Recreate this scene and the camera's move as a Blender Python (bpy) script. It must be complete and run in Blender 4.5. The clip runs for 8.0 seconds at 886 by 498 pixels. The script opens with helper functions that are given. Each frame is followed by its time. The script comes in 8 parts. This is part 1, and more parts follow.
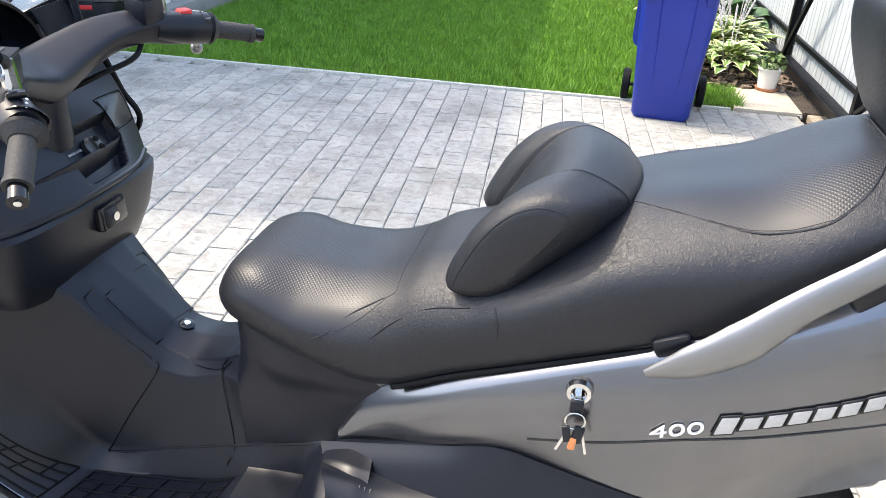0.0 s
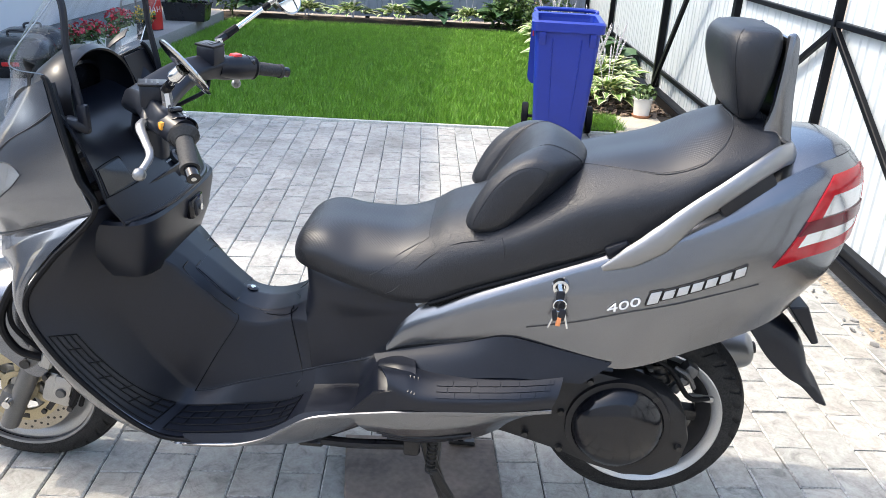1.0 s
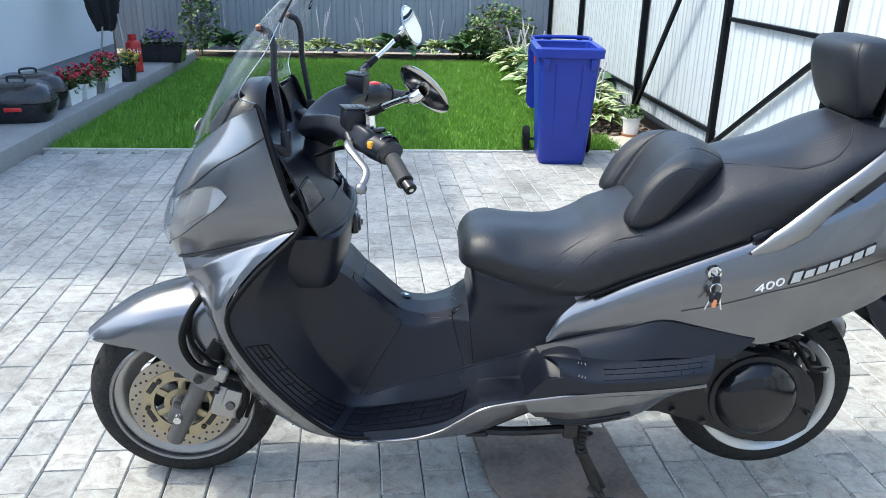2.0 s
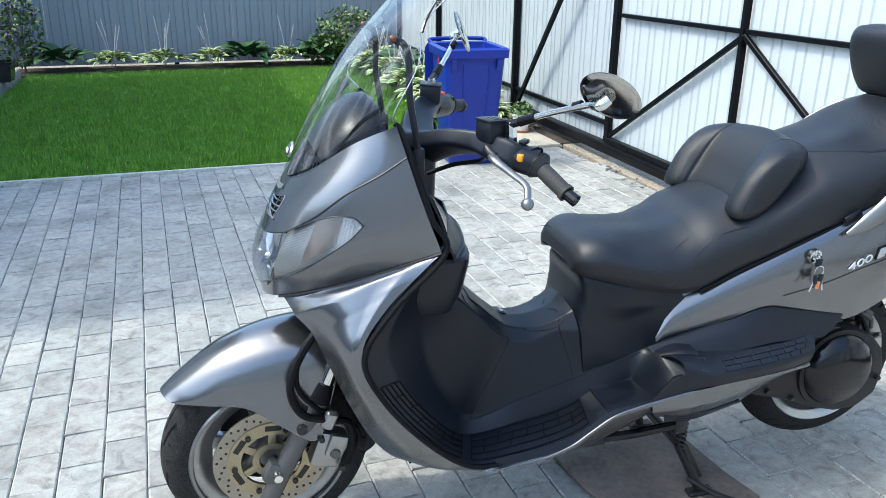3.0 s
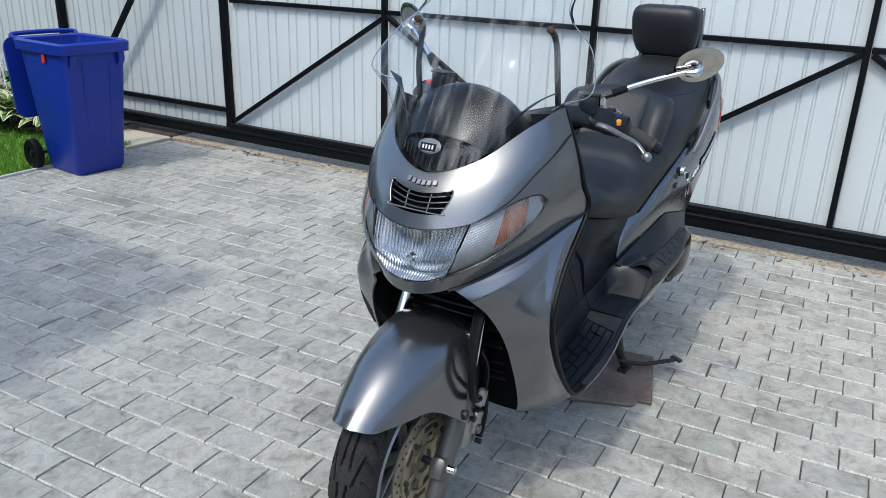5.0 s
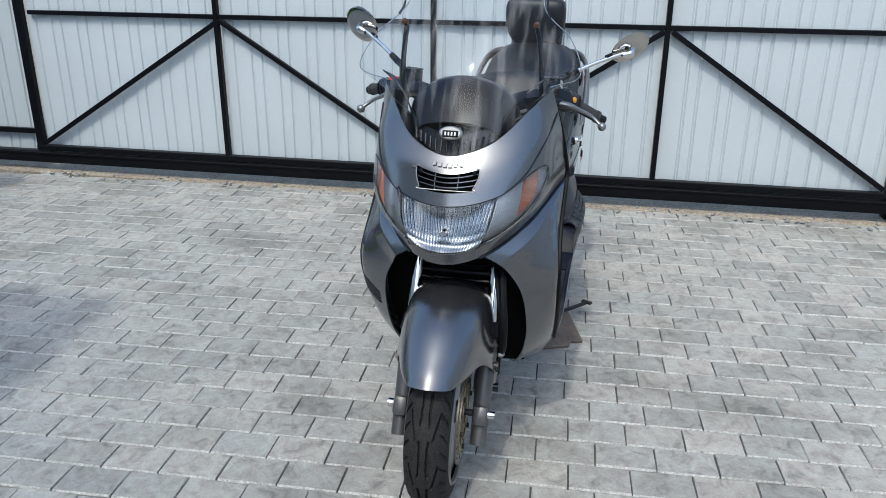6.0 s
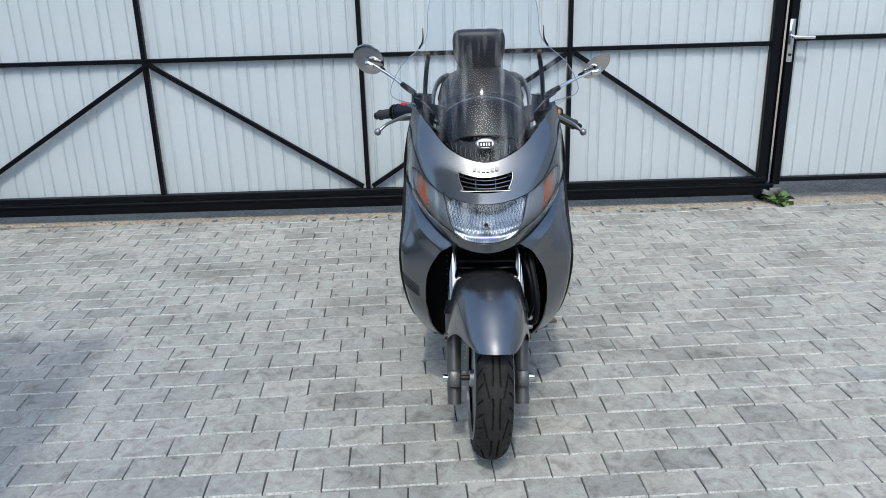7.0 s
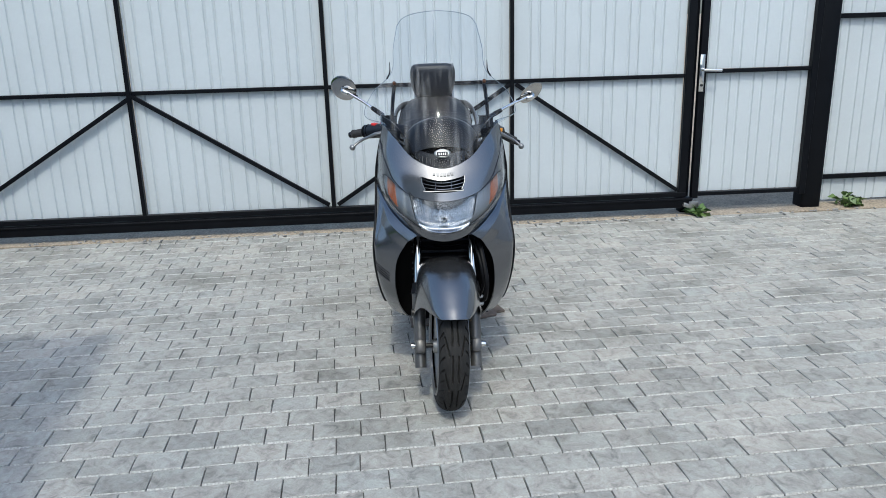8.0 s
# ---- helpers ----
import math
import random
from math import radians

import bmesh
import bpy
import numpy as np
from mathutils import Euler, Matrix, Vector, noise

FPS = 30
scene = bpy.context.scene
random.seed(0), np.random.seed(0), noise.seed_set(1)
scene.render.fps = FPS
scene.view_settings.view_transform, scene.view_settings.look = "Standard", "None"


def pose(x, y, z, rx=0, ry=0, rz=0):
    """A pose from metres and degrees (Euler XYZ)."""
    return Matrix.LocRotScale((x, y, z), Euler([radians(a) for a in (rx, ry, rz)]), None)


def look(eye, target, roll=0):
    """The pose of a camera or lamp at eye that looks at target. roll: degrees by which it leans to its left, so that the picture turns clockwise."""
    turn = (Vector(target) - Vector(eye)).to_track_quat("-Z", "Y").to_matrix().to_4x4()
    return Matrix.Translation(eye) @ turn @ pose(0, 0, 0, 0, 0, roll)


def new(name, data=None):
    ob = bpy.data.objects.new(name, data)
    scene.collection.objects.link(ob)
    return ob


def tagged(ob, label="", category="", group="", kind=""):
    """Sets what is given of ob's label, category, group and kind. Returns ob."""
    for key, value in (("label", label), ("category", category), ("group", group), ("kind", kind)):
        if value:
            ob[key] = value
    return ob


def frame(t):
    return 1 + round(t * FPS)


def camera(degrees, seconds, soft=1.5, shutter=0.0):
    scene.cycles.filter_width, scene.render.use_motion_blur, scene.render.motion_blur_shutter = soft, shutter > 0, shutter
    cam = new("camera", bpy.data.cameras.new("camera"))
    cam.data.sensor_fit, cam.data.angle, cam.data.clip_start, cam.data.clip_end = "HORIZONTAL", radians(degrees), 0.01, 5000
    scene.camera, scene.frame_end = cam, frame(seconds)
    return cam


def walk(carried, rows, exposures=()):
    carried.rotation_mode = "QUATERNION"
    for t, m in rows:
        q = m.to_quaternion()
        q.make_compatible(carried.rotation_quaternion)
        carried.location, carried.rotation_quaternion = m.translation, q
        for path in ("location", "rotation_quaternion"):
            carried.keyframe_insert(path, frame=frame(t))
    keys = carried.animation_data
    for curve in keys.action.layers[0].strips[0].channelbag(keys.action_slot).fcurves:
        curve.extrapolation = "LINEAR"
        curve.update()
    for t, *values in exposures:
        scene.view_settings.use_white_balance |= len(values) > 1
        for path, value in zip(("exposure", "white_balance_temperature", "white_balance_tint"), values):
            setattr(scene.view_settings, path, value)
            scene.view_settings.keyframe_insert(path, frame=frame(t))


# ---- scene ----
cam = camera(59.2, 8.0, soft=0.8)
PATH = [
    (0, (0.434, -1.104, 1.333), (0.164, 0.657, 0.424), 3.0),
    (0.5, (0.383, -1.414, 1.356), (0.296, 0.392, 0.501), 3.2),
    (1, (0.257, -1.68, 1.392), (0.251, 0.157, 0.603), 2.8),
    (1.5, (0.003, -1.874, 1.401), (0.047, -0.017, 0.659), 2.3),
    (2, (-0.251, -1.859, 1.381), (-0.112, 0.006, 0.67), 1.3),
    (2.2, (-0.37, -1.795, 1.378), (-0.164, 0.065, 0.674), 1.0),
    (3.3, (-1.099, -1.556, 1.363), (-0.345, 0.158, 0.661), 0.6),
    (3.5, (-1.223, -1.461, 1.355), (-0.351, 0.195, 0.65), 0.7),
    (4, (-1.571, -1.27, 1.371), (-0.409, 0.198, 0.667), 1.3),
    (4.5, (-1.903, -1.082, 1.39), (-0.482, 0.134, 0.68), 1.7),
    (5, (-2.135, -0.815, 1.377), (-0.508, 0.103, 0.664), 1.9),
    (5.2, (-2.232, -0.726, 1.387), (-0.541, 0.067, 0.673), 1.9),
    (6.3, (-2.688, -0.151, 1.407), (-0.826, 0.065, 0.709), -0.3),
    (6.5, (-2.771, -0.059, 1.418), (-0.895, 0.081, 0.738), -0.8),
    (7, (-3.0, 0.189, 1.445), (-1.109, 0.172, 0.793), -1.6),
    (7.5, (-3.266, 0.247, 1.467), (-1.366, 0.139, 0.85), -1.8),
    (8, (-3.576, 0.257, 1.47), (-1.665, 0.113, 0.898), -1.5),
]
walk(cam, [(t, look(eye, target, roll)) for t, eye, target, roll in PATH], exposures=[
    (0.0, 2.24, 7000, 9), (1.0, 2.08, 6720, 8), (2.0, 1.87, 6180, 3), (3.3, 1.63, 5990, 0), (4.5, 1.17, 6080, 2), (5.2, 0.97, 6130, 3), (6.3, 0.865, 6010, 2), (8.0, 0.865, 6000, 2)])

# ---- world, sun ----
SUN = Vector((-0.68, 0.085, 1.0)).normalized()
world = bpy.data.worlds.new("sky_world")
world.use_nodes = True
scene.world = world
wn = world.node_tree.nodes
sky = wn.new("ShaderNodeTexSky")
sky.sky_type = "NISHITA"
sky.sun_disc = False
sky.sun_elevation = math.asin(SUN.z)
sky.sun_rotation = math.atan2(SUN.x, SUN.y)
sky.air_density, sky.dust_density, sky.ozone_density = 1.0, 3.0, 1.0
wn["Background"].inputs["Strength"].default_value = 0.15
world.node_tree.links.new(sky.outputs["Color"], wn["Background"].inputs["Color"])
sun_data = bpy.data.lights.new("sun", "SUN")
sun_data.energy, sun_data.angle, sun_data.color = 0.86, radians(1.2), (1.0, 0.92, 0.80)
sun_ob = new("sun", sun_data)
sun_ob.matrix_world = look(SUN * 30, (0, 0, 0))

# ---- mesh helpers ----


def link_mesh(name, bm, material, parent=None, label="", sharp=35):
    bmesh.ops.recalc_face_normals(bm, faces=bm.faces[:])
    me = bpy.data.meshes.new(name)
    for f in bm.faces:
        f.smooth = True
    bm.to_mesh(me)
    bm.free()
    me.materials.append(material)
    me.set_sharp_from_angle(angle=radians(sharp))
    ob = new(name, me)
    if parent is not None:
        ob.parent = parent
    if label:
        tagged(ob, label)
    return ob


def part(name, bm, material, parent, label="", sharp=35):
    return link_mesh(name, bm, material, parent, label, sharp)


def thing(name, label, category, group="", kind="", at=(0, 0, 0), rz=0):
    ob = new(name)
    ob.empty_display_size = 0.1
    ob.matrix_basis = pose(*at, 0, 0, rz)
    return tagged(ob, label, category, group, kind)


def join(*bms):
    out = bmesh.new()
    for b in bms:
        me = bpy.data.meshes.new("t")
        b.to_mesh(me)
        b.free()
        out.from_mesh(me)
        bpy.data.meshes.remove(me)
    return out


def moved(bm, m):
    bmesh.ops.transform(bm, matrix=m, verts=bm.verts[:])
    return bm


def raw(verts, faces):
    bm = bmesh.new()
    vs = [bm.verts.new(v) for v in verts]
    for f in faces:
        try:
            bm.faces.new([vs[i] for i in f])
        except ValueError:
            pass
    return bm


def rbox(c, s, bev=0.005, seg=2, rot=(0, 0, 0)):
    bm = bmesh.new()
    bmesh.ops.create_cube(bm, size=1.0, matrix=Matrix.Diagonal((*s, 1)))
    if bev > 0:
        bmesh.ops.bevel(bm, geom=bm.edges[:], offset=min(bev, min(s) * 0.45), segments=seg, profile=0.5, affect="EDGES")
    return moved(bm, pose(*c, *rot))


def prism(outline, lo, hi, axis="y", bev=0.0, seg=2):
    """A flat outline of (a, b) pairs given thickness between lo and hi along axis."""
    def pt(a, b, c):
        return {"y": (a, c, b), "x": (c, a, b), "z": (a, b, c)}[axis]
    n = len(outline)
    bm = bmesh.new()
    low = [bm.verts.new(pt(a, b, lo)) for a, b in outline]
    top = [bm.verts.new(pt(a, b, hi)) for a, b in outline]
    bm.faces.new(low)
    bm.faces.new(top)
    for i in range(n):
        bm.faces.new((low[i], low[(i + 1) % n], top[(i + 1) % n], top[i]))
    if bev > 0:
        bmesh.ops.recalc_face_normals(bm, faces=bm.faces[:])
        bmesh.ops.bevel(bm, geom=bm.edges[:], offset=bev, segments=seg, profile=0.5, affect="EDGES", clamp_overlap=True)
    return bm


def smooth_line(points, n):
    """n points on a smooth curve through the given ones."""
    p = np.array(points, float)
    k = len(p)
    q = np.vstack([2 * p[0] - p[1], p, 2 * p[-1] - p[-2]])
    t = np.linspace(0, k - 1, n)
    i = np.minimum(t.astype(int), k - 2)
    f = (t - i)[:, None]
    a, b, c, d = q[i], q[i + 1], q[i + 2], q[i + 3]
    return 0.5 * (2 * b + (c - a) * f + (2 * a - 5 * b + 4 * c - d) * f ** 2 + (3 * b - a - 3 * c + d) * f ** 3)


def grid_mesh(g, close_u=False, close_v=False, caps=False):
    """Quads over a grid of points g[row][col]."""
    g = np.asarray(g, float)
    r, c = g.shape[:2]
    bm = bmesh.new()
    vs = [[bm.verts.new(g[i, j]) for j in range(c)] for i in range(r)]
    for i in range(r if close_v else r - 1):
        for j in range(c if close_u else c - 1):
            q = (vs[i][j], vs[i][(j + 1) % c], vs[(i + 1) % r][(j + 1) % c], vs[(i + 1) % r][j])
            bm.faces.new(q)
    if caps:
        bm.faces.new(vs[0])
        bm.faces.new(vs[-1])
    return bm


def tube(points, r, n=24, seg=10, flat=1.0, smooth=True):
    """A round bar along a smooth line; r is one radius or one for each given point; flat squeezes it upright."""
    p = smooth_line(points, n) if smooth else np.array(points, float)
    m = len(p)
    rad = np.interp(np.linspace(0, 1, m), np.linspace(0, 1, len(r)), r) if isinstance(r, (list, tuple)) else np.full(m, r)
    rows, side = [], None
    for i in range(m):
        d = Vector(p[min(i + 1, m - 1)] - p[max(i - 1, 0)]).normalized()
        if side is None:
            side = d.cross(Vector((0, 0, 1)) if abs(d.z) < 0.95 else Vector((1, 0, 0))).normalized()
        side = (side - d * side.dot(d)).normalized()
        up = side.cross(d)
        rows.append([Vector(p[i]) + float(rad[i]) * (side * math.cos(a) + up * math.sin(a) * flat) for a in (2 * math.pi * k / seg for k in range(seg))])
    return grid_mesh(rows, close_u=True, caps=True)


def lathe(profile, c, axis="y", n=48, closed=False):
    """Turns (radius, offset) pairs round an axis through c."""
    rows = []
    for k in range(n):
        a = 2 * math.pi * k / n
        row = []
        for r, h in profile:
            u, v = r * math.cos(a), r * math.sin(a)
            row.append({"y": (c[0] + u, c[1] + h, c[2] + v), "z": (c[0] + u, c[1] + v, c[2] + h), "x": (c[0] + h, c[1] + u, c[2] + v)}[axis])
        rows.append(row)
    bm = grid_mesh(rows, close_v=True, close_u=closed)
    bmesh.ops.remove_doubles(bm, verts=bm.verts[:], dist=1e-5)
    return bm


class Surf:
    """A smooth sheet through rows of control points; mirrored adds the other side of the plane y = 0."""

    def __init__(self, rows, mirrored=False):
        p = np.array(rows, float)
        if mirrored:
            p = np.concatenate([p[:, :0:-1] * np.array([1, -1, 1]), p], axis=1)
        self.shift = (p.shape[1] - 1) / 2 if mirrored else 0.0
        e = np.concatenate([2 * p[:1] - p[1:2], p, 2 * p[-1:] - p[-2:-1]], axis=0)
        self.p = np.concatenate([2 * e[:, :1] - e[:, 1:2], e, 2 * e[:, -1:] - e[:, -2:-1]], axis=1)

    @staticmethod
    def weights(t, k):
        i = int(min(max(math.floor(t), 0), k - 2))
        f = t - i
        return i, np.array([-f + 2 * f * f - f ** 3, 2 - 5 * f * f + 3 * f ** 3, f + 4 * f * f - 3 * f ** 3, f ** 3 - f * f]) * 0.5

    def at(self, u, v):
        i, wu = self.weights(u + self.shift, self.p.shape[1] - 2)
        j, wv = self.weights(v, self.p.shape[0] - 2)
        return np.einsum("a,b,abk->k", wv, wu, self.p[j:j + 4, i:i + 4])

    def patch(self, u0, u1, lo, hi, nu, nv):
        f = (lambda u: lo) if not callable(lo) else lo
        g = (lambda u: hi) if not callable(hi) else hi
        out = np.zeros((nv, nu, 3))
        for a, u in enumerate(np.linspace(u0, u1, nu)):
            for b, s in enumerate(np.linspace(0, 1, nv)):
                out[b, a] = self.at(u, f(u) + (g(u) - f(u)) * s)
        return out


class Creased(Surf):
    """Like Surf, but straight from column to column, so that the columns stay as creases."""

    def at(self, u, v):
        a = u + self.shift
        i = int(min(max(math.floor(a), 0), self.p.shape[1] - 4))
        j, wv = self.weights(v, self.p.shape[0] - 2)
        cols = np.einsum("a,abk->bk", wv, self.p[j:j + 4, i + 1:i + 3])
        return cols[0] + (cols[1] - cols[0]) * (a - i)


def normals(g, core):
    """Unit normals of a grid, pointing away from the point core."""
    du, dv = np.gradient(g, axis=1), np.gradient(g, axis=0)
    n = np.cross(du, dv)
    n /= np.maximum(np.linalg.norm(n, axis=2, keepdims=True), 1e-9)
    away = np.sum(n * (g - np.array(core)), axis=2, keepdims=True)
    return n * (1 if away.mean() > 0 else -1)


def shell(g, t, core=(0, 0, 0.5), off=0.0):
    """A sheet of thickness t over a grid, lifted by off; its thickness goes inwards, to core."""
    n = normals(g, core)
    a, b = g + n * off, g + n * (off - t)
    r, c = g.shape[:2]
    bm = bmesh.new()
    va = [[bm.verts.new(a[i, j]) for j in range(c)] for i in range(r)]
    vb = [[bm.verts.new(b[i, j]) for j in range(c)] for i in range(r)]
    for i in range(r - 1):
        for j in range(c - 1):
            bm.faces.new((va[i][j], va[i][j + 1], va[i + 1][j + 1], va[i + 1][j]))
            bm.faces.new((vb[i][j], vb[i + 1][j], vb[i + 1][j + 1], vb[i][j + 1]))
    ring = [(i, 0) for i in range(r)] + [(r - 1, j) for j in range(1, c)] + [(i, c - 1) for i in range(r - 2, -1, -1)] + [(0, j) for j in range(c - 2, 0, -1)]
    for k in range(len(ring)):
        (i, j), (p, q) = ring[k], ring[(k + 1) % len(ring)]
        bm.faces.new((va[i][j], va[p][q], vb[p][q], vb[i][j]))
    bmesh.ops.remove_doubles(bm, verts=bm.verts[:], dist=1e-6)
    return bm


def flip(bm):
    """The same piece on the other side of the plane y = 0."""
    return moved(bm, Matrix.Diagonal((1, -1, 1, 1)))


# ---- materials ----


def material(name, colour, rough=0.5, metal=0.0, vary=0.12, scale=30.0, fine=300.0, bump=0.0, bump_scale=200.0, coat=0.0, spec=0.5, tint=None, stain=0.35, depth=0.001, rough_vary=0.08, where="Object"):
    m = bpy.data.materials.new(name)
    m.use_nodes = True
    nt = m.node_tree
    n, k = nt.nodes, nt.links.new
    b = n["Principled BSDF"]
    tc = n.new("ShaderNodeTexCoord")
    src = tc.outputs["Object"]
    if where == "World":
        src = n.new("ShaderNodeNewGeometry").outputs["Position"]
    big, small = n.new("ShaderNodeTexNoise"), n.new("ShaderNodeTexNoise")
    big.inputs["Scale"].default_value, big.inputs["Detail"].default_value = scale, 5
    small.inputs["Scale"].default_value, small.inputs["Detail"].default_value = fine, 3
    k(src, big.inputs["Vector"])
    k(src, small.inputs["Vector"])
    mix = n.new("ShaderNodeMath")
    mix.operation = "MULTIPLY_ADD"
    mix.inputs[1].default_value = stain
    k(big.outputs["Fac"], mix.inputs[0])
    add = n.new("ShaderNodeMath")
    add.operation = "MULTIPLY"
    add.inputs[1].default_value = 1 - stain
    k(small.outputs["Fac"], add.inputs[0])
    k(add.outputs[0], mix.inputs[2])
    ramp = n.new("ShaderNodeValToRGB")
    lo = [c * (1 - vary) for c in colour]
    hi = [min(1, c * (1 + vary)) for c in (tint or colour)]
    ramp.color_ramp.elements[0].position, ramp.color_ramp.elements[1].position = 0.32, 0.68
    ramp.color_ramp.elements[0].color, ramp.color_ramp.elements[1].color = (*lo, 1), (*hi, 1)
    k(mix.outputs[0], ramp.inputs["Fac"])
    k(ramp.outputs["Color"], b.inputs["Base Color"])
    rr = n.new("ShaderNodeMapRange")
    rr.inputs["To Min"].default_value, rr.inputs["To Max"].default_value = max(0.02, rough - rough_vary), min(1, rough + rough_vary)
    k(big.outputs["Fac"], rr.inputs["Value"])
    k(rr.outputs["Result"], b.inputs["Roughness"])
    b.inputs["Metallic"].default_value = metal
    b.inputs["Coat Weight"].default_value = coat
    b.inputs["Coat Roughness"].default_value = 0.06
    b.inputs["Specular IOR Level"].default_value = spec
    if bump:
        bt = n.new("ShaderNodeTexNoise")
        bt.inputs["Scale"].default_value, bt.inputs["Detail"].default_value = bump_scale, 4
        k(src, bt.inputs["Vector"])
        bp = n.new("ShaderNodeBump")
        bp.inputs["Strength"].default_value, bp.inputs["Distance"].default_value = bump, depth
        k(bt.outputs["Fac"], bp.inputs["Height"])
        k(bp.outputs["Normal"], b.inputs["Normal"])
    return m


def clear_sheet(name, tint=(0.95, 0.96, 0.965), gloss=0.045, haze=0.03, blur=0.16, soft=0.3, ripple=0.0):
    """A clear thin plastic sheet: lets light straight through, with a sharp and a scuffed reflection; white streaks
    painted in add dust and reflected sky.
    """
    m = bpy.data.materials.new(name)
    m.use_nodes = True
    nt = m.node_tree
    n, k = nt.nodes, nt.links.new
    n.remove(n["Principled BSDF"])
    tr, ga, gb, df = n.new("ShaderNodeBsdfTransparent"), n.new("ShaderNodeBsdfGlossy"), n.new("ShaderNodeBsdfGlossy"), n.new("ShaderNodeBsdfDiffuse")
    tr.inputs["Color"].default_value = (*tint, 1)
    ga.inputs["Roughness"].default_value, gb.inputs["Roughness"].default_value = 0.05, blur
    lw, pw, fr = n.new("ShaderNodeLayerWeight"), n.new("ShaderNodeMath"), n.new("ShaderNodeMath")
    pw.operation, fr.operation = "POWER", "MULTIPLY_ADD"
    pw.inputs[1].default_value, fr.inputs[1].default_value, fr.inputs[2].default_value = 4.0, 0.75, gloss
    k(lw.outputs["Facing"], pw.inputs[0])
    k(pw.outputs[0], fr.inputs[0])
    tc, nz, mr = n.new("ShaderNodeTexCoord"), n.new("ShaderNodeTexNoise"), n.new("ShaderNodeMapRange")
    nz.inputs["Scale"].default_value, nz.inputs["Detail"].default_value = 14, 6
    mp = n.new("ShaderNodeMapping")
    mp.inputs["Scale"].default_value = (0.5, 3.2, 0.32)
    k(tc.outputs["Object"], mp.inputs["Vector"])
    k(mp.outputs["Vector"], nz.inputs["Vector"])
    # white diffuse streaks paint in the streaky sky reflections of the windscreen
    mr.inputs["From Min"].default_value, mr.inputs["From Max"].default_value = 0.5, 0.74
    mr.inputs["To Min"].default_value, mr.inputs["To Max"].default_value = haze * 0.1, haze * 5.0
    k(nz.outputs["Fac"], mr.inputs["Value"])
    st, bt, bp = n.new("ShaderNodeMapping"), n.new("ShaderNodeTexNoise"), n.new("ShaderNodeBump")
    st.inputs["Scale"].default_value = (5.0, 13.0, 3.0)
    bt.inputs["Scale"].default_value, bt.inputs["Detail"].default_value = 1.0, 0
    bp.inputs["Strength"].default_value, bp.inputs["Distance"].default_value = ripple, 0.004
    k(tc.outputs["Object"], st.inputs["Vector"])
    k(st.outputs["Vector"], bt.inputs["Vector"])
    k(bt.outputs["Fac"], bp.inputs["Height"])
    k(bp.outputs["Normal"], ga.inputs["Normal"])
    k(bp.outputs["Normal"], gb.inputs["Normal"])
    g, d, t = n.new("ShaderNodeMixShader"), n.new("ShaderNodeMixShader"), n.new("ShaderNodeMixShader")
    g.inputs[0].default_value = soft
    k(ga.outputs[0], g.inputs[1])
    k(gb.outputs[0], g.inputs[2])
    k(mr.outputs["Result"], d.inputs[0])
    k(tr.outputs[0], d.inputs[1])
    k(df.outputs[0], d.inputs[2])
    k(fr.outputs[0], t.inputs[0])
    k(d.outputs[0], t.inputs[1])
    k(g.outputs[0], t.inputs[2])
    k(t.outputs[0], n["Material Output"].inputs["Surface"])
    return m


silver = material("silver_paint", (0.174, 0.180, 0.193), 0.235, 0.9, 0.05, 8, 1800, coat=0.4, stain=0.4, rough_vary=0.04)
silver_light = material("bright_silver_paint", (0.24, 0.242, 0.246), 0.38, 0.8, 0.05, 10, 1500, coat=0.2, rough_vary=0.05)
black_plastic = material("black_plastic", (0.0064, 0.0082, 0.0138), 0.38, 0, 0.15, 14, 220, bump=0.004, bump_scale=300, depth=0.0002, rough_vary=0.05, spec=0.37)
black_gloss = material("gloss_black", (0.006, 0.0064, 0.0085), 0.16, 0, 0.15, 12, 400, coat=0.05, rough_vary=0.04, spec=0.4)
black_rubber = material("black_rubber", (0.0035, 0.0038, 0.0050), 0.5, 0, 0.25, 20, 300, bump=0.3, bump_scale=500, depth=0.0006, spec=0.16)
grip_rubber = material("worn_grip_rubber", (0.03, 0.0295, 0.029), 0.7, 0, 0.5, 35, 240, bump=0.4, bump_scale=300)
tyre_mat = material("tyre_rubber", (0.014, 0.014, 0.0142), 0.72, 0, 0.3, 18, 260, bump=0.3, bump_scale=350, tint=(0.030, 0.0295, 0.029), spec=0.15)
chrome = material("chrome", (0.72, 0.72, 0.71), 0.09, 1.0, 0.05, 20, 300, rough_vary=0.05)
mirror_mat = material("mirror_silver", (0.85, 0.86, 0.86), 0.02, 1.0, 0.02, 6, 60, rough_vary=0.015)
smoked_chrome = material("dull_chrome_shell", (0.50, 0.488, 0.468), 0.10, 1.0, 0.05, 15, 200, rough_vary=0.03)
alloy = material("cast_alloy", (0.36, 0.36, 0.355), 0.36, 0.9, 0.12, 25, 400, bump=0.15, bump_scale=500, depth=0.0005)
machined_lip = material("machined_rim_lip", (0.55, 0.55, 0.54), 0.34, 0.7, 0.1, 25, 400)
fork_grey = material("grey_fork_paint", (0.11, 0.11, 0.11), 0.40, 0.55, 0.12, 20, 300)
engine_grey = material("dark_engine_casting", (0.012, 0.0122, 0.014), 0.40, 0.1, 0.25, 20, 300, bump=0.3, bump_scale=300, spec=0.35)
gold_disc = material("gold_disc_carrier", (0.40, 0.345, 0.23), 0.42, 0.8, 0.15, 30, 400)
steel_disc = material("worn_steel", (0.36, 0.33, 0.28), 0.35, 0.9, 0.2, 25, 500)
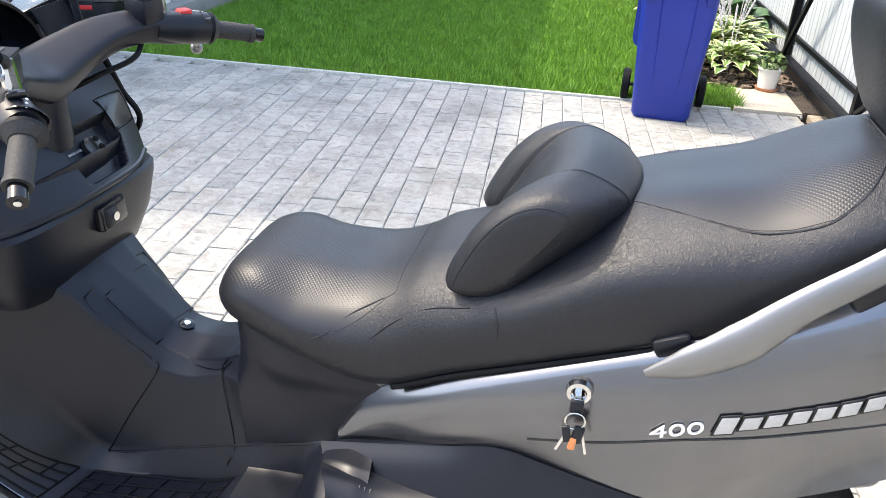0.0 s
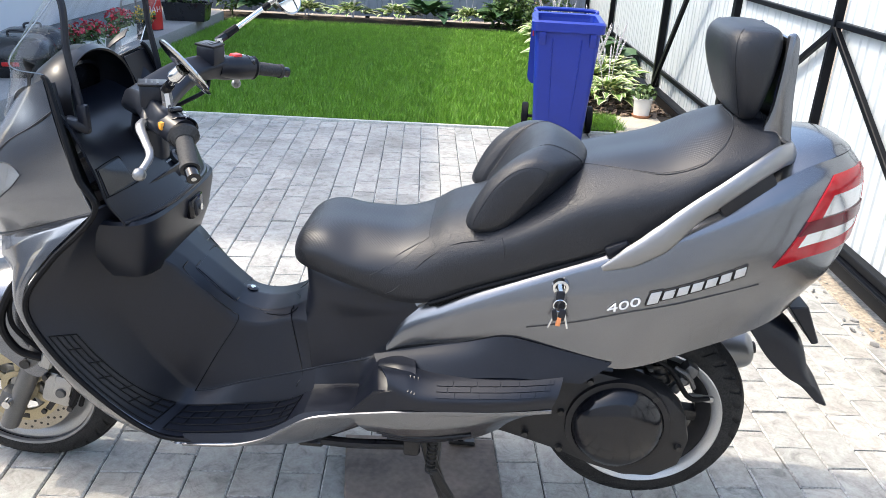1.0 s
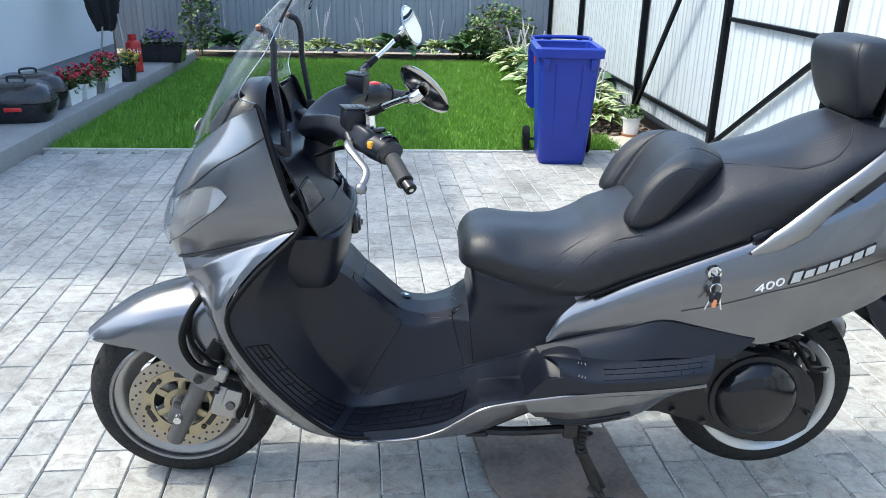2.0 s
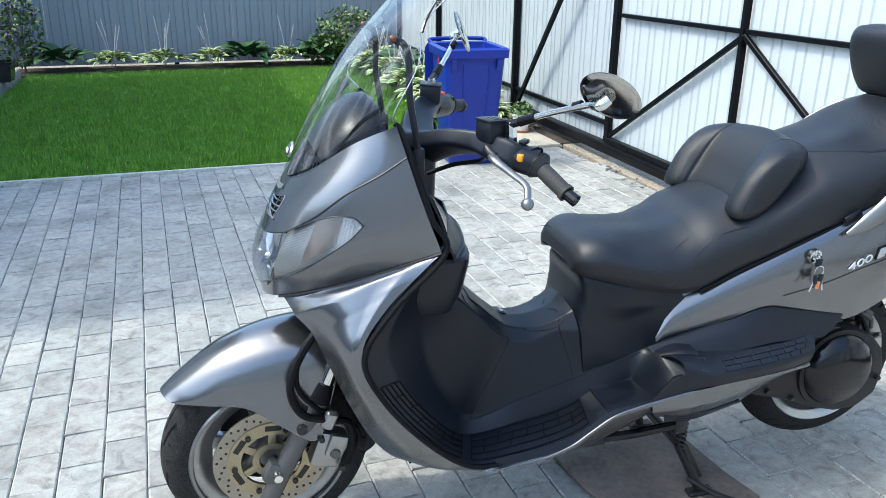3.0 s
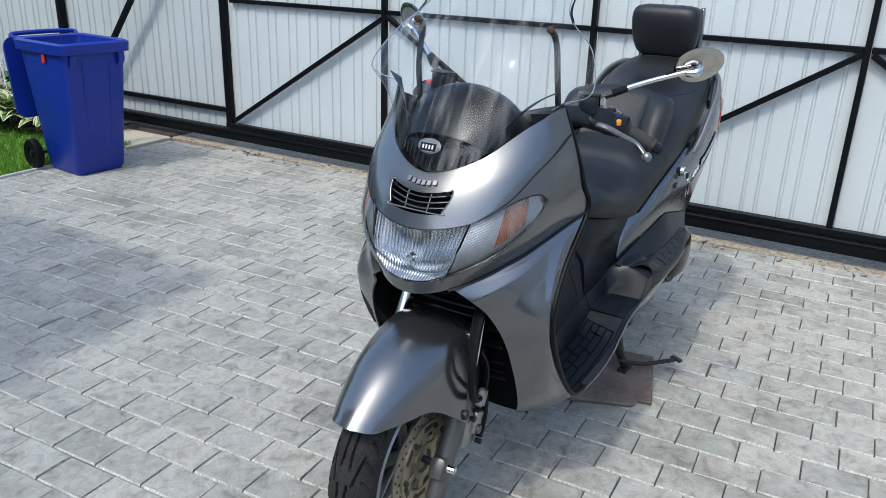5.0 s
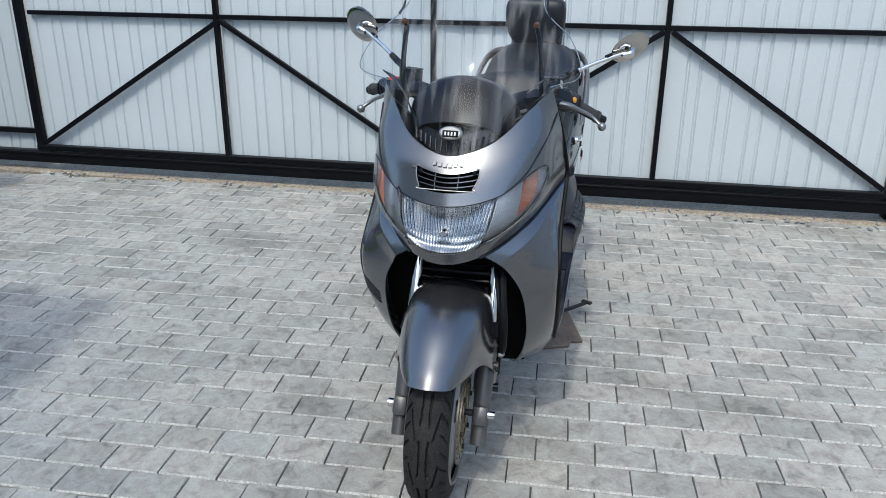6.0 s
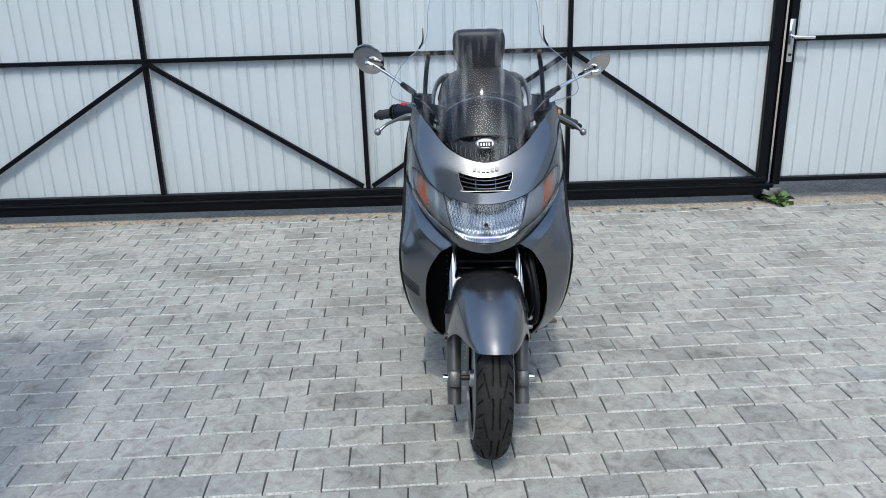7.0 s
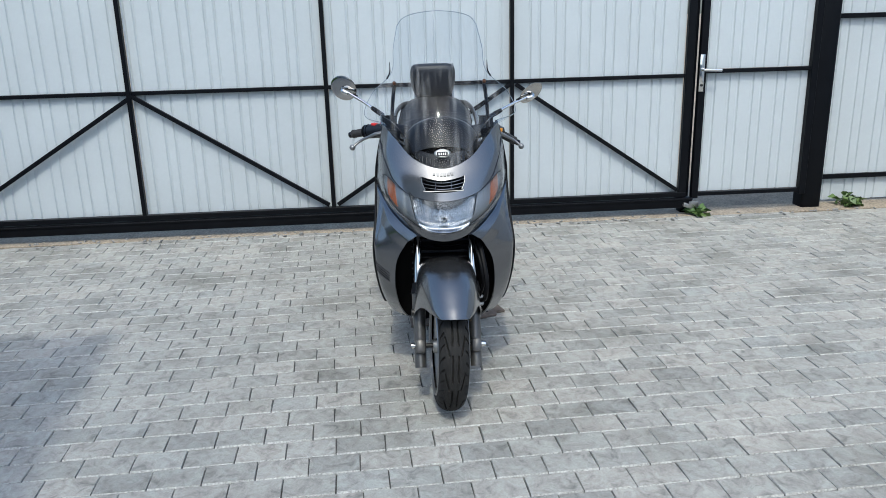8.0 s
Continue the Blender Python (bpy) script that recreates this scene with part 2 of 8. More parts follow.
dark_steel = material("oily_dark_steel", (0.035, 0.034, 0.033), 0.45, 0.5, 0.4, 30, 250, bump=0.2, bump_scale=250)
red_plastic = material("red_plastic", (0.6, 0.03, 0.03), 0.35, 0, 0.1, 20, 200)
yellow_plastic = material("amber_switch", (0.75, 0.32, 0.03), 0.4, 0, 0.12, 30, 300)
white_plastic = material("white_plastic", (0.78, 0.78, 0.76), 0.35, 0, 0.05, 10, 200)
lettering_white = material("white_lettering", (0.82, 0.82, 0.82), 0.3, 0.3, 0.04, 30, 300)
mark_silver = material("silver_mark", (0.50, 0.505, 0.51), 0.3, 0.4, 0.08, 40, 300)
windshield_mat = clear_sheet("clear_polycarbonate", (0.90, 0.925, 0.95), 0.010, 0.030, 0.14, 0.10, 0.0)
clean_sheet = bpy.data.materials.new("clear_inner_face")
clean_sheet.use_nodes = True
clean_sheet.node_tree.nodes.remove(clean_sheet.node_tree.nodes["Principled BSDF"])
clean_sheet.node_tree.links.new(clean_sheet.node_tree.nodes.new("ShaderNodeBsdfTransparent").outputs[0], clean_sheet.node_tree.nodes["Material Output"].inputs[0])
solid_plastic = material("polished_plastic_edge", (0.20, 0.24, 0.28), 0.12, 0, 0.3, 14, 90, coat=0.5)
lamp_glass = clear_sheet("lamp_glass", (0.93, 0.94, 0.95), 0.03, 0.022, 0.08, 0.15)
red_glass = material("red_tail_lens", (0.34, 0.006, 0.012), 0.14, 0, 0.25, 60, 500, coat=0.15, rough_vary=0.04)
dark_red_glass = material("dark_red_lens", (0.10, 0.004, 0.008), 0.16, 0, 0.2, 60, 400, coat=0.15)
clear_lens = material("clear_ribbed_lens", (0.60, 0.60, 0.60), 0.16, 0.85, 0.12, 80, 600, coat=0.3, rough_vary=0.05)
orange_lens = material("amber_reflector", (0.34, 0.10, 0.036), 0.22, 0.2, 0.25, 60, 300, coat=0.4)
signal_chrome = material("faceted_signal_reflector", (0.33, 0.34, 0.35), 0.30, 0.85, 0.12, 80, 600, coat=0.3, rough_vary=0.05)
lamp_chrome = material("ribbed_lamp_reflector", (0.47, 0.49, 0.515), 0.13, 1.0, 0.04, 40, 300, rough_vary=0.03)
blue_bin = material("blue_polyethylene", (0.007, 0.027, 0.265), 0.36, 0, 0.14, 6, 180, bump=0.12, bump_scale=260, depth=0.0006)
board_wood = material("weathered_board", (0.085, 0.068, 0.055), 0.75, 0, 0.45, 5, 60, bump=0.4, bump_scale=90, tint=(0.17, 0.135, 0.11), depth=0.002, stain=0.75)
sheet_white = material("white_sheet_metal", (0.482, 0.525, 0.552), 0.48, 0.0, 0.04, 2.2, 60, spec=0.25, where="World", stain=0.7)
# the gate's white sheet, darkened to keep the sunlit fence from burning out
sheet_dimmed = material("dimmed_white_sheet", (0.43, 0.468, 0.494), 0.50, 0.0, 0.04, 2.2, 60, spec=0.22, where="World", stain=0.7)
sheet_grey = material("grey_sheet_metal", (0.26, 0.29, 0.335), 0.45, 0.0, 0.06, 2.0, 50, where="World", stain=0.7)
frame_black = material("black_frame_paint", (0.0030, 0.0037, 0.0055), 0.42, 0.0, 0.3, 12, 150, bump=0.15, bump_scale=200, spec=0.13)
render_white = material("white_render", (0.62, 0.635, 0.65), 0.85, 0, 0.04, 1.6, 160, bump=0.35, bump_scale=350, where="World", depth=0.002)
concrete = material("grey_concrete", (0.27, 0.265, 0.255), 0.85, 0, 0.22, 5, 120, bump=0.4, bump_scale=160, where="World", depth=0.002)
soil = material("dry_soil", (0.21, 0.165, 0.12), 0.95, 0, 0.35, 6, 70, bump=0.9, bump_scale=60, where="World", depth=0.012, tint=(0.30, 0.25, 0.19))
sand_bed = material("sandy_joint", (0.085, 0.083, 0.078), 0.95, 0, 0.5, 9, 120, bump=0.6, bump_scale=180, where="World", depth=0.003)
terracotta = material("terracotta", (0.42, 0.2, 0.11), 0.8, 0, 0.2, 20, 150, bump=0.2)
red_steel = material("red_painted_steel", (0.45, 0.02, 0.02), 0.4, 0, 0.15, 10, 150)
luggage_black = material("black_abs_shell", (0.016, 0.016, 0.018), 0.28, 0, 0.2, 10, 300, coat=0.2)
cloth_black = material("black_cloth", (0.012, 0.012, 0.014), 0.85, 0, 0.3, 20, 300, bump=0.5, bump_scale=60, depth=0.004)


def seat_vinyl():
    """Black vinyl with fine creased leather grain."""
    m = material("black_seat_vinyl", (0.0075, 0.0090, 0.0130), 0.44, 0, 0.18, 10, 500, rough_vary=0.06, spec=0.50)
    nt = m.node_tree
    n, k = nt.nodes, nt.links.new
    tc, mp, nz = n.new("ShaderNodeTexCoord"), n.new("ShaderNodeMapping"), n.new("ShaderNodeTexNoise")
    mp.inputs["Rotation"].default_value = (0, radians(35), 0)
    mp.inputs["Scale"].default_value = (1.0, 1.0, 0.45)
    for key, v in (("Scale", 185), ("Detail", 4), ("Roughness", 0.6), ("Distortion", 1.2)):
        nz.inputs[key].default_value = v
    k(tc.outputs["Object"], mp.inputs["Vector"])
    k(mp.outputs["Vector"], nz.inputs["Vector"])
    sub, ab = n.new("ShaderNodeMath"), n.new("ShaderNodeMath")
    sub.operation, ab.operation = "SUBTRACT", "ABSOLUTE"
    sub.inputs[1].default_value = 0.5
    k(nz.outputs["Fac"], sub.inputs[0])
    k(sub.outputs[0], ab.inputs[0])
    bp = n.new("ShaderNodeBump")
    bp.inputs["Strength"].default_value, bp.inputs["Distance"].default_value = 0.5, 0.0032
    k(ab.outputs[0], bp.inputs["Height"])
    k(bp.outputs["Normal"], n["Principled BSDF"].inputs["Normal"])
    return m


def dotted_vinyl():
    """Black vinyl with rows of small dimples."""
    m = material("dimpled_seat_vinyl", (0.0075, 0.0090, 0.0130), 0.42, 0, 0.15, 10, 500, rough_vary=0.06, spec=0.50)
    nt = m.node_tree
    n, k = nt.nodes, nt.links.new
    tc = n.new("ShaderNodeTexCoord")
    vo = n.new("ShaderNodeTexVoronoi")
    vo.inputs["Scale"].default_value = 240
    vo.inputs["Randomness"].default_value = 0.0
    mp = n.new("ShaderNodeMapping")
    mp.inputs["Rotation"].default_value = (0, 0, radians(45))
    mp.inputs["Scale"].default_value = (1, 1, 0.05)
    k(tc.outputs["Object"], mp.inputs["Vector"])
    k(mp.outputs["Vector"], vo.inputs["Vector"])
    mr = n.new("ShaderNodeMapRange")
    mr.inputs["From Min"].default_value, mr.inputs["From Max"].default_value = 0.2, 0.45
    k(vo.outputs["Distance"], mr.inputs["Value"])
    bp = n.new("ShaderNodeBump")
    bp.inputs["Strength"].default_value, bp.inputs["Distance"].default_value = 0.3, 0.0010
    k(mr.outputs["Result"], bp.inputs["Height"])
    k(bp.outputs["Normal"], n["Principled BSDF"].inputs["Normal"])
    return m


vinyl, vinyl_dots = seat_vinyl(), dotted_vinyl()


def paver_material():
    """Tumbled grey concrete pavers: mottled, with swirling worn relief, each one of a slightly different shade."""
    m = bpy.data.materials.new("grey_paver")
    m.use_nodes = True
    nt = m.node_tree
    n, k = nt.nodes, nt.links.new
    b = n["Principled BSDF"]
    oi, ge = n.new("ShaderNodeObjectInfo"), n.new("ShaderNodeNewGeometry")

    def op(kind, a, c=0.0, d=None):
        x = n.new("ShaderNodeMath")
        x.operation = kind
        for sock, v in zip(x.inputs, (a, c, d)):
            if v is None:
                continue
            if isinstance(v, (int, float)):
                sock.default_value = v
            else:
                k(v, sock)
        return x.outputs[0]

    def noise(scale, detail, rough=0.5, distort=0.0):
        x = n.new("ShaderNodeTexNoise")
        for key, v in (("Scale", scale), ("Detail", detail), ("Roughness", rough), ("Distortion", distort)):
            x.inputs[key].default_value = v
        k(where.outputs[0], x.inputs["Vector"])
        return x.outputs["Fac"]

    def ramp(fac, *stops):
        x = n.new("ShaderNodeValToRGB")
        e = x.color_ramp.elements
        while len(e) < len(stops):
            e.new(0.5)
        for q, (pos, col) in zip(e, stops):
            q.position, q.color = pos, (*col, 1)
        k(fac, x.inputs["Fac"])
        return x.outputs["Color"]

    def times(p, q):
        x = n.new("ShaderNodeMix")
        x.data_type, x.blend_type = "RGBA", "MULTIPLY"
        x.inputs["Factor"].default_value = 1.0
        k(p, x.inputs[6])
        k(q, x.inputs[7])
        return x.outputs[2]
    piece = op("FRACT", op("ADD", oi.outputs["Random"], ge.outputs["Random Per Island"]))
    where = n.new("ShaderNodeVectorMath")
    where.operation = "MULTIPLY_ADD"
    k(piece, where.inputs[0])
    where.inputs[1].default_value = (37.0, 21.0, 11.0)
    k(ge.outputs["Position"], where.inputs[2])
    mottle, fine = noise(17, 6, 0.62, 0.9), noise(120, 5, 0.7)
    swirl = op("PINGPONG", op("MULTIPLY", noise(12, 3, 0.6, 1.2), 3.0), 0.5)
    col = ramp(piece, (0.0, (0.272, 0.277, 0.266)), (0.12, (0.312, 0.317, 0.301)), (0.6, (0.340, 0.342, 0.324)), (0.85, (0.372, 0.366, 0.342)), (1.0, (0.318, 0.330, 0.320)))
    col = times(col, ramp(mottle, (0.29, (0.54, 0.545, 0.53)), (0.45, (0.92, 0.88, 0.86)), (0.60, (1.06, 1.055, 1.035)), (0.76, (1.17, 1.16, 1.12))))
    big = n.new("ShaderNodeTexNoise")
    big.inputs["Scale"].default_value, big.inputs["Detail"].default_value = 2.6, 5
    k(ge.outputs["Position"], big.inputs["Vector"])
    col = times(col, ramp(big.outputs["Fac"], (0.32, (0.72, 0.72, 0.70)), (0.48, (1.0, 1.0, 1.0)), (0.72, (1.08, 1.08, 1.07))))
    col = times(col, ramp(swirl, (0.0, (0.84, 0.84, 0.83)), (0.12, (1.0, 1.0, 1.0)), (0.38, (1.0, 1.0, 1.0)), (0.5, (1.09, 1.09, 1.08))))
    col = times(col, ramp(fine, (0.32, (0.88, 0.88, 0.87)), (0.5, (1.0, 1.0, 1.0)), (0.68, (1.07, 1.07, 1.06))))
    k(col, b.inputs["Base Color"])
    b.inputs["Roughness"].default_value = 0.78
    b.inputs["Specular IOR Level"].default_value = 0.4
    h = op("ADD", op("MULTIPLY", swirl, 0.7), op("ADD", mottle, op("MULTIPLY", fine, 0.12)))
    bp = n.new("ShaderNodeBump")
    bp.inputs["Strength"].default_value, bp.inputs["Distance"].default_value = 0.5, 0.006
    k(h, bp.inputs["Height"])
    k(bp.outputs["Normal"], b.inputs["Normal"])
    return m


paver_mat = paver_material()
# pale chipped bevels, lightened further to stand for sun on the edges
paver_edge = material("pale_lit_paver_edge", (0.41, 0.41, 0.39), 0.85, 0, 0.5, 18, 130, where="World", bump=0.5, bump_scale=120, depth=0.003)


def leaf_material(name, colour, tint, edge=None, patch=0.0):
    """Leaf green that varies from leaf to leaf; edge gives a pale rim across the leaf's width."""
    m = bpy.data.materials.new(name)
    m.use_nodes = True
    nt = m.node_tree
    n, k = nt.nodes, nt.links.new
    b = n["Principled BSDF"]
    oi, ge = n.new("ShaderNodeObjectInfo"), n.new("ShaderNodeNewGeometry")
    add = n.new("ShaderNodeMath")
    add.operation = "ADD"
    k(oi.outputs["Random"], add.inputs[0])
    k(ge.outputs["Random Per Island"], add.inputs[1])
    fr = n.new("ShaderNodeMath")
    fr.operation = "FRACT"
    k(add.outputs[0], fr.inputs[0])
    cr = n.new("ShaderNodeValToRGB")
    cr.color_ramp.elements[0].color, cr.color_ramp.elements[1].color = (*colour, 1), (*tint, 1)
    k(fr.outputs[0], cr.inputs["Fac"])
    out = cr.outputs["Color"]
    if edge:
        tc = n.new("ShaderNodeTexCoord")
        sp = n.new("ShaderNodeSeparateXYZ")
        k(tc.outputs["UV"], sp.inputs[0])
        nz = n.new("ShaderNodeTexNoise")
        nz.inputs["Scale"].default_value = 60
        k(tc.outputs["Object"], nz.inputs["Vector"])
        ad = n.new("ShaderNodeMath")
        ad.operation = "MULTIPLY_ADD"
        ad.inputs[1].default_value = 0.25
        k(nz.outputs["Fac"], ad.inputs[0])
        k(sp.outputs["X"], ad.inputs[2])
        st = n.new("ShaderNodeMapRange")
        st.inputs["From Min"].default_value, st.inputs["From Max"].default_value = 0.68, 0.78
        k(ad.outputs[0], st.inputs["Value"])
        mx = n.new("ShaderNodeMix")
        mx.data_type = "RGBA"
        k(st.outputs["Result"], mx.inputs["Factor"])
        k(out, mx.inputs[6])
        mx.inputs[7].default_value = (*edge, 1)
        out = mx.outputs[2]
    if patch:
        pz, pr, pm = n.new("ShaderNodeTexNoise"), n.new("ShaderNodeValToRGB"), n.new("ShaderNodeMix")
        pz.inputs["Scale"].default_value, pz.inputs["Detail"].default_value = 13.0, 6
        pr.color_ramp.elements[0].position, pr.color_ramp.elements[1].position = 0.36, 0.66
        pr.color_ramp.elements[0].color, pr.color_ramp.elements[1].color = (1 - patch, 1 - patch, 1 - patch, 1), (1 + patch * 0.4, 1 + patch * 0.35, 1 + patch * 0.2, 1)
        pm.data_type, pm.blend_type = "RGBA", "MULTIPLY"
        pm.inputs["Factor"].default_value = 1.0
        k(ge.outputs["Position"], pz.inputs["Vector"])
        k(pz.outputs["Fac"], pr.inputs["Fac"])
        k(out, pm.inputs[6])
        k(pr.outputs["Color"], pm.inputs[7])
        out = pm.outputs[2]
    k(out, b.inputs["Base Color"])
    b.inputs["Roughness"].default_value = 0.5
    b.inputs["Subsurface Weight"].default_value = 0.0
    return m


grass_mat = leaf_material("grass_blade", (0.095, 0.250, 0.016), (0.25, 0.47, 0.052), patch=0.28)
hosta_pale = leaf_material("variegated_hosta_leaf", (0.08, 0.17, 0.03), (0.17, 0.28, 0.06), (0.62, 0.63, 0.36))
hosta_green = leaf_material("green_hosta_leaf", (0.035, 0.09, 0.03), (0.07, 0.14, 0.05))
shrub_leaf = leaf_material("shrub_leaf", (0.05, 0.11, 0.025), (0.13, 0.2, 0.06))
petal_red = leaf_material("red_petal", (0.45, 0.01, 0.03), (0.6, 0.03, 0.06))
petal_violet = leaf_material("violet_petal", (0.12, 0.05, 0.3), (0.25, 0.12, 0.45))
petal_yellow = leaf_material("yellow_petal", (0.7, 0.45, 0.02), (0.8, 0.55, 0.05))
petal_pale = leaf_material("pale_flower", (0.55, 0.5, 0.55), (0.7, 0.65, 0.7))

# ---- ground, lawn and kerb ----
GX, PY = 1.95, 3.78          # gate plane; edge of the paving towards the lawn
PAVE_TURN = 2.35              # degrees by which the paving courses lie askew


def plate(name, x0, x1, y0, y1, z0, z1, mat, label, category, bev=0.004, kind="structure"):
    ob = link_mesh(name, rbox(((x0 + x1) / 2, (y0 + y1) / 2, (z0 + z1) / 2), (x1 - x0, y1 - y0, z1 - z0), bev), mat)
    return tagged(ob, label, category, kind=kind)


ground = link_mesh("ground", raw([(-300, -300, -0.05), (300, -300, -0.05), (300, 300, -0.05), (-300, 300, -0.05)], [(0, 1, 2, 3)]), soil)
tagged(ground, "dry sandy soil reaching out under the whole yard", "ground", kind="structure")
plate("lawn_soil", -2.72, 1.5, PY + 0.03, 9.4, -0.045, -0.012, material("lawn_soil", (0.05, 0.075, 0.02), 0.95, 0, 0.4, 4, 60, bump=0.6, bump_scale=60, where="World", depth=0.01), "dark soil under the mown lawn", "soil", 0)
plate("flower_bed", 1.3, 2.1, PY + 0.05, 9.5, -0.045, 0.015, material("bed_soil", (0.06, 0.045, 0.032), 0.95, 0, 0.4, 8, 70, bump=1.0, bump_scale=50, where="World", depth=0.02), "dark soil of the planted bed beside the fence", "flower bed", 0.01)
plate("rear_bed", -3.4, 1.3, 8.85, 9.5, -0.04, 0.02, bpy.data.materials["bed_soil"], "dark soil of the planted bed along the grey fence", "flower bed", 0.01)
plate("lawn_edging", -2.72, 1.42, PY + 0.002, PY + 0.03, -0.04, 0.012, material("pale_edging", (0.5, 0.51, 0.46), 0.8, 0, 0.25, 12, 90, where="World"), "thin pale edging strip between paving and lawn", "edging")
plate("concrete_apron", 1.44, 1.84, PY + 0.01, 4.3, -0.04, 0.018, material("sandy_concrete", (0.46, 0.41, 0.33), 0.9, 0, 0.2, 6, 90, bump=0.5, bump_scale=90, where="World", depth=0.004), "sandy concrete slab beside the flower bed", "slab", 0.006)
plate("terrace", -3.58, -2.72, 1.2, 8.6, -0.04, 0.13, concrete, "raised grey concrete ledge along the white house", "ledge", 0.006)


def blades(name, x0, x1, y0, y1, count, h, w, mat, seed):
    """A field of single-triangle grass blades."""
    rng = np.random.default_rng(seed)
    x, y = rng.uniform(x0, x1, count), rng.uniform(y0, y1, count)
    a, lean, hh = rng.uniform(0, 6.283, count), rng.uniform(0.1, 1.1, count), h * rng.uniform(0.4, 1.25, count)
    patch = 0.5 + 0.5 * np.sin(x * 2.3 + 1.1 * np.sin(y * 1.7)) * np.sin(y * 1.9 + np.sin(x * 3.1))
    hh *= 0.85 + 0.25 * patch
    dx, dy = np.cos(a) * w / 2, np.sin(a) * w / 2
    la = rng.uniform(-2.4, 2.4, count) + 3.0 * np.sin(x * 9.1 + 2.0 * np.sin(y * 7.3)) + 2.0 * np.sin(y * 11.7)
    v = np.zeros((count, 3, 3))
    v[:, 0] = np.stack([x - dx, y - dy, np.full(count, -0.012)], 1)
    v[:, 1] = np.stack([x + dx, y + dy, np.full(count, -0.012)], 1)
    v[:, 2] = np.stack([x + np.cos(la) * lean * hh, y + np.sin(la) * lean * hh, hh], 1)
    me = bpy.data.meshes.new(name)
    me.vertices.add(count * 3)
    me.vertices.foreach_set("co", v.ravel())
    me.loops.add(count * 3)
    me.loops.foreach_set("vertex_index", np.arange(count * 3, dtype=np.int32))
    me.polygons.add(count)
    me.polygons.foreach_set("loop_start", np.arange(0, count * 3, 3, dtype=np.int32))
    me.update(calc_edges=True)
    me.materials.append(mat)
    return new(name, me)


tagged(blades("lawn_grass", -2.70, 1.36, PY + 0.03, 8.9, 250000, 0.040, 0.0062, grass_mat, 4), "short mown green lawn grass", "grass", kind="stuff")
tagged(blades("grass_tuft", 1.3, 1.5, PY + 0.04, 4.25, 2600, 0.06, 0.006, grass_mat, 5), "longer uncut grass at the corner of the bed", "grass", kind="stuff")

# ---- gate, fence and house ----


def corrugated(y0, y1, z0, z1, x, pitch=0.088, groove=0.02, depth=0.009, along="y"):
    """Profiled sheet metal with upright grooves, facing -x (or -y when it runs along x)."""
    prof, y, k = [], y0, 0
    while y < y1 - 1e-6:
        wide = pitch * (1.25 if k % 2 else 0.75)
        a = min(y + wide - groove, y1)
        prof += [(y, 0.0), (a, 0.0)]
        if a + groove <= y1:
            prof += [(a + groove * 0.3, depth), (a + groove * 0.7, depth)]
        y = a + groove
        k += 1
    if prof[-1][0] < y1:
        prof.append((y1, 0.0))
    rows = []
    for z, back in ((z0, 0), (z1, 0), (z1, 0.002), (z0, 0.002)):
        rows.append([(x + d + back, q, z) if along == "y" else (q, x + d + back, z) for q, d in prof])
    return grid_mesh(rows, close_v=True)


def bar(a, b, w, d, bev=0.003):
    """A box section from a to b in a plane x = const: w across in the plane, d deep along x."""
    a, b = Vector(a), Vector(b)
    v = b - a
    ang = math.degrees(math.atan2(v.z, v.y))
    return rbox((a + b) / 2, (d, v.length, w), bev, 1, (ang, 0, 0))


gate = thing("sliding_gate", "white corrugated sliding gate with a black steel frame", "gate", at=(GX, 0.6, 0.05))
gate_inv = Matrix.Translation((-GX, -0.6, -0.05))


def gpart(name, bm, mat, label="", parent=None):
    return part(name, moved(bm, gate_inv), mat, parent or gate, label)


GT = 1.98
for y, w in ((3.28, 0.055), (1.95, 0.028), (0.62, 0.028), (-0.675, 0.028), (-1.95, 0.055)):
    gpart("upright", bar((GX, y, 0.16), (GX, y, GT), w, 0.04), frame_black)
for z, w in ((1.02, 0.026), (GT, 0.05)):
    edges = (3.25, 1.966, 0.636, -0.661, -1.925) if w < 0.04 else (3.31, -1.98)
    for a, b in zip(edges, edges[1:]):
        gpart("cross_rail", bar((GX + 0.004, a - (0.03 if w < 0.04 else 0), z), (GX + 0.004, b, z), w, 0.03), frame_black)
gpart("bottom_rail", bar((GX, 3.31, 0.155), (GX, -1.98, 0.155), 0.035, 0.045), frame_black)
gpart("roller_beam", rbox((GX, 1.45, 0.095), (0.07, 6.95, 0.075), 0.006, 2), frame_black, "black box-section roller beam of the gate")
gpart("beam_lip", rbox((GX - 0.037, 1.45, 0.122), (0.012, 6.95, 0.012), 0.002, 1), frame_black)
for (ya, za), (yb, zb) in (((1.93, 1.0), (3.24, 0.19)), ((1.93, 1.0), (0.65, 0.19)), ((-0.66, 1.0), (0.59, 0.19)), ((-0.70, 1.0), (-1.91, 0.19)), ((4.84, 0.14), (3.32, 1.98))):
    gpart("diagonal_brace", bar((GX - 0.008 if ya < 3 else GX - 0.05, ya, za), (GX - 0.008 if ya < 3 else GX - 0.05, yb, zb), 0.028 if ya < 3 else 0.045, 0.026), frame_black)
for a, b in ((1.965, 3.25), (0.635, 1.935), (-0.66, 0.605), (-1.92, -0.69)):
    gpart("sheet_panel", corrugated(a, b, 0.165, GT - 0.03, GX + 0.024), sheet_white)
gpart("end_roller_bracket", join(rbox((GX - 0.03, -2.0, 0.07), (0.05, 0.10, 0.03), 0.005, 2, (20, 0, 0)), rbox((GX - 0.05, -2.03, 0.085), (0.012, 0.07, 0.045), 0.003)), alloy, "bent galvanised roller bracket")

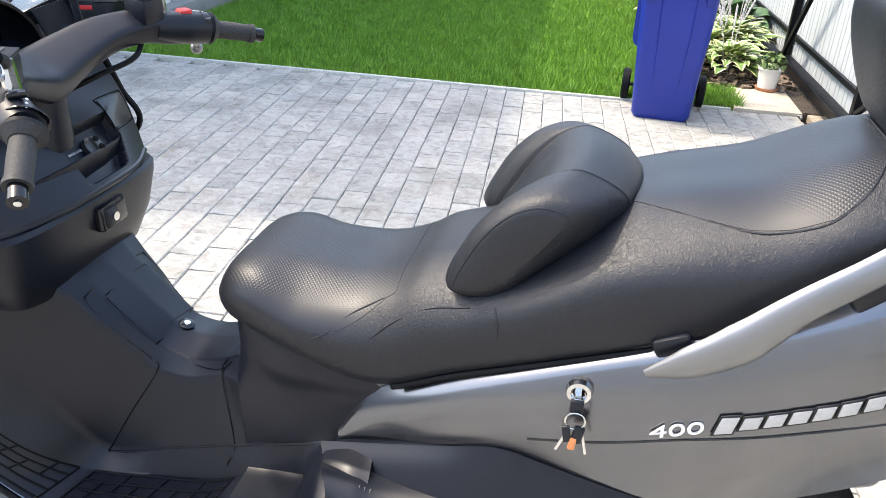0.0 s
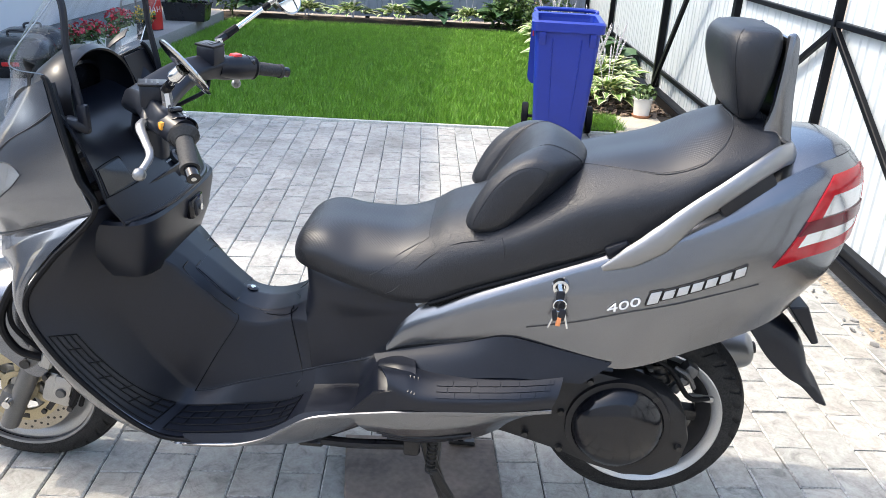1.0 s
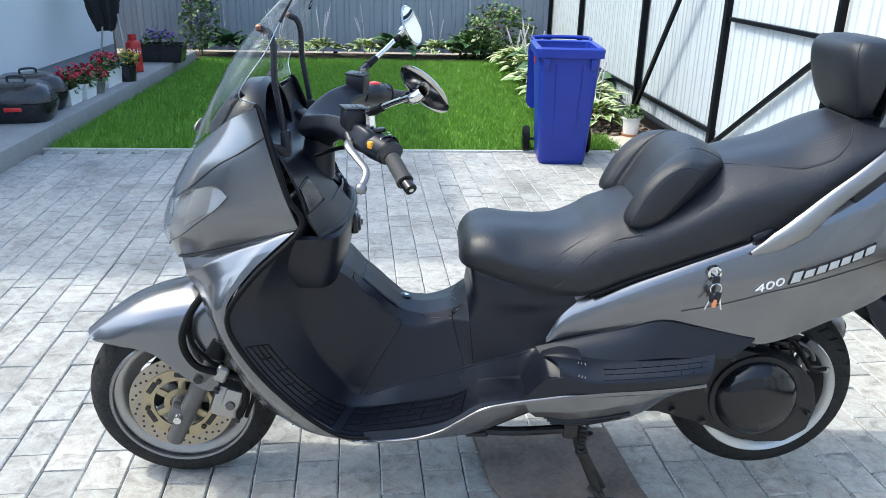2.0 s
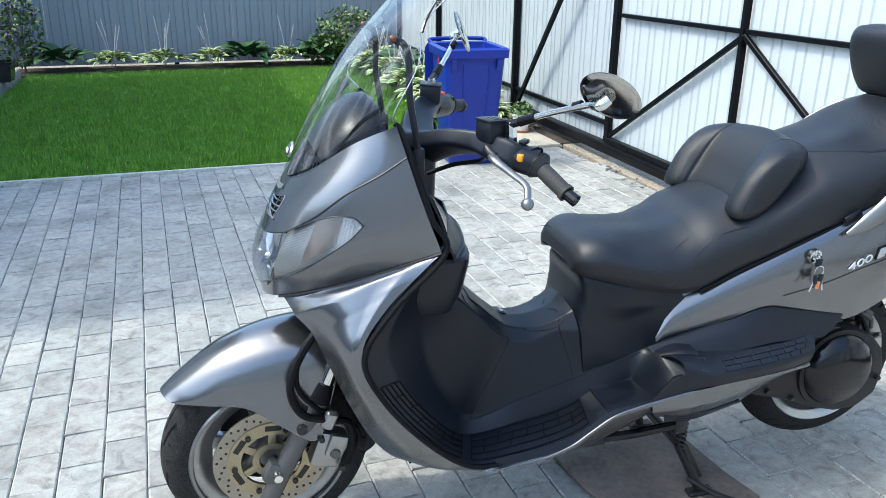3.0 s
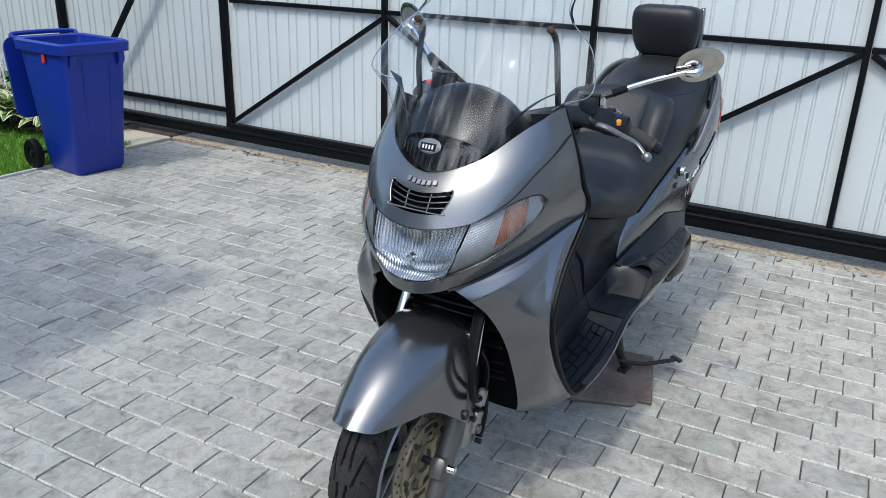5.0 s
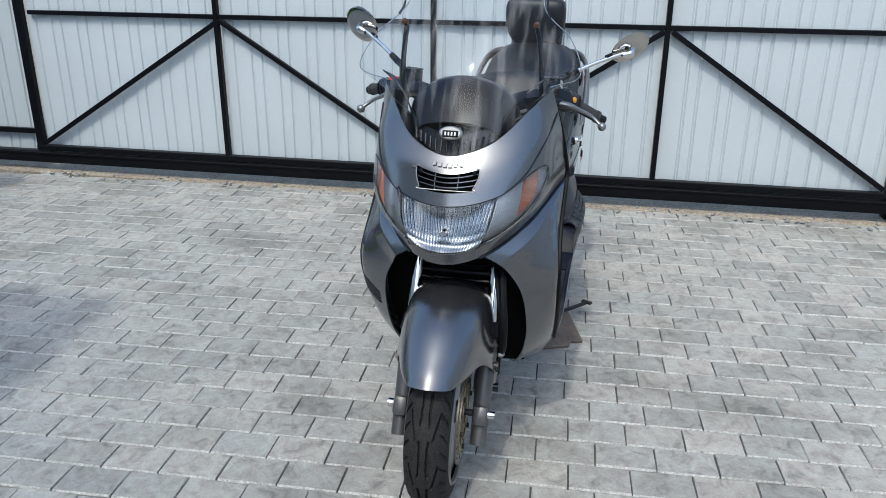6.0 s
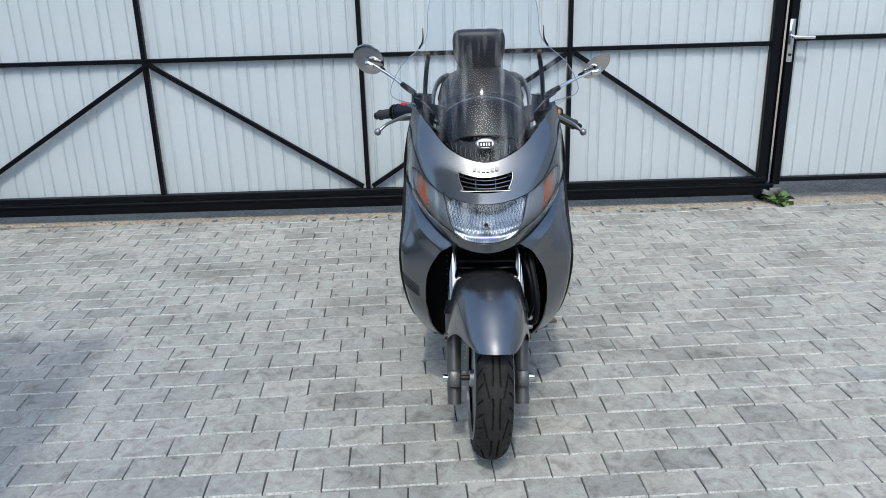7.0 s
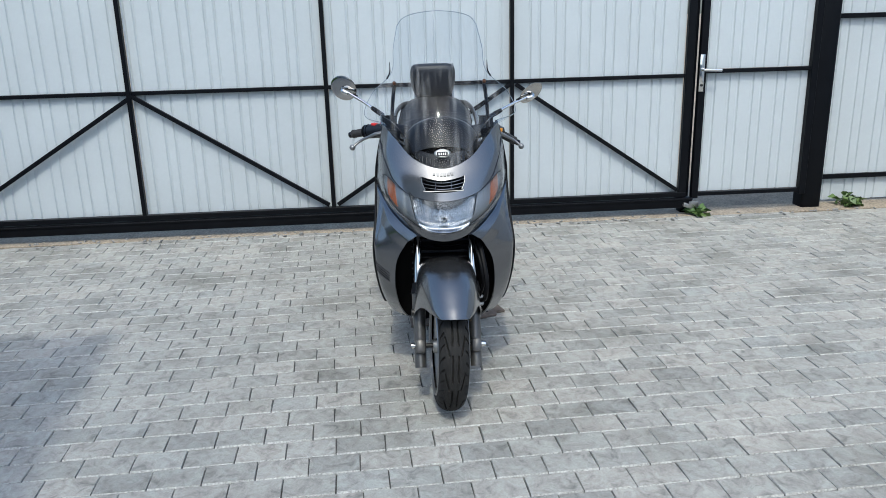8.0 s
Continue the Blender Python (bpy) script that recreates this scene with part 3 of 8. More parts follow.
wicket = thing("wicket_door", "white corrugated side door with a black frame", "door", at=(GX + 0.02, -2.5, 0.1))
w_inv = Matrix.Translation((-GX - 0.02, 2.5, -0.1))


def wpart(name, bm, mat, label="", parent=None):
    return part(name, moved(bm, w_inv), mat, parent or wicket, label)


for y in (-2.05, -2.88):
    wpart("stile", bar((GX + 0.01, y, 0.12), (GX + 0.01, y, GT), 0.05, 0.045), frame_black)
for z in (0.15, 1.045, GT):
    wpart("door_rail", bar((GX + 0.01, -2.075, z), (GX + 0.01, -2.855, z), 0.028 if z < 1.5 else 0.05, 0.035), frame_black)
for z0, z1 in ((0.165, 1.03), (1.06, GT - 0.03)):
    wpart("sheet_panel", corrugated(-2.855, -2.077, z0, z1, GX + 0.034), sheet_white)
lock_plate = wpart("lock_plate", rbox((GX - 0.016, -2.04, 1.035), (0.006, 0.035, 0.26), 0.003), chrome, "narrow chromed lock plate")
wpart("door_lever", join(tube([(GX - 0.018, -2.04, 1.06), (GX - 0.055, -2.04, 1.06), (GX - 0.062, -2.065, 1.06), (GX - 0.062, -2.165, 1.055)], 0.010, 18, 10), lathe([(0.0, -0.02), (0.013, -0.02), (0.013, 0), (0, 0)], (GX - 0.018, -2.04, 1.06), "x", 16)), chrome, "chromed door lever", lock_plate)
wpart("lock_cylinder", lathe([(0, -0.008), (0.009, -0.008), (0.009, 0)], (GX - 0.018, -2.04, 0.95), "x", 14), dark_steel, "", lock_plate)

for name, y, r in (("gate_post", -1.995, 0.045), ("corner_post", -2.985, 0.065)):
    if name == "gate_post":
        p = link_mesh(name, rbox((GX + 0.09, y, 1.02), (0.09, 0.055, 2.1), 0.006), frame_black)
    else:
        p = link_mesh(name, rbox((GX + 0.1, y, 1.02), (0.15, 0.15, 2.1), 0.02, 3), frame_black)
    tagged(p, "black square steel post of the gateway", "post", "gate posts", "structure")


def fence(name, y0, y1, x, posts, mat, label, rails=(0.25,), zlo=0.03, top=1.98, post_x=-0.035):
    f = thing(name, label, "fence", kind="structure")
    for y in posts:
        part("post", rbox((x + post_x, y, top / 2), (0.05, 0.055, top), 0.004), frame_black, f)
    for z in rails:
        part("rail", bar((x + post_x + 0.01, y0, z), (x + post_x + 0.01, y1, z), 0.035, 0.025), frame_black, f)
    n = max(1, round((y1 - y0) / 1.15))
    for i in range(n):
        a, b = y0 + (y1 - y0) * i / n, y0 + (y1 - y0) * (i + 1) / n
        part("sheet_panel", corrugated(a + 0.001, b - 0.001, zlo, top, x), mat, f)
    return f


fence("fence_east", 3.34, 9.58, GX + 0.075, (5.11, 7.45, 9.25), sheet_dimmed, "white corrugated fence on black steel posts", rails=(0.25, 1.3), zlo=0.05)
fence("fence_corner", -9.0, -3.07, GX + 0.17, (-5.2, -7.4), sheet_white, "white corrugated fence beside the gateway", rails=(0.21, 1.4), zlo=0.02)

back = thing("fence_rear", "grey corrugated fence behind the lawn", "fence", kind="structure")
for i in range(10):
    a = -9.4 + 1.146 * i
    part("sheet_panel", corrugated(a + 0.001, a + 1.145, 0.03, 2.1, 9.60, along="x"), sheet_grey, back)
for x in (-8.5, -6.0, -3.5, -1.0, 1.4):
    part("post", rbox((x, 9.66, 1.05), (0.06, 0.05, 2.1), 0.004), frame_black, back)
link_mesh("soil_strip", rbox((GX + 0.055, 0.2, -0.0215), (0.25, 8.0, 0.05), 0.004, 1), material("gate_soil", (0.26, 0.21, 0.16), 0.95, 0, 0.35, 7, 60, bump=0.9, bump_scale=50, where="World", depth=0.012, tint=(0.34, 0.29, 0.22)))
tagged(bpy.data.objects["soil_strip"], "strip of bare dry soil under the gate", "soil", kind="structure")

house = thing("house", "white rendered house with a low plinth and a wide eave", "house", kind="structure")
part("wall", rbox((-6.3, 5.45, 2.35), (5.4, 5.7, 4.2), 0.004, 1), render_white, house)
part("plinth", rbox((-6.32, 5.45, 0.13), (5.4, 5.66, 0.26), 0.004, 1), material("grey_plinth", (0.23, 0.25, 0.27), 0.8, 0, 0.15, 5, 90, where="World"), house, "grey plinth")
EX, EZ, EY = -2.94, 4.4, 2.0
part("roof", prism([(EX, EZ), (EX, EZ + 0.16), (-6.3, EZ + 2.3), (-9.7, EZ + 0.16), (-9.7, EZ), (-6.3, EZ + 2.14)], EY, 9.0, "y"), material("dark_roof", (0.09, 0.08, 0.08), 0.6, 0, 0.2, 6, 80, where="World"), house, "dark pitched roof")
part("gable", prism([(-9.0, 4.4), (-3.6, 4.4), (-3.6, 4.75), (-6.3, 6.4), (-9.0, 4.75)], 2.62, 8.28, "y"), render_white, house)

# ---- plants ----


def leaf_mesh(name, length, width, bend, mat, tip=0.55, fold=0.25):
    """A single leaf along +x, its stalk end at the origin, bending down."""
    n = 7
    bm = bmesh.new()
    uv = bm.loops.layers.uv.new("UVMap")
    rows = []
    for i in range(n):
        s = i / (n - 1)
        w = width * math.sin(math.pi * min(1.0, s ** tip * 0.98 + 0.01)) * 0.5 + 0.002
        ang = bend * s
        x, z = length * s * math.cos(ang * 0.6), length * (0.35 * s - bend * 0.55 * s * s)
        rows.append([(bm.verts.new((x, c * w, z + abs(c) * w * fold)), abs(c)) for c in (-1, -0.5, 0, 0.5, 1)])
    for i in range(n - 1):
        for j in range(4):
            q = (rows[i][j], rows[i][j + 1], rows[i + 1][j + 1], rows[i + 1][j])
            f = bm.faces.new([v for v, _ in q])
            f.smooth = True
            for lp, (_, c) in zip(f.loops, q):
                lp[uv].uv = (c, i / n)
    me = bpy.data.meshes.new(name)
    bm.to_mesh(me)
    bm.free()
    me.materials.append(mat)
    return me


def hosta(label, leaves, count, spread, rng, stalks=0, at=(0, 0, 0), group="", stalk_h=0.45, leaf=2.9, wide=0.36):
    """A rosette of large leaves, with flower stalks if wanted."""
    t = thing("hosta", label, "plant", group, at=at)
    for i in range(count):
        ring = i / count
        ob = new("leaf", rng.choice(leaves))
        ob.parent = t
        yaw = i * 137.5 + rng.uniform(-20, 20)
        tilt = -58 + 62 * ring + rng.uniform(-10, 10)
        s = spread * (0.75 + 0.45 * ring) * rng.uniform(0.8, 1.15)
        r = 0.02 + wide * spread * ring
        z = 0.10 * spread / 0.3 + 0.30 * spread * (1 - ring) * rng.uniform(0.7, 1.1)
        ob.matrix_basis = Matrix.Translation((r * math.cos(radians(yaw)), r * math.sin(radians(yaw)), z)) @ pose(0, 0, 0, rng.uniform(-15, 15), tilt * 0.55, yaw) @ Matrix.Diagonal((s * leaf, s * leaf, s * leaf, 1))
    for i in range(stalks):
        a = rng.uniform(0, 6.28)
        x, y, h = 0.08 * math.cos(a), 0.08 * math.sin(a), stalk_h * rng.uniform(0.75, 1.1)
        part("flower_stalk", join(tube([(x * 0.3, y * 0.3, 0.05), (x, y, h * 0.6), (x * 1.9, y * 1.9, h)], [0.004, 0.003, 0.002], 8, 5), *[lathe([(0, 0), (0.006, 0.004), (0.008, 0.025), (0, 0.03)], (x * (1.2 + 0.7 * k / 6), y * (1.2 + 0.7 * k / 6), h * (0.66 + 0.05 * k)), "z", 5) for k in range(6)]), petal_pale, t)
    return t


rng = random.Random(11)
pale_leaves = [leaf_mesh("pale_leaf", 0.26, 0.13, b, hosta_pale) for b in (0.6, 0.9)]
green_leaves = [leaf_mesh("green_leaf", 0.30, 0.20, b, hosta_green, 0.6) for b in (0.6, 0.9)]
HOSTA_ROW = [(1.36, 4.95, "p", 0.34), (1.62, 5.35, "p", 0.34), (1.40, 5.7, "p", 0.36), (1.70, 6.0, "g", 0.36), (1.38, 6.35, "p", 0.38), (1.60, 6.85, "g", 0.40), (1.38, 7.2, "p", 0.38), (1.6, 7.75, "g", 0.38), (1.35, 8.05, "p", 0.36), (1.58, 8.55, "p", 0.34), (1.72, 5.75, "p", 0.30), (1.75, 7.0, "p", 0.32), (1.5, 4.62, "p", 0.30), (1.50, 5.12, "p", 0.32), (1.52, 5.55, "p", 0.32), (1.50, 6.55, "p", 0.34), (1.45, 7.45, "p", 0.34), (1.42, 8.35, "p", 0.32), (1.28, 5.32, "p", 0.28)]
for x, y, k, s in HOSTA_ROW:
    if k == "p":
        hosta("cream-edged variegated hosta in the bed beside the fence", pale_leaves, 84, s, rng, 3, (x, y, 0.01), "hostas", 0.55, 2.05, 0.58)
    else:
        hosta("dark green broad-leaved hosta in the fence bed", green_leaves, 24, s, rng, 0, (x, y, 0.01), "hostas")
for x, k, st in ((-2.35, "g", 0), (-1.75, "p", 4), (-1.15, "p", 5), (-0.55, "p", 3), (-0.1, "g", 0), (0.42, "p", 2), (0.85, "g", 0)):
    if k == "p":
        hosta("cream-edged hosta with flower stalks by the grey fence", pale_leaves, 64, 0.32, rng, st, (x, 9.12, 0.01), "hostas", 0.65, 2.0, 0.60)
    else:
        hosta("green broad-leaved hosta by the grey fence", green_leaves, 26, 0.36, rng, 0, (x, 9.12, 0.01), "hostas")


def leafy(count, size, boxf, rng, lmin=0.05, lmax=0.09):
    """Many small leaves scattered by boxf, as one mesh."""
    verts, faces = [], []
    for i in range(count):
        p = Vector(boxf(rng))
        r = Euler((rng.uniform(-0.9, 0.9), rng.uniform(-0.9, 0.9), rng.uniform(0, 6.28))).to_matrix()
        l = rng.uniform(lmin, lmax) * size
        b = len(verts)
        for q in ((0, 0, 0), (l * 0.5, l * 0.32, 0.01), (l, 0, -0.012), (l * 0.5, -l * 0.32, 0.01)):
            verts.append(p + r @ Vector(q))
        faces.append((b, b + 1, b + 2, b + 3))
    return raw(verts, faces)


def clump(cx, cy, cz, rx, ry, rz):
    def f(rng):
        while True:
            q = [rng.uniform(-1, 1) for _ in range(3)]
            d = sum(c * c for c in q)
            if 0.25 < d < 1 and noise.noise(Vector((q[0] * 2.5 + cx, q[1] * 2.5, q[2] * 2.5))) > -0.22:
                return cx + q[0] * rx, cy + q[1] * ry, max(0.02, cz + q[2] * rz)
    return f


def shrub(label, x, y, h, w, n, leaf, flowers=None, fl=0):
    t = thing("shrub", label, "plant", at=(x, y, 0.0))
    for i in range(6):
        a = i * 1.05
        part("stem", tube([(0, 0, 0), (0.1 * w * math.cos(a), 0.1 * w * math.sin(a), h * 0.4), (0.55 * w * math.cos(a), 0.55 * w * math.sin(a), h * 0.8)], [0.009, 0.006, 0.003], 8, 5), shrub_leaf, t)
    part("foliage", leafy(n, 1.0, clump(0, 0, h * 0.55, w, w * 0.8, h * 0.5), random.Random(n)), leaf, t, "green leaves", 180)
    if flowers:
        part("blossom", leafy(fl, 0.6, clump(0, 0, h * 0.72, w * 0.8, w * 0.6, h * 0.36), random.Random(n + 1)), flowers, t, "small blossoms", 180)
    return t


shrub("leafy green shrub in the corner of the two fences", 1.25, 9.05, 0.72, 0.5, 900, shrub_leaf, material("dry_flower", (0.4, 0.25, 0.2), 0.8), 60)
shrub("low green plant beside the grey fence", 0.95, 9.1, 0.38, 0.35, 420, shrub_leaf)
shrub("tall violet delphinium beside the grey fence", -2.75, 9.1, 0.95, 0.26, 420, shrub_leaf, petal_violet, 160)
shrub("small weed growing under the gate roller", GX - 0.06, -2.06, 0.05, 0.07, 40, shrub_leaf)
shrub("small weed at the foot of the corner post", 1.98, -3.30, 0.07, 0.11, 60, shrub_leaf)


def bark_chip(rng):
    l, w, h = rng.uniform(0.03, 0.08), rng.uniform(0.02, 0.04), rng.uniform(0.006, 0.014)
    return rbox((0, 0, 0), (l, w, h), 0.003, 1)


chips = []
rb = random.Random(3)
for i in range(260):
    chips.append(moved(bark_chip(rb), pose(rb.uniform(1.34, 1.92), rb.uniform(4.28, 5.1), 0.022 + rb.uniform(0, 0.02), rb.uniform(-25, 25), rb.uniform(-25, 25), rb.uniform(0, 180))))
tagged(link_mesh("bark_mulch", join(*chips), material("brown_bark", (0.10, 0.07, 0.05), 0.9, 0, 0.4, 30, 120, bump=0.6, bump_scale=150, tint=(0.2, 0.15, 0.11))), "loose brown bark chips on the flower bed", "mulch", kind="stuff")
peb = []
for i in range(150):
    r = rb.uniform(0.004, 0.016)
    s = bmesh.new()
    bmesh.ops.create_icosphere(s, subdivisions=1, radius=r)
    peb.append(moved(s, Matrix.Translation((GX - rb.uniform(0.02, 0.16), rb.uniform(-3.5, 4.0), 0.006)) @ pose(0, 0, 0, rb.uniform(0, 90), 0, rb.uniform(0, 180)) @ Matrix.Diagonal((1.4, 1, 0.55, 1))))
tagged(link_mesh("pebbles", join(*peb), concrete), "small grey pebbles on the soil strip", "pebbles", kind="stuff")

# ---- things in the garden ----


def flower_pot(x, y, z, r, h, mat, name, label, petals, saucer=None):
    t = thing(name, label, "flower pot", at=(x, y, z))
    part("pot", lathe([(0, 0), (r * 0.78, 0), (r * 0.95, h), (r * 1.05, h), (r * 1.05, h + 0.012), (r * 0.88, h + 0.012), (r * 0.85, h - 0.02), (0, h - 0.02)], (0, 0, 0.008 if saucer else 0), "z", 24), mat, t)
    if saucer:
        part("saucer", lathe([(0, 0), (r * 0.9, 0), (r * 1.0, 0.02), (r * 0.86, 0.02), (r * 0.82, 0.008), (0, 0.008)], (0, 0, 0), "z", 24), saucer, t, "terracotta saucer")
    part("foliage", leafy(90, 0.7, clump(0, 0, h + r * 0.7, r * 1.2, r * 1.2, r * 0.8), random.Random(int(x * 100) % 97)), shrub_leaf, t, "", 180)
    if petals:
        part("blossom", leafy(60, 0.5, clump(0, 0, h + r * 1.1, r * 1.2, r * 1.2, r * 0.8), random.Random(5)), petals, t, "", 180)
    return t


flower_pot(1.715, 4.30, 0.018, 0.075, 0.13, white_plastic, "flower_pot", "small white flower pot on the concrete slab", None, terracotta)
flower_pot(-2.80, 6.12, 0.13, 0.085, 0.15, luggage_black, "flower_pot", "dark flower pot with yellow flowers on the ledge", petal_yellow)
flower_pot(-2.86, 5.42, 0.13, 0.07, 0.10, alloy, "flower_pot", "small zinc pot with red flowers on the ledge", petal_red)


def planter(x, y, z, l, w, h, mat, label, petals, seed, rz=90):
    t = thing("planter_box", label, "planter", "planters on the ledge", at=(x, y, z), rz=rz)
    rows = []
    for zz, g in ((0, 0.88), (h, 1.0), (h, 1.05), (h + 0.012, 1.05), (h + 0.012, 0.93), (h - 0.03, 0.93)):
        rows.append([(sx * l / 2 * g, sy * w / 2 * g, zz) for sx, sy in ((-1, -1), (1, -1), (1, 1), (-1, 1))])
    bm = grid_mesh(rows, close_u=True, caps=True)
    part("box", bm, mat, t)
    part("foliage", leafy(120, 0.8, clump(0, 0, h + 0.05, l * 0.48, w * 0.6, 0.08), random.Random(seed)), shrub_leaf, t, "", 180)
    part("blossom", leafy(80, 0.62, clump(0, 0, h + 0.11, l * 0.42, w * 0.6, 0.07), random.Random(seed + 1)), petals, t, "", 180)
    return t


planter(-2.92, 4.88, 0.13, 0.27, 0.15, 0.12, white_plastic, "white plastic planter with red geraniums on the ledge", petal_red, 21)
planter(-2.90, 5.18, 0.13, 0.25, 0.15, 0.12, white_plastic, "white plastic planter with red geraniums on the ledge", petal_red, 31)
planter(-2.92, 5.85, 0.13, 0.42, 0.17, 0.14, white_plastic, "long white planter with red geraniums on the ledge", petal_red, 41)
planter(-2.85, 7.6, 0.13, 0.50, 0.26, 0.19, luggage_black, "black planter with violet petunias at the end of the ledge", petal_violet, 51, 0)

case_group = "motorcycle luggage cases"


def luggage(x, y, rz, label):
    t = thing("luggage_case", label, "luggage case", case_group, at=(x, y, 0.13), rz=rz)
    rows = []
    for z, s in ((0, 0.80), (0.02, 0.88), (0.10, 1.0), (0.145, 1.02)):
        rows.append([(0.26 * s * sg(math.cos(a), 0.6), 0.21 * s * sg(math.sin(a), 0.6), z) for a in np.linspace(0, 2 * math.pi, 25)[:-1]])
    part("base_shell", grid_mesh(rows, close_u=True, caps=True), luggage_black, t)
    rows = []
    for z, s in ((0.15, 1.02), (0.20, 0.99), (0.255, 0.86), (0.285, 0.62), (0.29, 0.3)):
        rows.append([(0.26 * s * sg(math.cos(a), 0.6) - 0.02 * z, 0.21 * s * sg(math.sin(a), 0.6), z) for a in np.linspace(0, 2 * math.pi, 25)[:-1]])
    part("lid", grid_mesh(rows, close_u=True, caps=True), luggage_black, t)
    part("reflector", rbox((0, -0.212, 0.11), (0.12, 0.012, 0.03), 0.004), red_plastic, t, "red reflector")
    part("handle", tube([(-0.06, 0.0, 0.285), (-0.05, 0.0, 0.32), (0.05, 0, 0.32), (0.06, 0, 0.285)], 0.009, 14, 8), luggage_black, t)
    return t


def sg(v, e):
    return math.copysign(abs(v) ** e, v)


luggage(-3.02, 4.22, 10, "black hard-shell motorcycle top case on the ledge")
luggage(-3.10, 4.62, 35, "black hard-shell motorcycle top case beside another")

cyl = thing("gas_cylinder", "red steel gas cylinder with white lettering on the ledge", "gas cylinder", at=(-2.92, 6.75, 0.13))
cyl.matrix_basis = cyl.matrix_basis @ Matrix.Diagonal((0.72, 0.72, 0.78, 1))
part("body", lathe([(0, 0.0), (0.105, 0.0), (0.11, 0.03), (0.11, 0.33), (0.10, 0.385), (0.06, 0.42), (0.03, 0.43), (0, 0.43)], (0, 0, 0), "z", 32), red_steel, cyl)
part("collar", lathe([(0.055, 0.42), (0.058, 0.42), (0.058, 0.49), (0.055, 0.49)], (0, 0, 0), "z", 24, True), red_steel, cyl)
part("valve", join(lathe([(0, 0.42), (0.014, 0.42), (0.014, 0.47), (0, 0.47)], (0, 0, 0), "z", 12), lathe([(0, 0.47), (0.028, 0.47), (0.028, 0.485), (0, 0.485)], (0, 0, 0), "z", 12)), alloy, cyl)
part("foot_ring", lathe([(0.09, 0.0), (0.108, 0.0), (0.108, 0.012), (0.09, 0.012)], (0, 0, 0), "z", 24, True), dark_steel, cyl)


def text_mesh(body, size, depth):
    cu = bpy.data.curves.new("text", "FONT")
    cu.body, cu.size, cu.extrude, cu.align_x, cu.align_y = body, size, depth, "CENTER", "CENTER"
    ob = bpy.data.objects.new("text", cu)
    scene.collection.objects.link(ob)
    dg = bpy.context.evaluated_depsgraph_get()
    me = bpy.data.meshes.new_from_object(ob.evaluated_get(dg))
    bm = bmesh.new()
    bm.from_mesh(me)
    bpy.data.objects.remove(ob)
    bpy.data.curves.remove(cu)
    bpy.data.meshes.remove(me)
    return bm


t = moved(text_mesh("ПАН", 0.10, 0.0015), pose(0, 0, 0, 90, 0, 0))
for v in t.verts:
    a = v.co.x / 0.112 + radians(20)
    v.co = Vector((0.112 * math.sin(a), -0.112 * math.cos(a) + v.co.y, v.co.z + 0.27))
part("lettering", t, lettering_white, cyl, "white painted lettering")

stroller = thing("folded_parasol", "folded black parasol on a grey metal stand by the wall", "parasol", at=(-3.05, 6.62, 0.13))
for x, y in ((0.12, -0.05), (-0.06, 0.14), (-0.16, -0.12)):
    part("leg", tube([(x, y, 0.0), (x * 0.55, y * 0.55, 0.5), (x * 0.2, y * 0.2, 1.05)], 0.011, 8, 8), alloy, stroller)
rows = []
for i, z in enumerate(np.linspace(0.45, 1.35, 12)):
    r0 = 0.04 + 0.12 * math.sin(math.pi * min(1, (i + 1.2) / 13))
    rows.append([(r0 * (1 + 0.24 * math.cos(7 * a + i * 0.5)) * math.cos(a) - 0.08, r0 * (1 + 0.24 * math.cos(7 * a + i * 0.5)) * math.sin(a), z + 0.03 * math.sin(3 * a)) for a in np.linspace(0, 2 * math.pi, 41)[:-1]])
part("canopy", grid_mesh(rows, close_u=True, caps=True), cloth_black, stroller, "black folded cloth")
part("hub", lathe([(0, 0.95), (0.03, 0.95), (0.03, 1.1), (0, 1.1)], (0, 0, 0), "z", 14), dark_steel, stroller)
bucket = thing("bucket", "white plastic bucket on the ledge", "bucket", at=(-3.12, 3.60, 0.13))
part("body", lathe([(0, 0), (0.085, 0), (0.105, 0.2), (0.112, 0.2), (0.112, 0.215), (0.1, 0.215), (0.082, 0.01), (0, 0.01)], (0, 0, 0), "z", 28), white_plastic, bucket)
part("handle", tube([(-0.11, 0, 0.2), (-0.09, 0.06, 0.15), (0, 0.1, 0.12), (0.09, 0.06, 0.15), (0.11, 0, 0.2)], 0.003, 18, 6), alloy, bucket)

# plain unseen walls added behind the camera, closing the yard and shaping reflected light
plate("wall_south", -6.2, GX + 0.1, -4.75, -4.6, -0.05, 2.6, render_white, "unseen white wall added to throw light onto the scooter side", "wall", 0)
plate("wall_west", -6.2, -6.05, -5.6, 1.2, -0.05, 1.9, sheet_grey, "unseen grey fence added to darken the reflections in the nose cowl", "wall", 0)

# wheeled bin
wbin = thing("wheelie_bin", "blue plastic wheelie bin with its lid hanging open", "waste bin", at=(0.975, 3.60, 0.0), rz=-5)
wbin.matrix_basis = wbin.matrix_basis @ Matrix.Diagonal((0.90, 0.92, 1.0, 1))


def rect_ring(x0, x1, y0, y1, z, r=0.04, n=5):
    out = []
    for cx, cy, a0 in ((x1 - r, y1 - r, 0), (x0 + r, y1 - r, 90), (x0 + r, y0 + r, 180), (x1 - r, y0 + r, 270)):
        for i in range(n):
            a = radians(a0 + 90 * i / (n - 1))
            out.append((cx + r * math.cos(a), cy + r * math.sin(a), z))
    return out


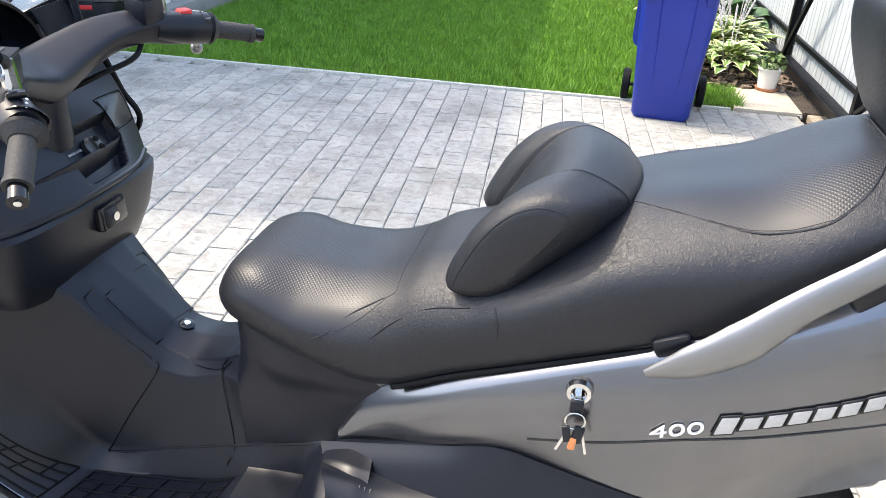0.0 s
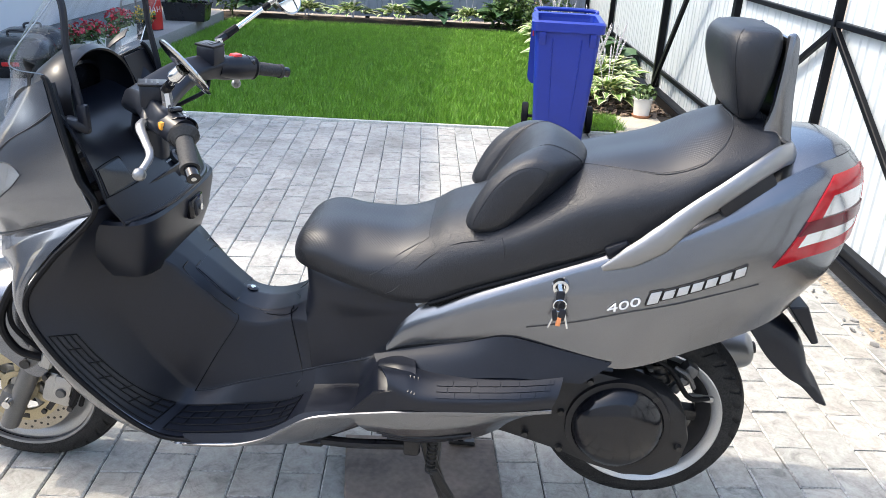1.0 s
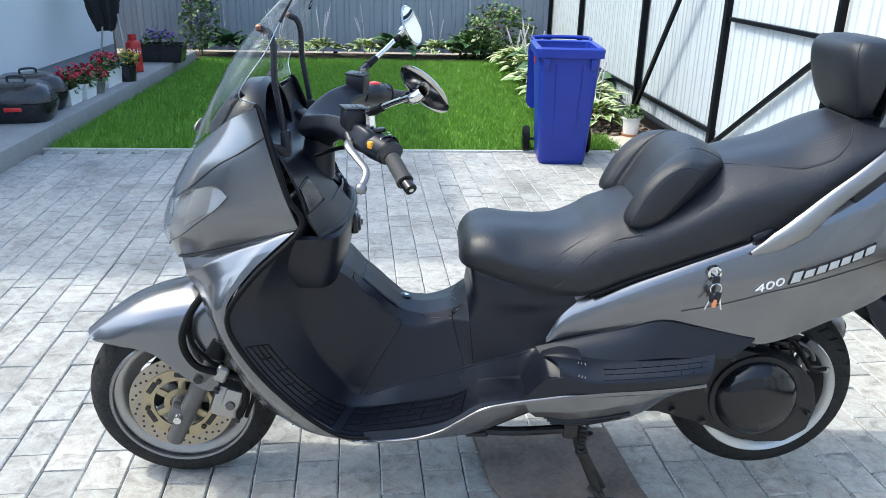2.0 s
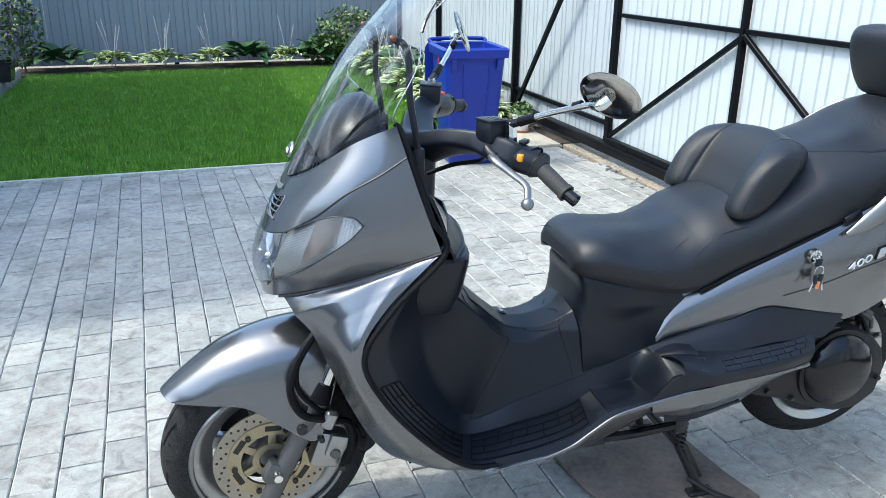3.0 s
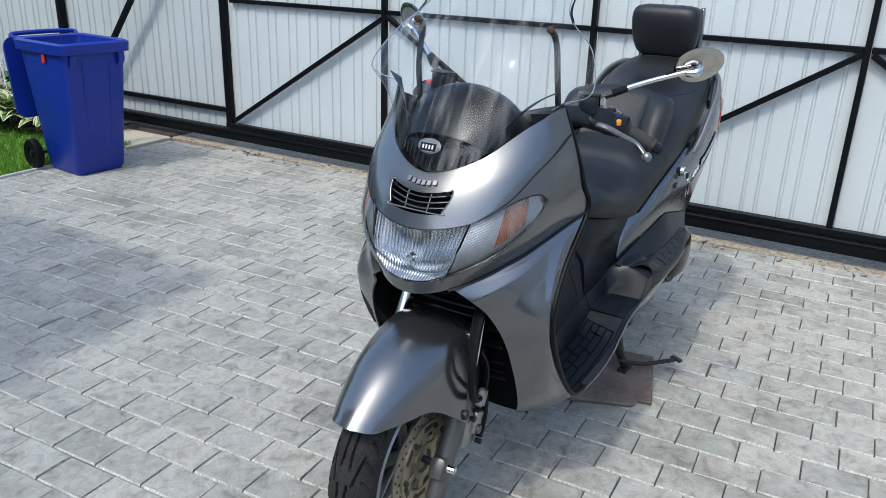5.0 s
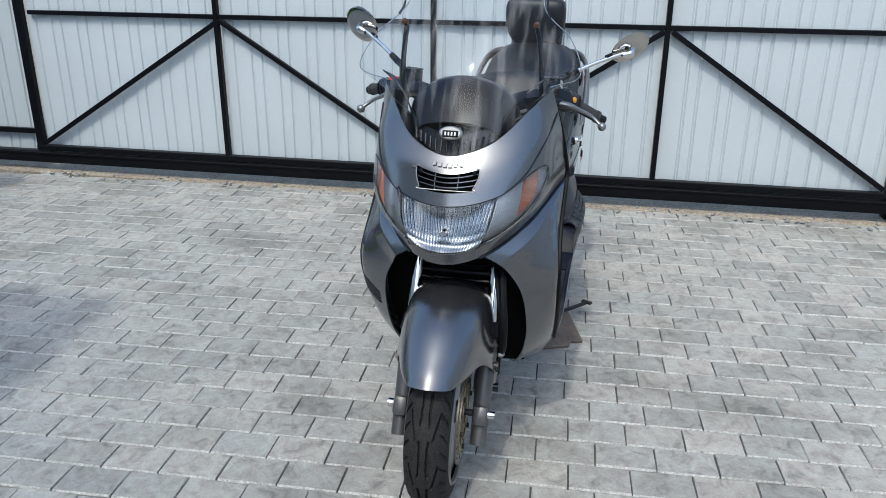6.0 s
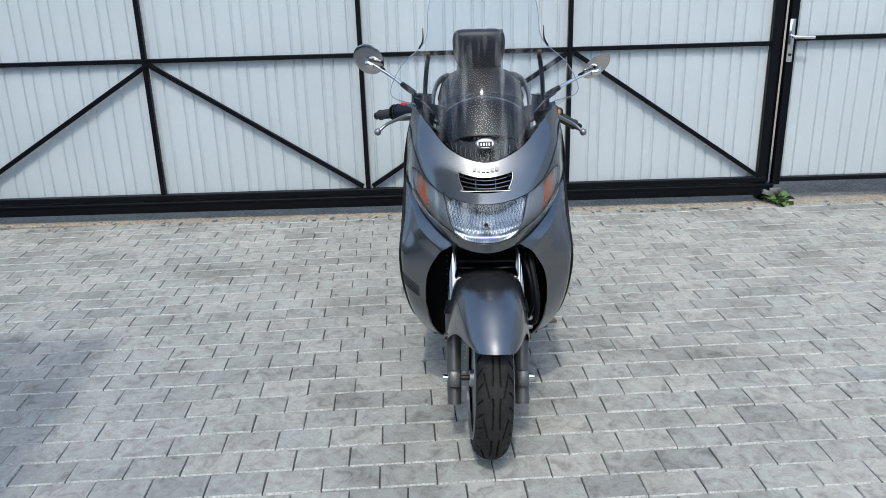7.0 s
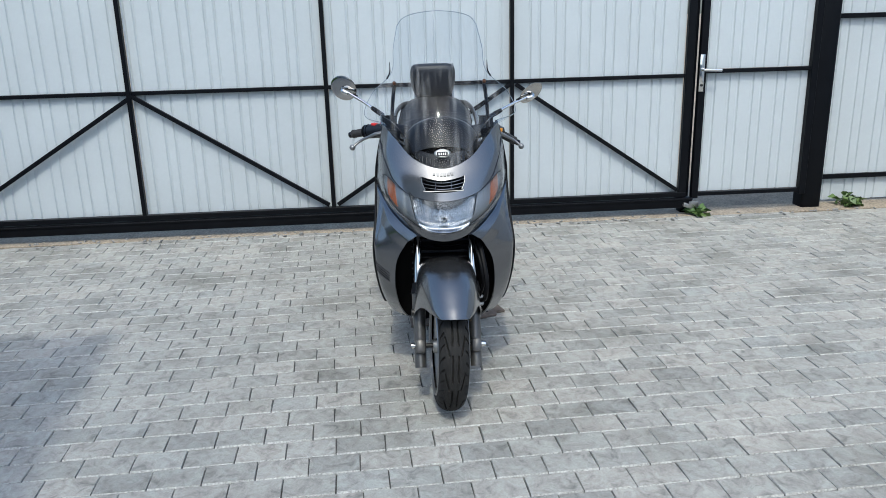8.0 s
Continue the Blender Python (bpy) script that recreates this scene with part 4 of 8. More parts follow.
BH = 0.80
rows = [rect_ring(-0.165, 0.175, -0.17, 0.17, 0.0), rect_ring(-0.178, 0.188, -0.188, 0.188, 0.03), rect_ring(-0.225, 0.235, -0.262, 0.262, BH - 0.05), rect_ring(-0.225, 0.235, -0.262, 0.262, BH - 0.02), rect_ring(-0.205, 0.215, -0.242, 0.242, BH - 0.02), rect_ring(-0.155, 0.165, -0.16, 0.16, 0.03)]
part("body", grid_mesh(rows, close_u=True, caps=True), blue_bin, wbin)
rows = [rect_ring(-0.248, 0.258, -0.288, 0.28, BH - 0.055), rect_ring(-0.252, 0.262, -0.292, 0.284, BH), rect_ring(-0.236, 0.246, -0.276, 0.268, BH + 0.012), rect_ring(-0.208, 0.218, -0.245, 0.243, BH + 0.005), rect_ring(-0.206, 0.216, -0.243, 0.241, BH - 0.06), rect_ring(-0.232, 0.242, -0.272, 0.264, BH - 0.055)]
part("rim", grid_mesh(rows, close_u=True, close_v=True), blue_bin, wbin)
for x in (-0.17, 0.18):
    part("rib", prism([(-0.268, BH - 0.06), (-0.29, BH - 0.06), (-0.29, BH - 0.10), (-0.262, BH - 0.14)], x - 0.02, x + 0.02, "x"), blue_bin, wbin)
for i, x in enumerate((-0.09, 0.10)):
    part("front_ridge", tube([(x * 0.75, -0.182, 0.06), (x, -0.235, 0.5), (x * 1.05, -0.255, BH - 0.1)], 0.008, 10, 6, 0.6), blue_bin, wbin)
part("handle_bar", tube([(-0.20, 0.27, BH - 0.01), (-0.20, 0.34, BH + 0.022), (0.21, 0.34, BH + 0.022), (0.21, 0.27, BH - 0.01)], 0.014, 30, 8), blue_bin, wbin)
lid_rows = [rect_ring(-0.25, 0.26, 0.0, 0.50, 0.0, 0.06), rect_ring(-0.245, 0.255, 0.005, 0.495, 0.03, 0.06), rect_ring(-0.20, 0.21, 0.05, 0.45, 0.05, 0.06), rect_ring(-0.19, 0.20, 0.06, 0.44, 0.035, 0.06), rect_ring(-0.23, 0.24, 0.015, 0.485, 0.005, 0.06)]
lid = grid_mesh(lid_rows, close_u=True, caps=True)
part("lid", moved(lid, pose(0, 0.40, BH + 0.0, -96, 0, 0)), blue_bin, wbin)
part("axle", tube([(-0.24, 0.23, 0.095), (0.25, 0.23, 0.095)], 0.011, 2, 8), dark_steel, wbin)
for x in (-0.245, 0.255):
    w = part("wheel", lathe([(0.045, -0.02), (0.085, -0.026), (0.096, -0.018), (0.096, 0.018), (0.085, 0.026), (0.045, 0.02)], (x, 0.23, 0.096), "x", 32, True), black_rubber, wbin)
    part("hub", join(lathe([(0, -0.012), (0.05, -0.012), (0.05, 0.012), (0, 0.012)], (x, 0.23, 0.096), "x", 20), lathe([(0, -0.028), (0.02, -0.028), (0.02, 0.028), (0, 0.028)], (x, 0.23, 0.096), "x", 14)), black_plastic, w)
part("tag", rbox((-0.235, -0.05, BH - 0.09), (0.008, 0.03, 0.05), 0.002), red_plastic, wbin, "small orange-red tag")

# board under the stand
brd = link_mesh("board", prism([(0.0, 0.155), (0.42, 0.165), (0.44, -0.12), (0.465, -0.25), (0.145, -0.335), (0.135, -0.29), (0.10, -0.285), (0.03, -0.1)], 0.001, 0.014, "z", 0.003, 1), board_wood)
tagged(brd, "thin weathered brown board lying under the stand", "board")

# ---- the scooter ----
# Local frame: x from front to rear, y to its right side, z up; it stands turned by a few degrees.
scooter = thing("motor_scooter", "silver-grey maxi scooter on its centre stand", "motor scooter", at=(-0.002, -0.004, 0), rz=-3.1)


def sp(name, bm, mat, label="", parent=None, sharp=35):
    return part(name, bm, mat, parent or scooter, label, sharp)


def both(name, make, mat, label="", parent=None, sharp=35):
    """A piece for each side; make builds the one at positive y."""
    return sp(name, flip(make()), mat, label, parent, sharp), sp(name, make(), mat, label, parent, sharp)


# the steering is turned a little to the scooter's left
SC = Vector((-0.45, 0, 0.92))
SA = Vector((0.42, 0, 0.91)).normalized()
ST = Matrix.Translation(SC) @ Matrix.Rotation(radians(4.5), 4, SA) @ Matrix.Translation(-SC)

# wheels


def tyre(c, r, half, periods=11, n=616, m=112):
    """A tyre with paired long grooves along the crown and slanted crescents on the shoulders."""
    kk, ss = np.meshgrid((np.arange(n) * periods / n) % 1.0, np.linspace(-1, 1, m), indexing="ij")
    aa = np.repeat((np.arange(n) * 2 * math.pi / n)[:, None], m, 1)
    ts = np.abs(ss)

    def cut(dist, width):
        return np.clip((width - np.abs(dist)) / 0.012, 0, 1)
    deep = cut(ts - (0.09 + 0.10 * np.abs(kk - 0.43) ** 1.3), 0.03) * np.clip((0.38 - np.abs(kk - 0.43)) / 0.02, 0, 1)
    k2 = (kk + 0.55) % 1.0
    deep = np.maximum(deep, cut(ts - (0.22 + 0.34 * (0.62 - k2)), 0.032) * np.clip((0.27 - np.abs(k2 - 0.36)) / 0.02, 0, 1))
    for q in (0.12, 0.45, 0.78):
        d = (kk - q - 0.5 * (ts - 0.42) - 0.6 * (ts - 0.42) ** 2 + np.where(ss < 0, 0.16, 0.0) + 0.5) % 1.0 - 0.5
        deep = np.maximum(deep, np.clip((0.042 - np.abs(d)) / 0.02, 0, 1) * np.clip((0.15 - np.abs(ts - 0.56)) / 0.03, 0, 1))
    th = ss * 1.75
    rad = r - half * 0.92 * (1 - np.cos(th)) - 0.009 * deep
    return grid_mesh(np.stack([c[0] + rad * np.cos(aa), c[1] + half * np.sin(th), c[2] + rad * np.sin(aa)], 2), close_v=True)


def rim(c, r, half, lip=0.014):
    prof = [(r - 0.022, -half * 0.75), (r - 0.008, -half * 0.95), (r + 0.004, -half), (r + 0.004, -half + 0.006), (r - 0.010, -half * 0.7), (r - 0.03, -half * 0.35), (r - 0.03, half * 0.35), (r - 0.010, half * 0.7), (r + 0.004, half - 0.006), (r + 0.004, half), (r - 0.008, half * 0.95), (r - 0.022, half * 0.75), (r - 0.045, half * 0.3), (r - 0.045, -half * 0.3)]
    return lathe(prof, c, "y", 72, True)


def spokes(c, r0, r1, count, w, t, start=0.0):
    out = []
    for i in range(count):
        a = start + 2 * math.pi * i / count
        b = rbox(((r0 + r1) / 2, 0, 0), (r1 - r0, t, w), 0.006, 2)
        out.append(moved(b, Matrix.Translation(c) @ Matrix.Rotation(a, 4, "Y")))
    return join(*out)


FC, FR = (-0.80, 0.0, 0.250), 0.250
RC, RR = (0.757, 0.0, 0.302), 0.250
fw = sp("front_wheel", tyre(FC, FR, 0.056), tyre_mat, "front tyre with slanted grooves")
sp("rim", rim(FC, 0.178, 0.043), alloy, "cast alloy rim", fw)
both("rim_lip", lambda: lathe([(0.178, 0.050), (0.180, 0.058), (0.186, 0.060), (0.190, 0.055), (0.188, 0.050)], FC, "y", 72, True), silver_light, "bright rim lip", fw)
sp("spokes", spokes(FC, 0.03, 0.150, 6, 0.036, 0.03, 0.3), alloy, "", fw)
# added plate: fills the gaps between the spokes with their shade
sp("wheel_web", lathe([(0.03, 0.020), (0.118, 0.026), (0.118, 0.034), (0.03, 0.030)], FC, "y", 48, True), engine_grey, "dark plate added for the shade behind the disc", fw)
sp("hub", lathe([(0, -0.06), (0.026, -0.06), (0.034, -0.03), (0.034, 0.03), (0.026, 0.06), (0, 0.06)], FC, "y", 28), alloy, "", fw)
DY = -0.062
sp("brake_disc", lathe([(0.102, DY - 0.0025), (0.136, DY - 0.0025), (0.136, DY + 0.0025), (0.102, DY + 0.0025)], FC, "y", 64, True), steel_disc, "drilled steel brake disc", fw)
holes = []
for i in range(54):
    a = 2 * math.pi * i / 54
    rr = 0.110 + 0.0085 * (i % 3)
    holes.append(lathe([(0, DY - 0.0034), (0.0034, DY - 0.0034), (0.0034, DY)], (FC[0] + rr * math.cos(a), 0, FC[2] + rr * math.sin(a)), "y", 8))
sp("drill_holes", join(*holes), dark_steel, "", fw)
carrier = [lathe([(0.072, DY - 0.006), (0.103, DY - 0.006), (0.103, DY + 0.004), (0.072, DY + 0.004)], FC, "y", 64, True), lathe([(0.03, DY - 0.006), (0.046, DY - 0.006), (0.046, DY + 0.004), (0.03, DY + 0.004)], FC, "y", 40, True)]
carrier.append(spokes((FC[0], DY, FC[2]), 0.042, 0.078, 6, 0.02, 0.008, 0.6))
sp("disc_carrier", join(*carrier), gold_disc, "gold disc carrier", fw)
bolts = [lathe([(0, DY - 0.012), (0.007, DY - 0.012), (0.007, DY)], (FC[0] + 0.088 * math.cos(a), 0, FC[2] + 0.088 * math.sin(a)), "y", 10) for a in np.arange(6) * math.pi / 3 + 0.1]
for b in bolts:
    sp("disc_bolt", b, dark_steel, "", fw)
slots = [moved(rbox((0.088, DY - 0.004, 0), (0.016, 0.006, 0.040), 0.006, 2), Matrix.Translation((FC[0], 0, FC[2])) @ Matrix.Rotation(a, 4, "Y")) for a in np.arange(6) * math.pi / 3 + 0.62]
for b in slots:
    sp("carrier_slot", b, dark_steel, "", fw)

rwheel = sp("rear_wheel", tyre(RC, RR, 0.064, 11, 440, 84), tyre_mat, "rear tyre")
sp("rim", rim(RC, 0.178, 0.05), engine_grey, "dark rim barrel", rwheel)
sp("rim_lip", lathe([(0.163, -0.048), (0.166, -0.055), (0.177, -0.062), (0.183, -0.066), (0.188, -0.062), (0.186, -0.050)], RC, "y", 72, True), machined_lip, "bright machined rim lip", rwheel)
sp("spokes", spokes(RC, 0.03, 0.150, 6, 0.03, 0.04, 0.1), dark_steel, "", rwheel)
sp("hub", lathe([(0, -0.06), (0.06, -0.06), (0.06, 0.06), (0, 0.06)], RC, "y", 28), dark_steel, "", rwheel)

# fork, caliper, brake hoses
for s in (-1, 1):
    y = 0.108 * s
    leg = sp("fork_leg", tube([(-0.818, y, 0.168), (-0.79, y, 0.225), (-0.745, y, 0.315), (-0.685, y, 0.435)], [0.022, 0.0225, 0.024, 0.027], 20, 18), fork_grey, "grey fork slider")
    sp("fork_tube", tube([(-0.69, y, 0.42), (-0.59, y, 0.64)], 0.017, 4, 14), chrome, "chromed fork tube", leg)
    sp("dust_seal", tube([(-0.690, y, 0.425), (-0.672, y, 0.465)], [0.031, 0.022], 4, 14), black_rubber, "", leg)
    sp("axle_clamp", rbox((-0.795, y, 0.245), (0.06, 0.04, 0.055), 0.012, 2, (0, 27, 0)), fork_grey, "", leg)
    sp("axle_bolt", lathe([(0, -0.014), (0.010, -0.014), (0.012, 0.0), (0.012, 0.012), (0, 0.012)], (-0.795, y + 0.024 * s, 0.25), "y", 14), chrome, "", leg)
sp("axle", tube([(-0.795, -0.14, 0.25), (-0.795, 0.14, 0.25)], 0.009, 2, 12), dark_steel)
cal = sp("brake_caliper", join(rbox((-0.672, -0.10, 0.285), (0.075, 0.05, 0.095), 0.014, 2, (0, 20, 0)), rbox((-0.655, -0.125, 0.30), (0.045, 0.02, 0.06), 0.008, 2, (0, 20, 0))), alloy, "cast alloy brake caliper")
sp("piston_cover", lathe([(0, -0.006), (0.011, -0.006), (0.013, 0), (0, 0)], (-0.66, -0.135, 0.285), "y", 14), fork_grey, "", cal)
for x, z in ((-0.69, 0.33), (-0.645, 0.24)):
    sp("caliper_bolt", lathe([(0, -0.012), (0.007, -0.012), (0.007, 0.004)], (x, -0.128, z), "y", 8), dark_steel, "", cal)
sp("brake_hose", tube([(-0.60, -0.12, 0.66), (-0.70, -0.135, 0.60), (-0.755, -0.15, 0.50), (-0.735, -0.15, 0.42), (-0.675, -0.14, 0.385), (-0.625, -0.13, 0.36), (-0.62, -0.13, 0.30), (-0.64, -0.13, 0.25)], 0.0095, 50, 8), black_rubber, "black rubber brake hose")
sp("speedometer_cable", tube([(-0.62, -0.10, 0.64), (-0.715, -0.125, 0.58), (-0.74, -0.14, 0.49), (-0.70, -0.135, 0.42), (-0.64, -0.125, 0.37), (-0.60, -0.12, 0.32), (-0.625, -0.12, 0.24)], 0.006, 50, 8), black_rubber)
sp("hose_clip", rbox((-0.672, -0.142, 0.385), (0.03, 0.02, 0.045), 0.005, 1, (0, 25, 0)), alloy)

# front mudguard: rows run along the wheel's arc, columns from the ridge to the skirt
FEND = [
    [(-1.030, 0.0, 0.447), (-1.024, 0.026, 0.445), (-1.012, 0.046, 0.441), (-0.998, 0.056, 0.437)],
    [(-0.985, 0.0, 0.485), (-0.978, 0.042, 0.476), (-0.958, 0.072, 0.455), (-0.935, 0.082, 0.436)],
    [(-0.900, 0.0, 0.542), (-0.893, 0.050, 0.531), (-0.875, 0.090, 0.495), (-0.852, 0.106, 0.428)],
    [(-0.800, 0.0, 0.576), (-0.795, 0.055, 0.563), (-0.785, 0.102, 0.518), (-0.785, 0.128, 0.385)],
    [(-0.705, 0.0, 0.584), (-0.700, 0.057, 0.571), (-0.705, 0.108, 0.522), (-0.722, 0.135, 0.335)],
    [(-0.625, 0.0, 0.560), (-0.622, 0.056, 0.550), (-0.635, 0.106, 0.510), (-0.690, 0.130, 0.330)],
]
fs = Surf(FEND, mirrored=True)
fender = sp("front_mudguard", shell(fs.patch(-3, 3, 0, 5, 49, 44), 0.004, (-0.78, 0, 0.3)), silver, "silver-grey front mudguard")
both("mudguard_bolt", lambda: lathe([(0, 0.002), (0.012, 0.002), (0.012, -0.006), (0, -0.006)], (-0.733, 0.136, 0.365), "y", 14), dark_steel, "", fender)
rear_g = Surf([[(-0.62, 0.0, 0.555), (-0.625, 0.08, 0.54), (-0.64, 0.115, 0.50)], [(-0.54, 0.0, 0.42), (-0.55, 0.09, 0.415), (-0.58, 0.118, 0.40)], [(-0.535, 0.0, 0.27), (-0.55, 0.085, 0.26), (-0.58, 0.105, 0.25)]], mirrored=True)
sp("rear_half_mudguard", shell(rear_g.patch(-2, 2, 0, 2, 25, 16), 0.004, (-0.8, 0, 0.3)), black_plastic, "", fender)

for ob in [o for o in scooter.children if o.name.split(".")[0] in ("front_wheel", "fork_leg", "axle", "brake_caliper", "brake_hose", "speedometer_cable", "hose_clip", "front_mudguard")]:
    ob.matrix_basis = ST

# nose cowl: columns run from the middle round to the rear edge, rows from the windscreen's foot down to the belt line
COWL = [
    [(-0.715, 0.0, 0.925), (-0.678, 0.104, 0.958), (-0.590, 0.180, 1.028), (-0.515, 0.226, 1.068)],
    [(-0.750, 0.0, 0.878), (-0.700, 0.138, 0.908), (-0.608, 0.212, 0.955), (-0.488, 0.248, 0.975)],
    [(-0.772, 0.0, 0.828), (-0.728, 0.142, 0.843), (-0.628, 0.222, 0.868), (-0.466, 0.258, 0.905)],
    [(-0.800, 0.0, 0.745), (-0.757, 0.134, 0.762), (-0.642, 0.220, 0.800), (-0.448, 0.263, 0.855)],
    [(-0.786, 0.0, 0.664), (-0.745, 0.100, 0.684), (-0.618, 0.192, 0.738), (-0.433, 0.264, 0.815)],
]
cs = Surf(COWL, mirrored=True)
HALF, TIP, TIP_V = 0.88, 2.29, 2.05
TOP_LINE = smooth_line([(0, 2.20), (0.42, 2.17), (0.88, 2.05), (1.22, 1.86), (1.60, 1.70), (1.97, 1.70), (2.20, 1.84), (TIP, TIP_V)], 120)
LOW_LINE = smooth_line([(0, 3.63), (0.40, 3.61), (0.78, 3.49), (1.29, 3.27), (1.60, 3.08), (1.95, 2.70), (2.20, 2.30), (TIP, TIP_V)], 120)


def lamp_top(u):
    return float(np.interp(abs(u), TOP_LINE[:, 0], TOP_LINE[:, 1]))


def lamp_low(u):
    return float(np.interp(abs(u), LOW_LINE[:, 0], LOW_LINE[:, 1]))


def over(u):
    return lamp_top(u) if abs(u) < TIP else TIP_V


def divide(f):
    """Where the headlamp ends and the turn signal begins, from its top (f = 0) to its foot."""
    return HALF - 0.115 * f


def lamp_grid(s0, s1, f0, f1, nu, nv, sgn=0):
    """A piece of the lamps' opening; s runs across the headlamp, or over one turn signal from the divide to its tip."""
    out = np.zeros((nv, nu, 3))
    for b, f in enumerate(np.linspace(f0, f1, nv)):
        for a, q in enumerate(np.linspace(s0, s1, nu)):
            u = q * divide(f) if sgn == 0 else sgn * (divide(f) + 0.03 + (TIP - 0.012 - divide(f) - 0.03) * q)
            top, low = lamp_top(u) + 0.02, lamp_low(u) - 0.02
            out[b, a] = cs.at(u, top + max(low - top, 0.01) * f)
    return out


CC = (-0.3, 0, 0.85)
GR, GT, GB = 0.58, 0.82, 1.72


def grille_edge(v):
    return 0.56 - 0.13 * ((v - GT) / (GB - GT)) ** 1.6


def cowl_grid(lo, hi, v0, v1, nu, nv):
    """A piece of the cowl whose side edges are functions of the row."""
    return np.array([[cs.at(lo(v) + (hi(v) - lo(v)) * a, v) for a in np.linspace(0, 1, nu)] for v in np.linspace(v0, v1, nv)])


sp("nose_cowl", shell(cs.patch(-3, 3, 0, GT, 81, 12), 0.004, CC), silver, "silver-grey nose cowl")
both("nose_cowl", lambda: shell(cs.patch(GR, 3, GT, over, 50, 22), 0.004, CC), silver)
both("grille_cheek", lambda: shell(cowl_grid(grille_edge, lambda v: GR, GT, GB, 8, 16), 0.004, CC), silver)
sp("nose_cowl", shell(cs.patch(-GR, GR, GB, lamp_top, 34, 8), 0.004, CC), silver)
both("cowl_side", lambda: shell(cs.patch(TIP, 3, TIP_V, 4, 18, 24), 0.004, CC), silver)
sp("lamp_surround", shell(cs.patch(-TIP, TIP, lamp_low, 4, 91, 10), 0.004, CC), silver, "silver-grey panel under the headlamp")
both("cowl_seam", lambda: tube([cs.at(u, v) for u, v in ((1.0, 2.0), (1.5, 1.62), (2.0, 1.22), (2.5, 0.92), (3.0, 0.62))], 0.0022, 24, 6), black_plastic)
# intake grille
hood_black = material("satin_black_hood", (0.0045, 0.0052, 0.0075), 0.34, 0, 0.1, 6, 60, rough_vary=0.03, spec=0.35)
# near-black colour that paints extra shade into recesses and gaps
black_hole = material("hollow_shade", (0.003, 0.003, 0.0035), 0.8, 0, 0.2, 20, 200, spec=0.1)
recess = sp("grille_recess", shell(cs.patch(-GR - 0.1, GR + 0.1, GT - 0.1, GB + 0.1, 24, 14), 0.003, CC, -0.045), black_hole, "black intake recess")
wall_pts = [(sgn * grille_edge(v), v) for sgn, vs in ((-1, np.linspace(GT, GB, 10)), (1, np.linspace(GB, GT, 10))) for v in vs]
wall_pts.append(wall_pts[0])
ring_o = np.array([cs.at(u, v) for u, v in wall_pts])
sp("recess_wall", grid_mesh(np.array([ring_o + np.array([0.001, 0, 0]), ring_o + np.array([0.045, 0, -0.004])])), black_hole, "", recess)
for v in (1.02, 1.26, 1.50):
    g = cs.patch(-grille_edge(v), grille_edge(v), v, v, 20, 2)[0]
    sp("grille_bar", tube(g + np.array([0.008, 0, 0]), 0.0021, 24, 8), silver, "silver grille bar")
for u in (-0.21, 0.21):
    sp("grille_bar", tube([cs.at(u * (1.0 - 0.1 * (v - GT)), v) + np.array([0.010, 0, 0]) for v in (GT, 1.25, GB)], 0.0016, 10, 8), silver)
sp("grille_rim", tube(ring_o, 0.0016, 120, 8), silver_light, "thin bright rim of the intake")
both("grille_screw", lambda: lathe([(0, -0.003), (0.005, -0.002), (0.006, 0.002), (0, 0.002)], cs.at(0.47, 0.95) + np.array([0.003, 0, 0]), "x", 12), black_gloss)
# maker's badge on the nose: a row of plain raised shapes
for i in range(6):
    u = (i - 2.5) * 0.108
    c0 = cs.at(u, 0.42)
    sp("nose_badge", rbox(c0 + np.array([-0.003, 0, 0.001]), (0.0014, 0.0098, 0.0120), 0.0005, 1, (0, 42, -26 * u)), silver_light, "plain silver badge marks")

# headlamp
lamp = sp("headlamp", shell(lamp_grid(-1, 1, 0, 1, 61, 24), 0.0025, CC, 0.003), lamp_glass, "clear ribbed headlamp glass")
# the reflector is a bowl behind upright ribs
g = lamp_grid(-0.97, 0.97, 0.02, 0.98, 241, 40)
uu, vv = np.linspace(-1, 1, 241)[None, :], np.linspace(-1, 1, 40)[:, None]
bowl = 0.030 * (1 - np.clip(np.abs(uu), 0, 1) ** 2.2) * (1 - np.abs(vv) ** 2.4) + 0.004
dome = 0.007 * np.exp(-((uu / 0.26) ** 2 + ((vv - 0.35) / 0.4) ** 2) * 1.6)
rib = 0.0026 * np.cos(uu * math.pi * 26) * (1.0 - 0.55 * np.clip(vv, -1, 1)) * np.clip((0.75 - vv) * 3, 0.25, 1)
arc = 0.0016 * np.cos(vv * math.pi * 5 + 5.0 * (np.abs(uu) - 0.45) ** 2) * np.clip((vv - 0.2) * 2, 0, 1)
g[:, :, 0] += bowl + rib + arc - dome + 0.010 * (1 - vv)
sp("reflector", grid_mesh(g), lamp_chrome, "bright ribbed reflector", lamp, 80)
bulb_c = cs.at(0, 3.05) + np.array([0.032, 0, 0])
sp("bulb_shield", lathe([(0, -0.006), (0.007, -0.005), (0.010, 0.0), (0.010, 0.012), (0, 0.012)], bulb_c, "x", 20), chrome, "", lamp)
gasket = [cs.at(u, lamp_top(u)) for u in np.linspace(-HALF, HALF, 18)] + [cs.at(u, lamp_low(u)) for u in np.linspace(divide(1), -divide(1), 18)] + [cs.at(-HALF, lamp_top(HALF))]
sp("gasket", tube(gasket, 0.0012, 120, 6), black_plastic, "", lamp)

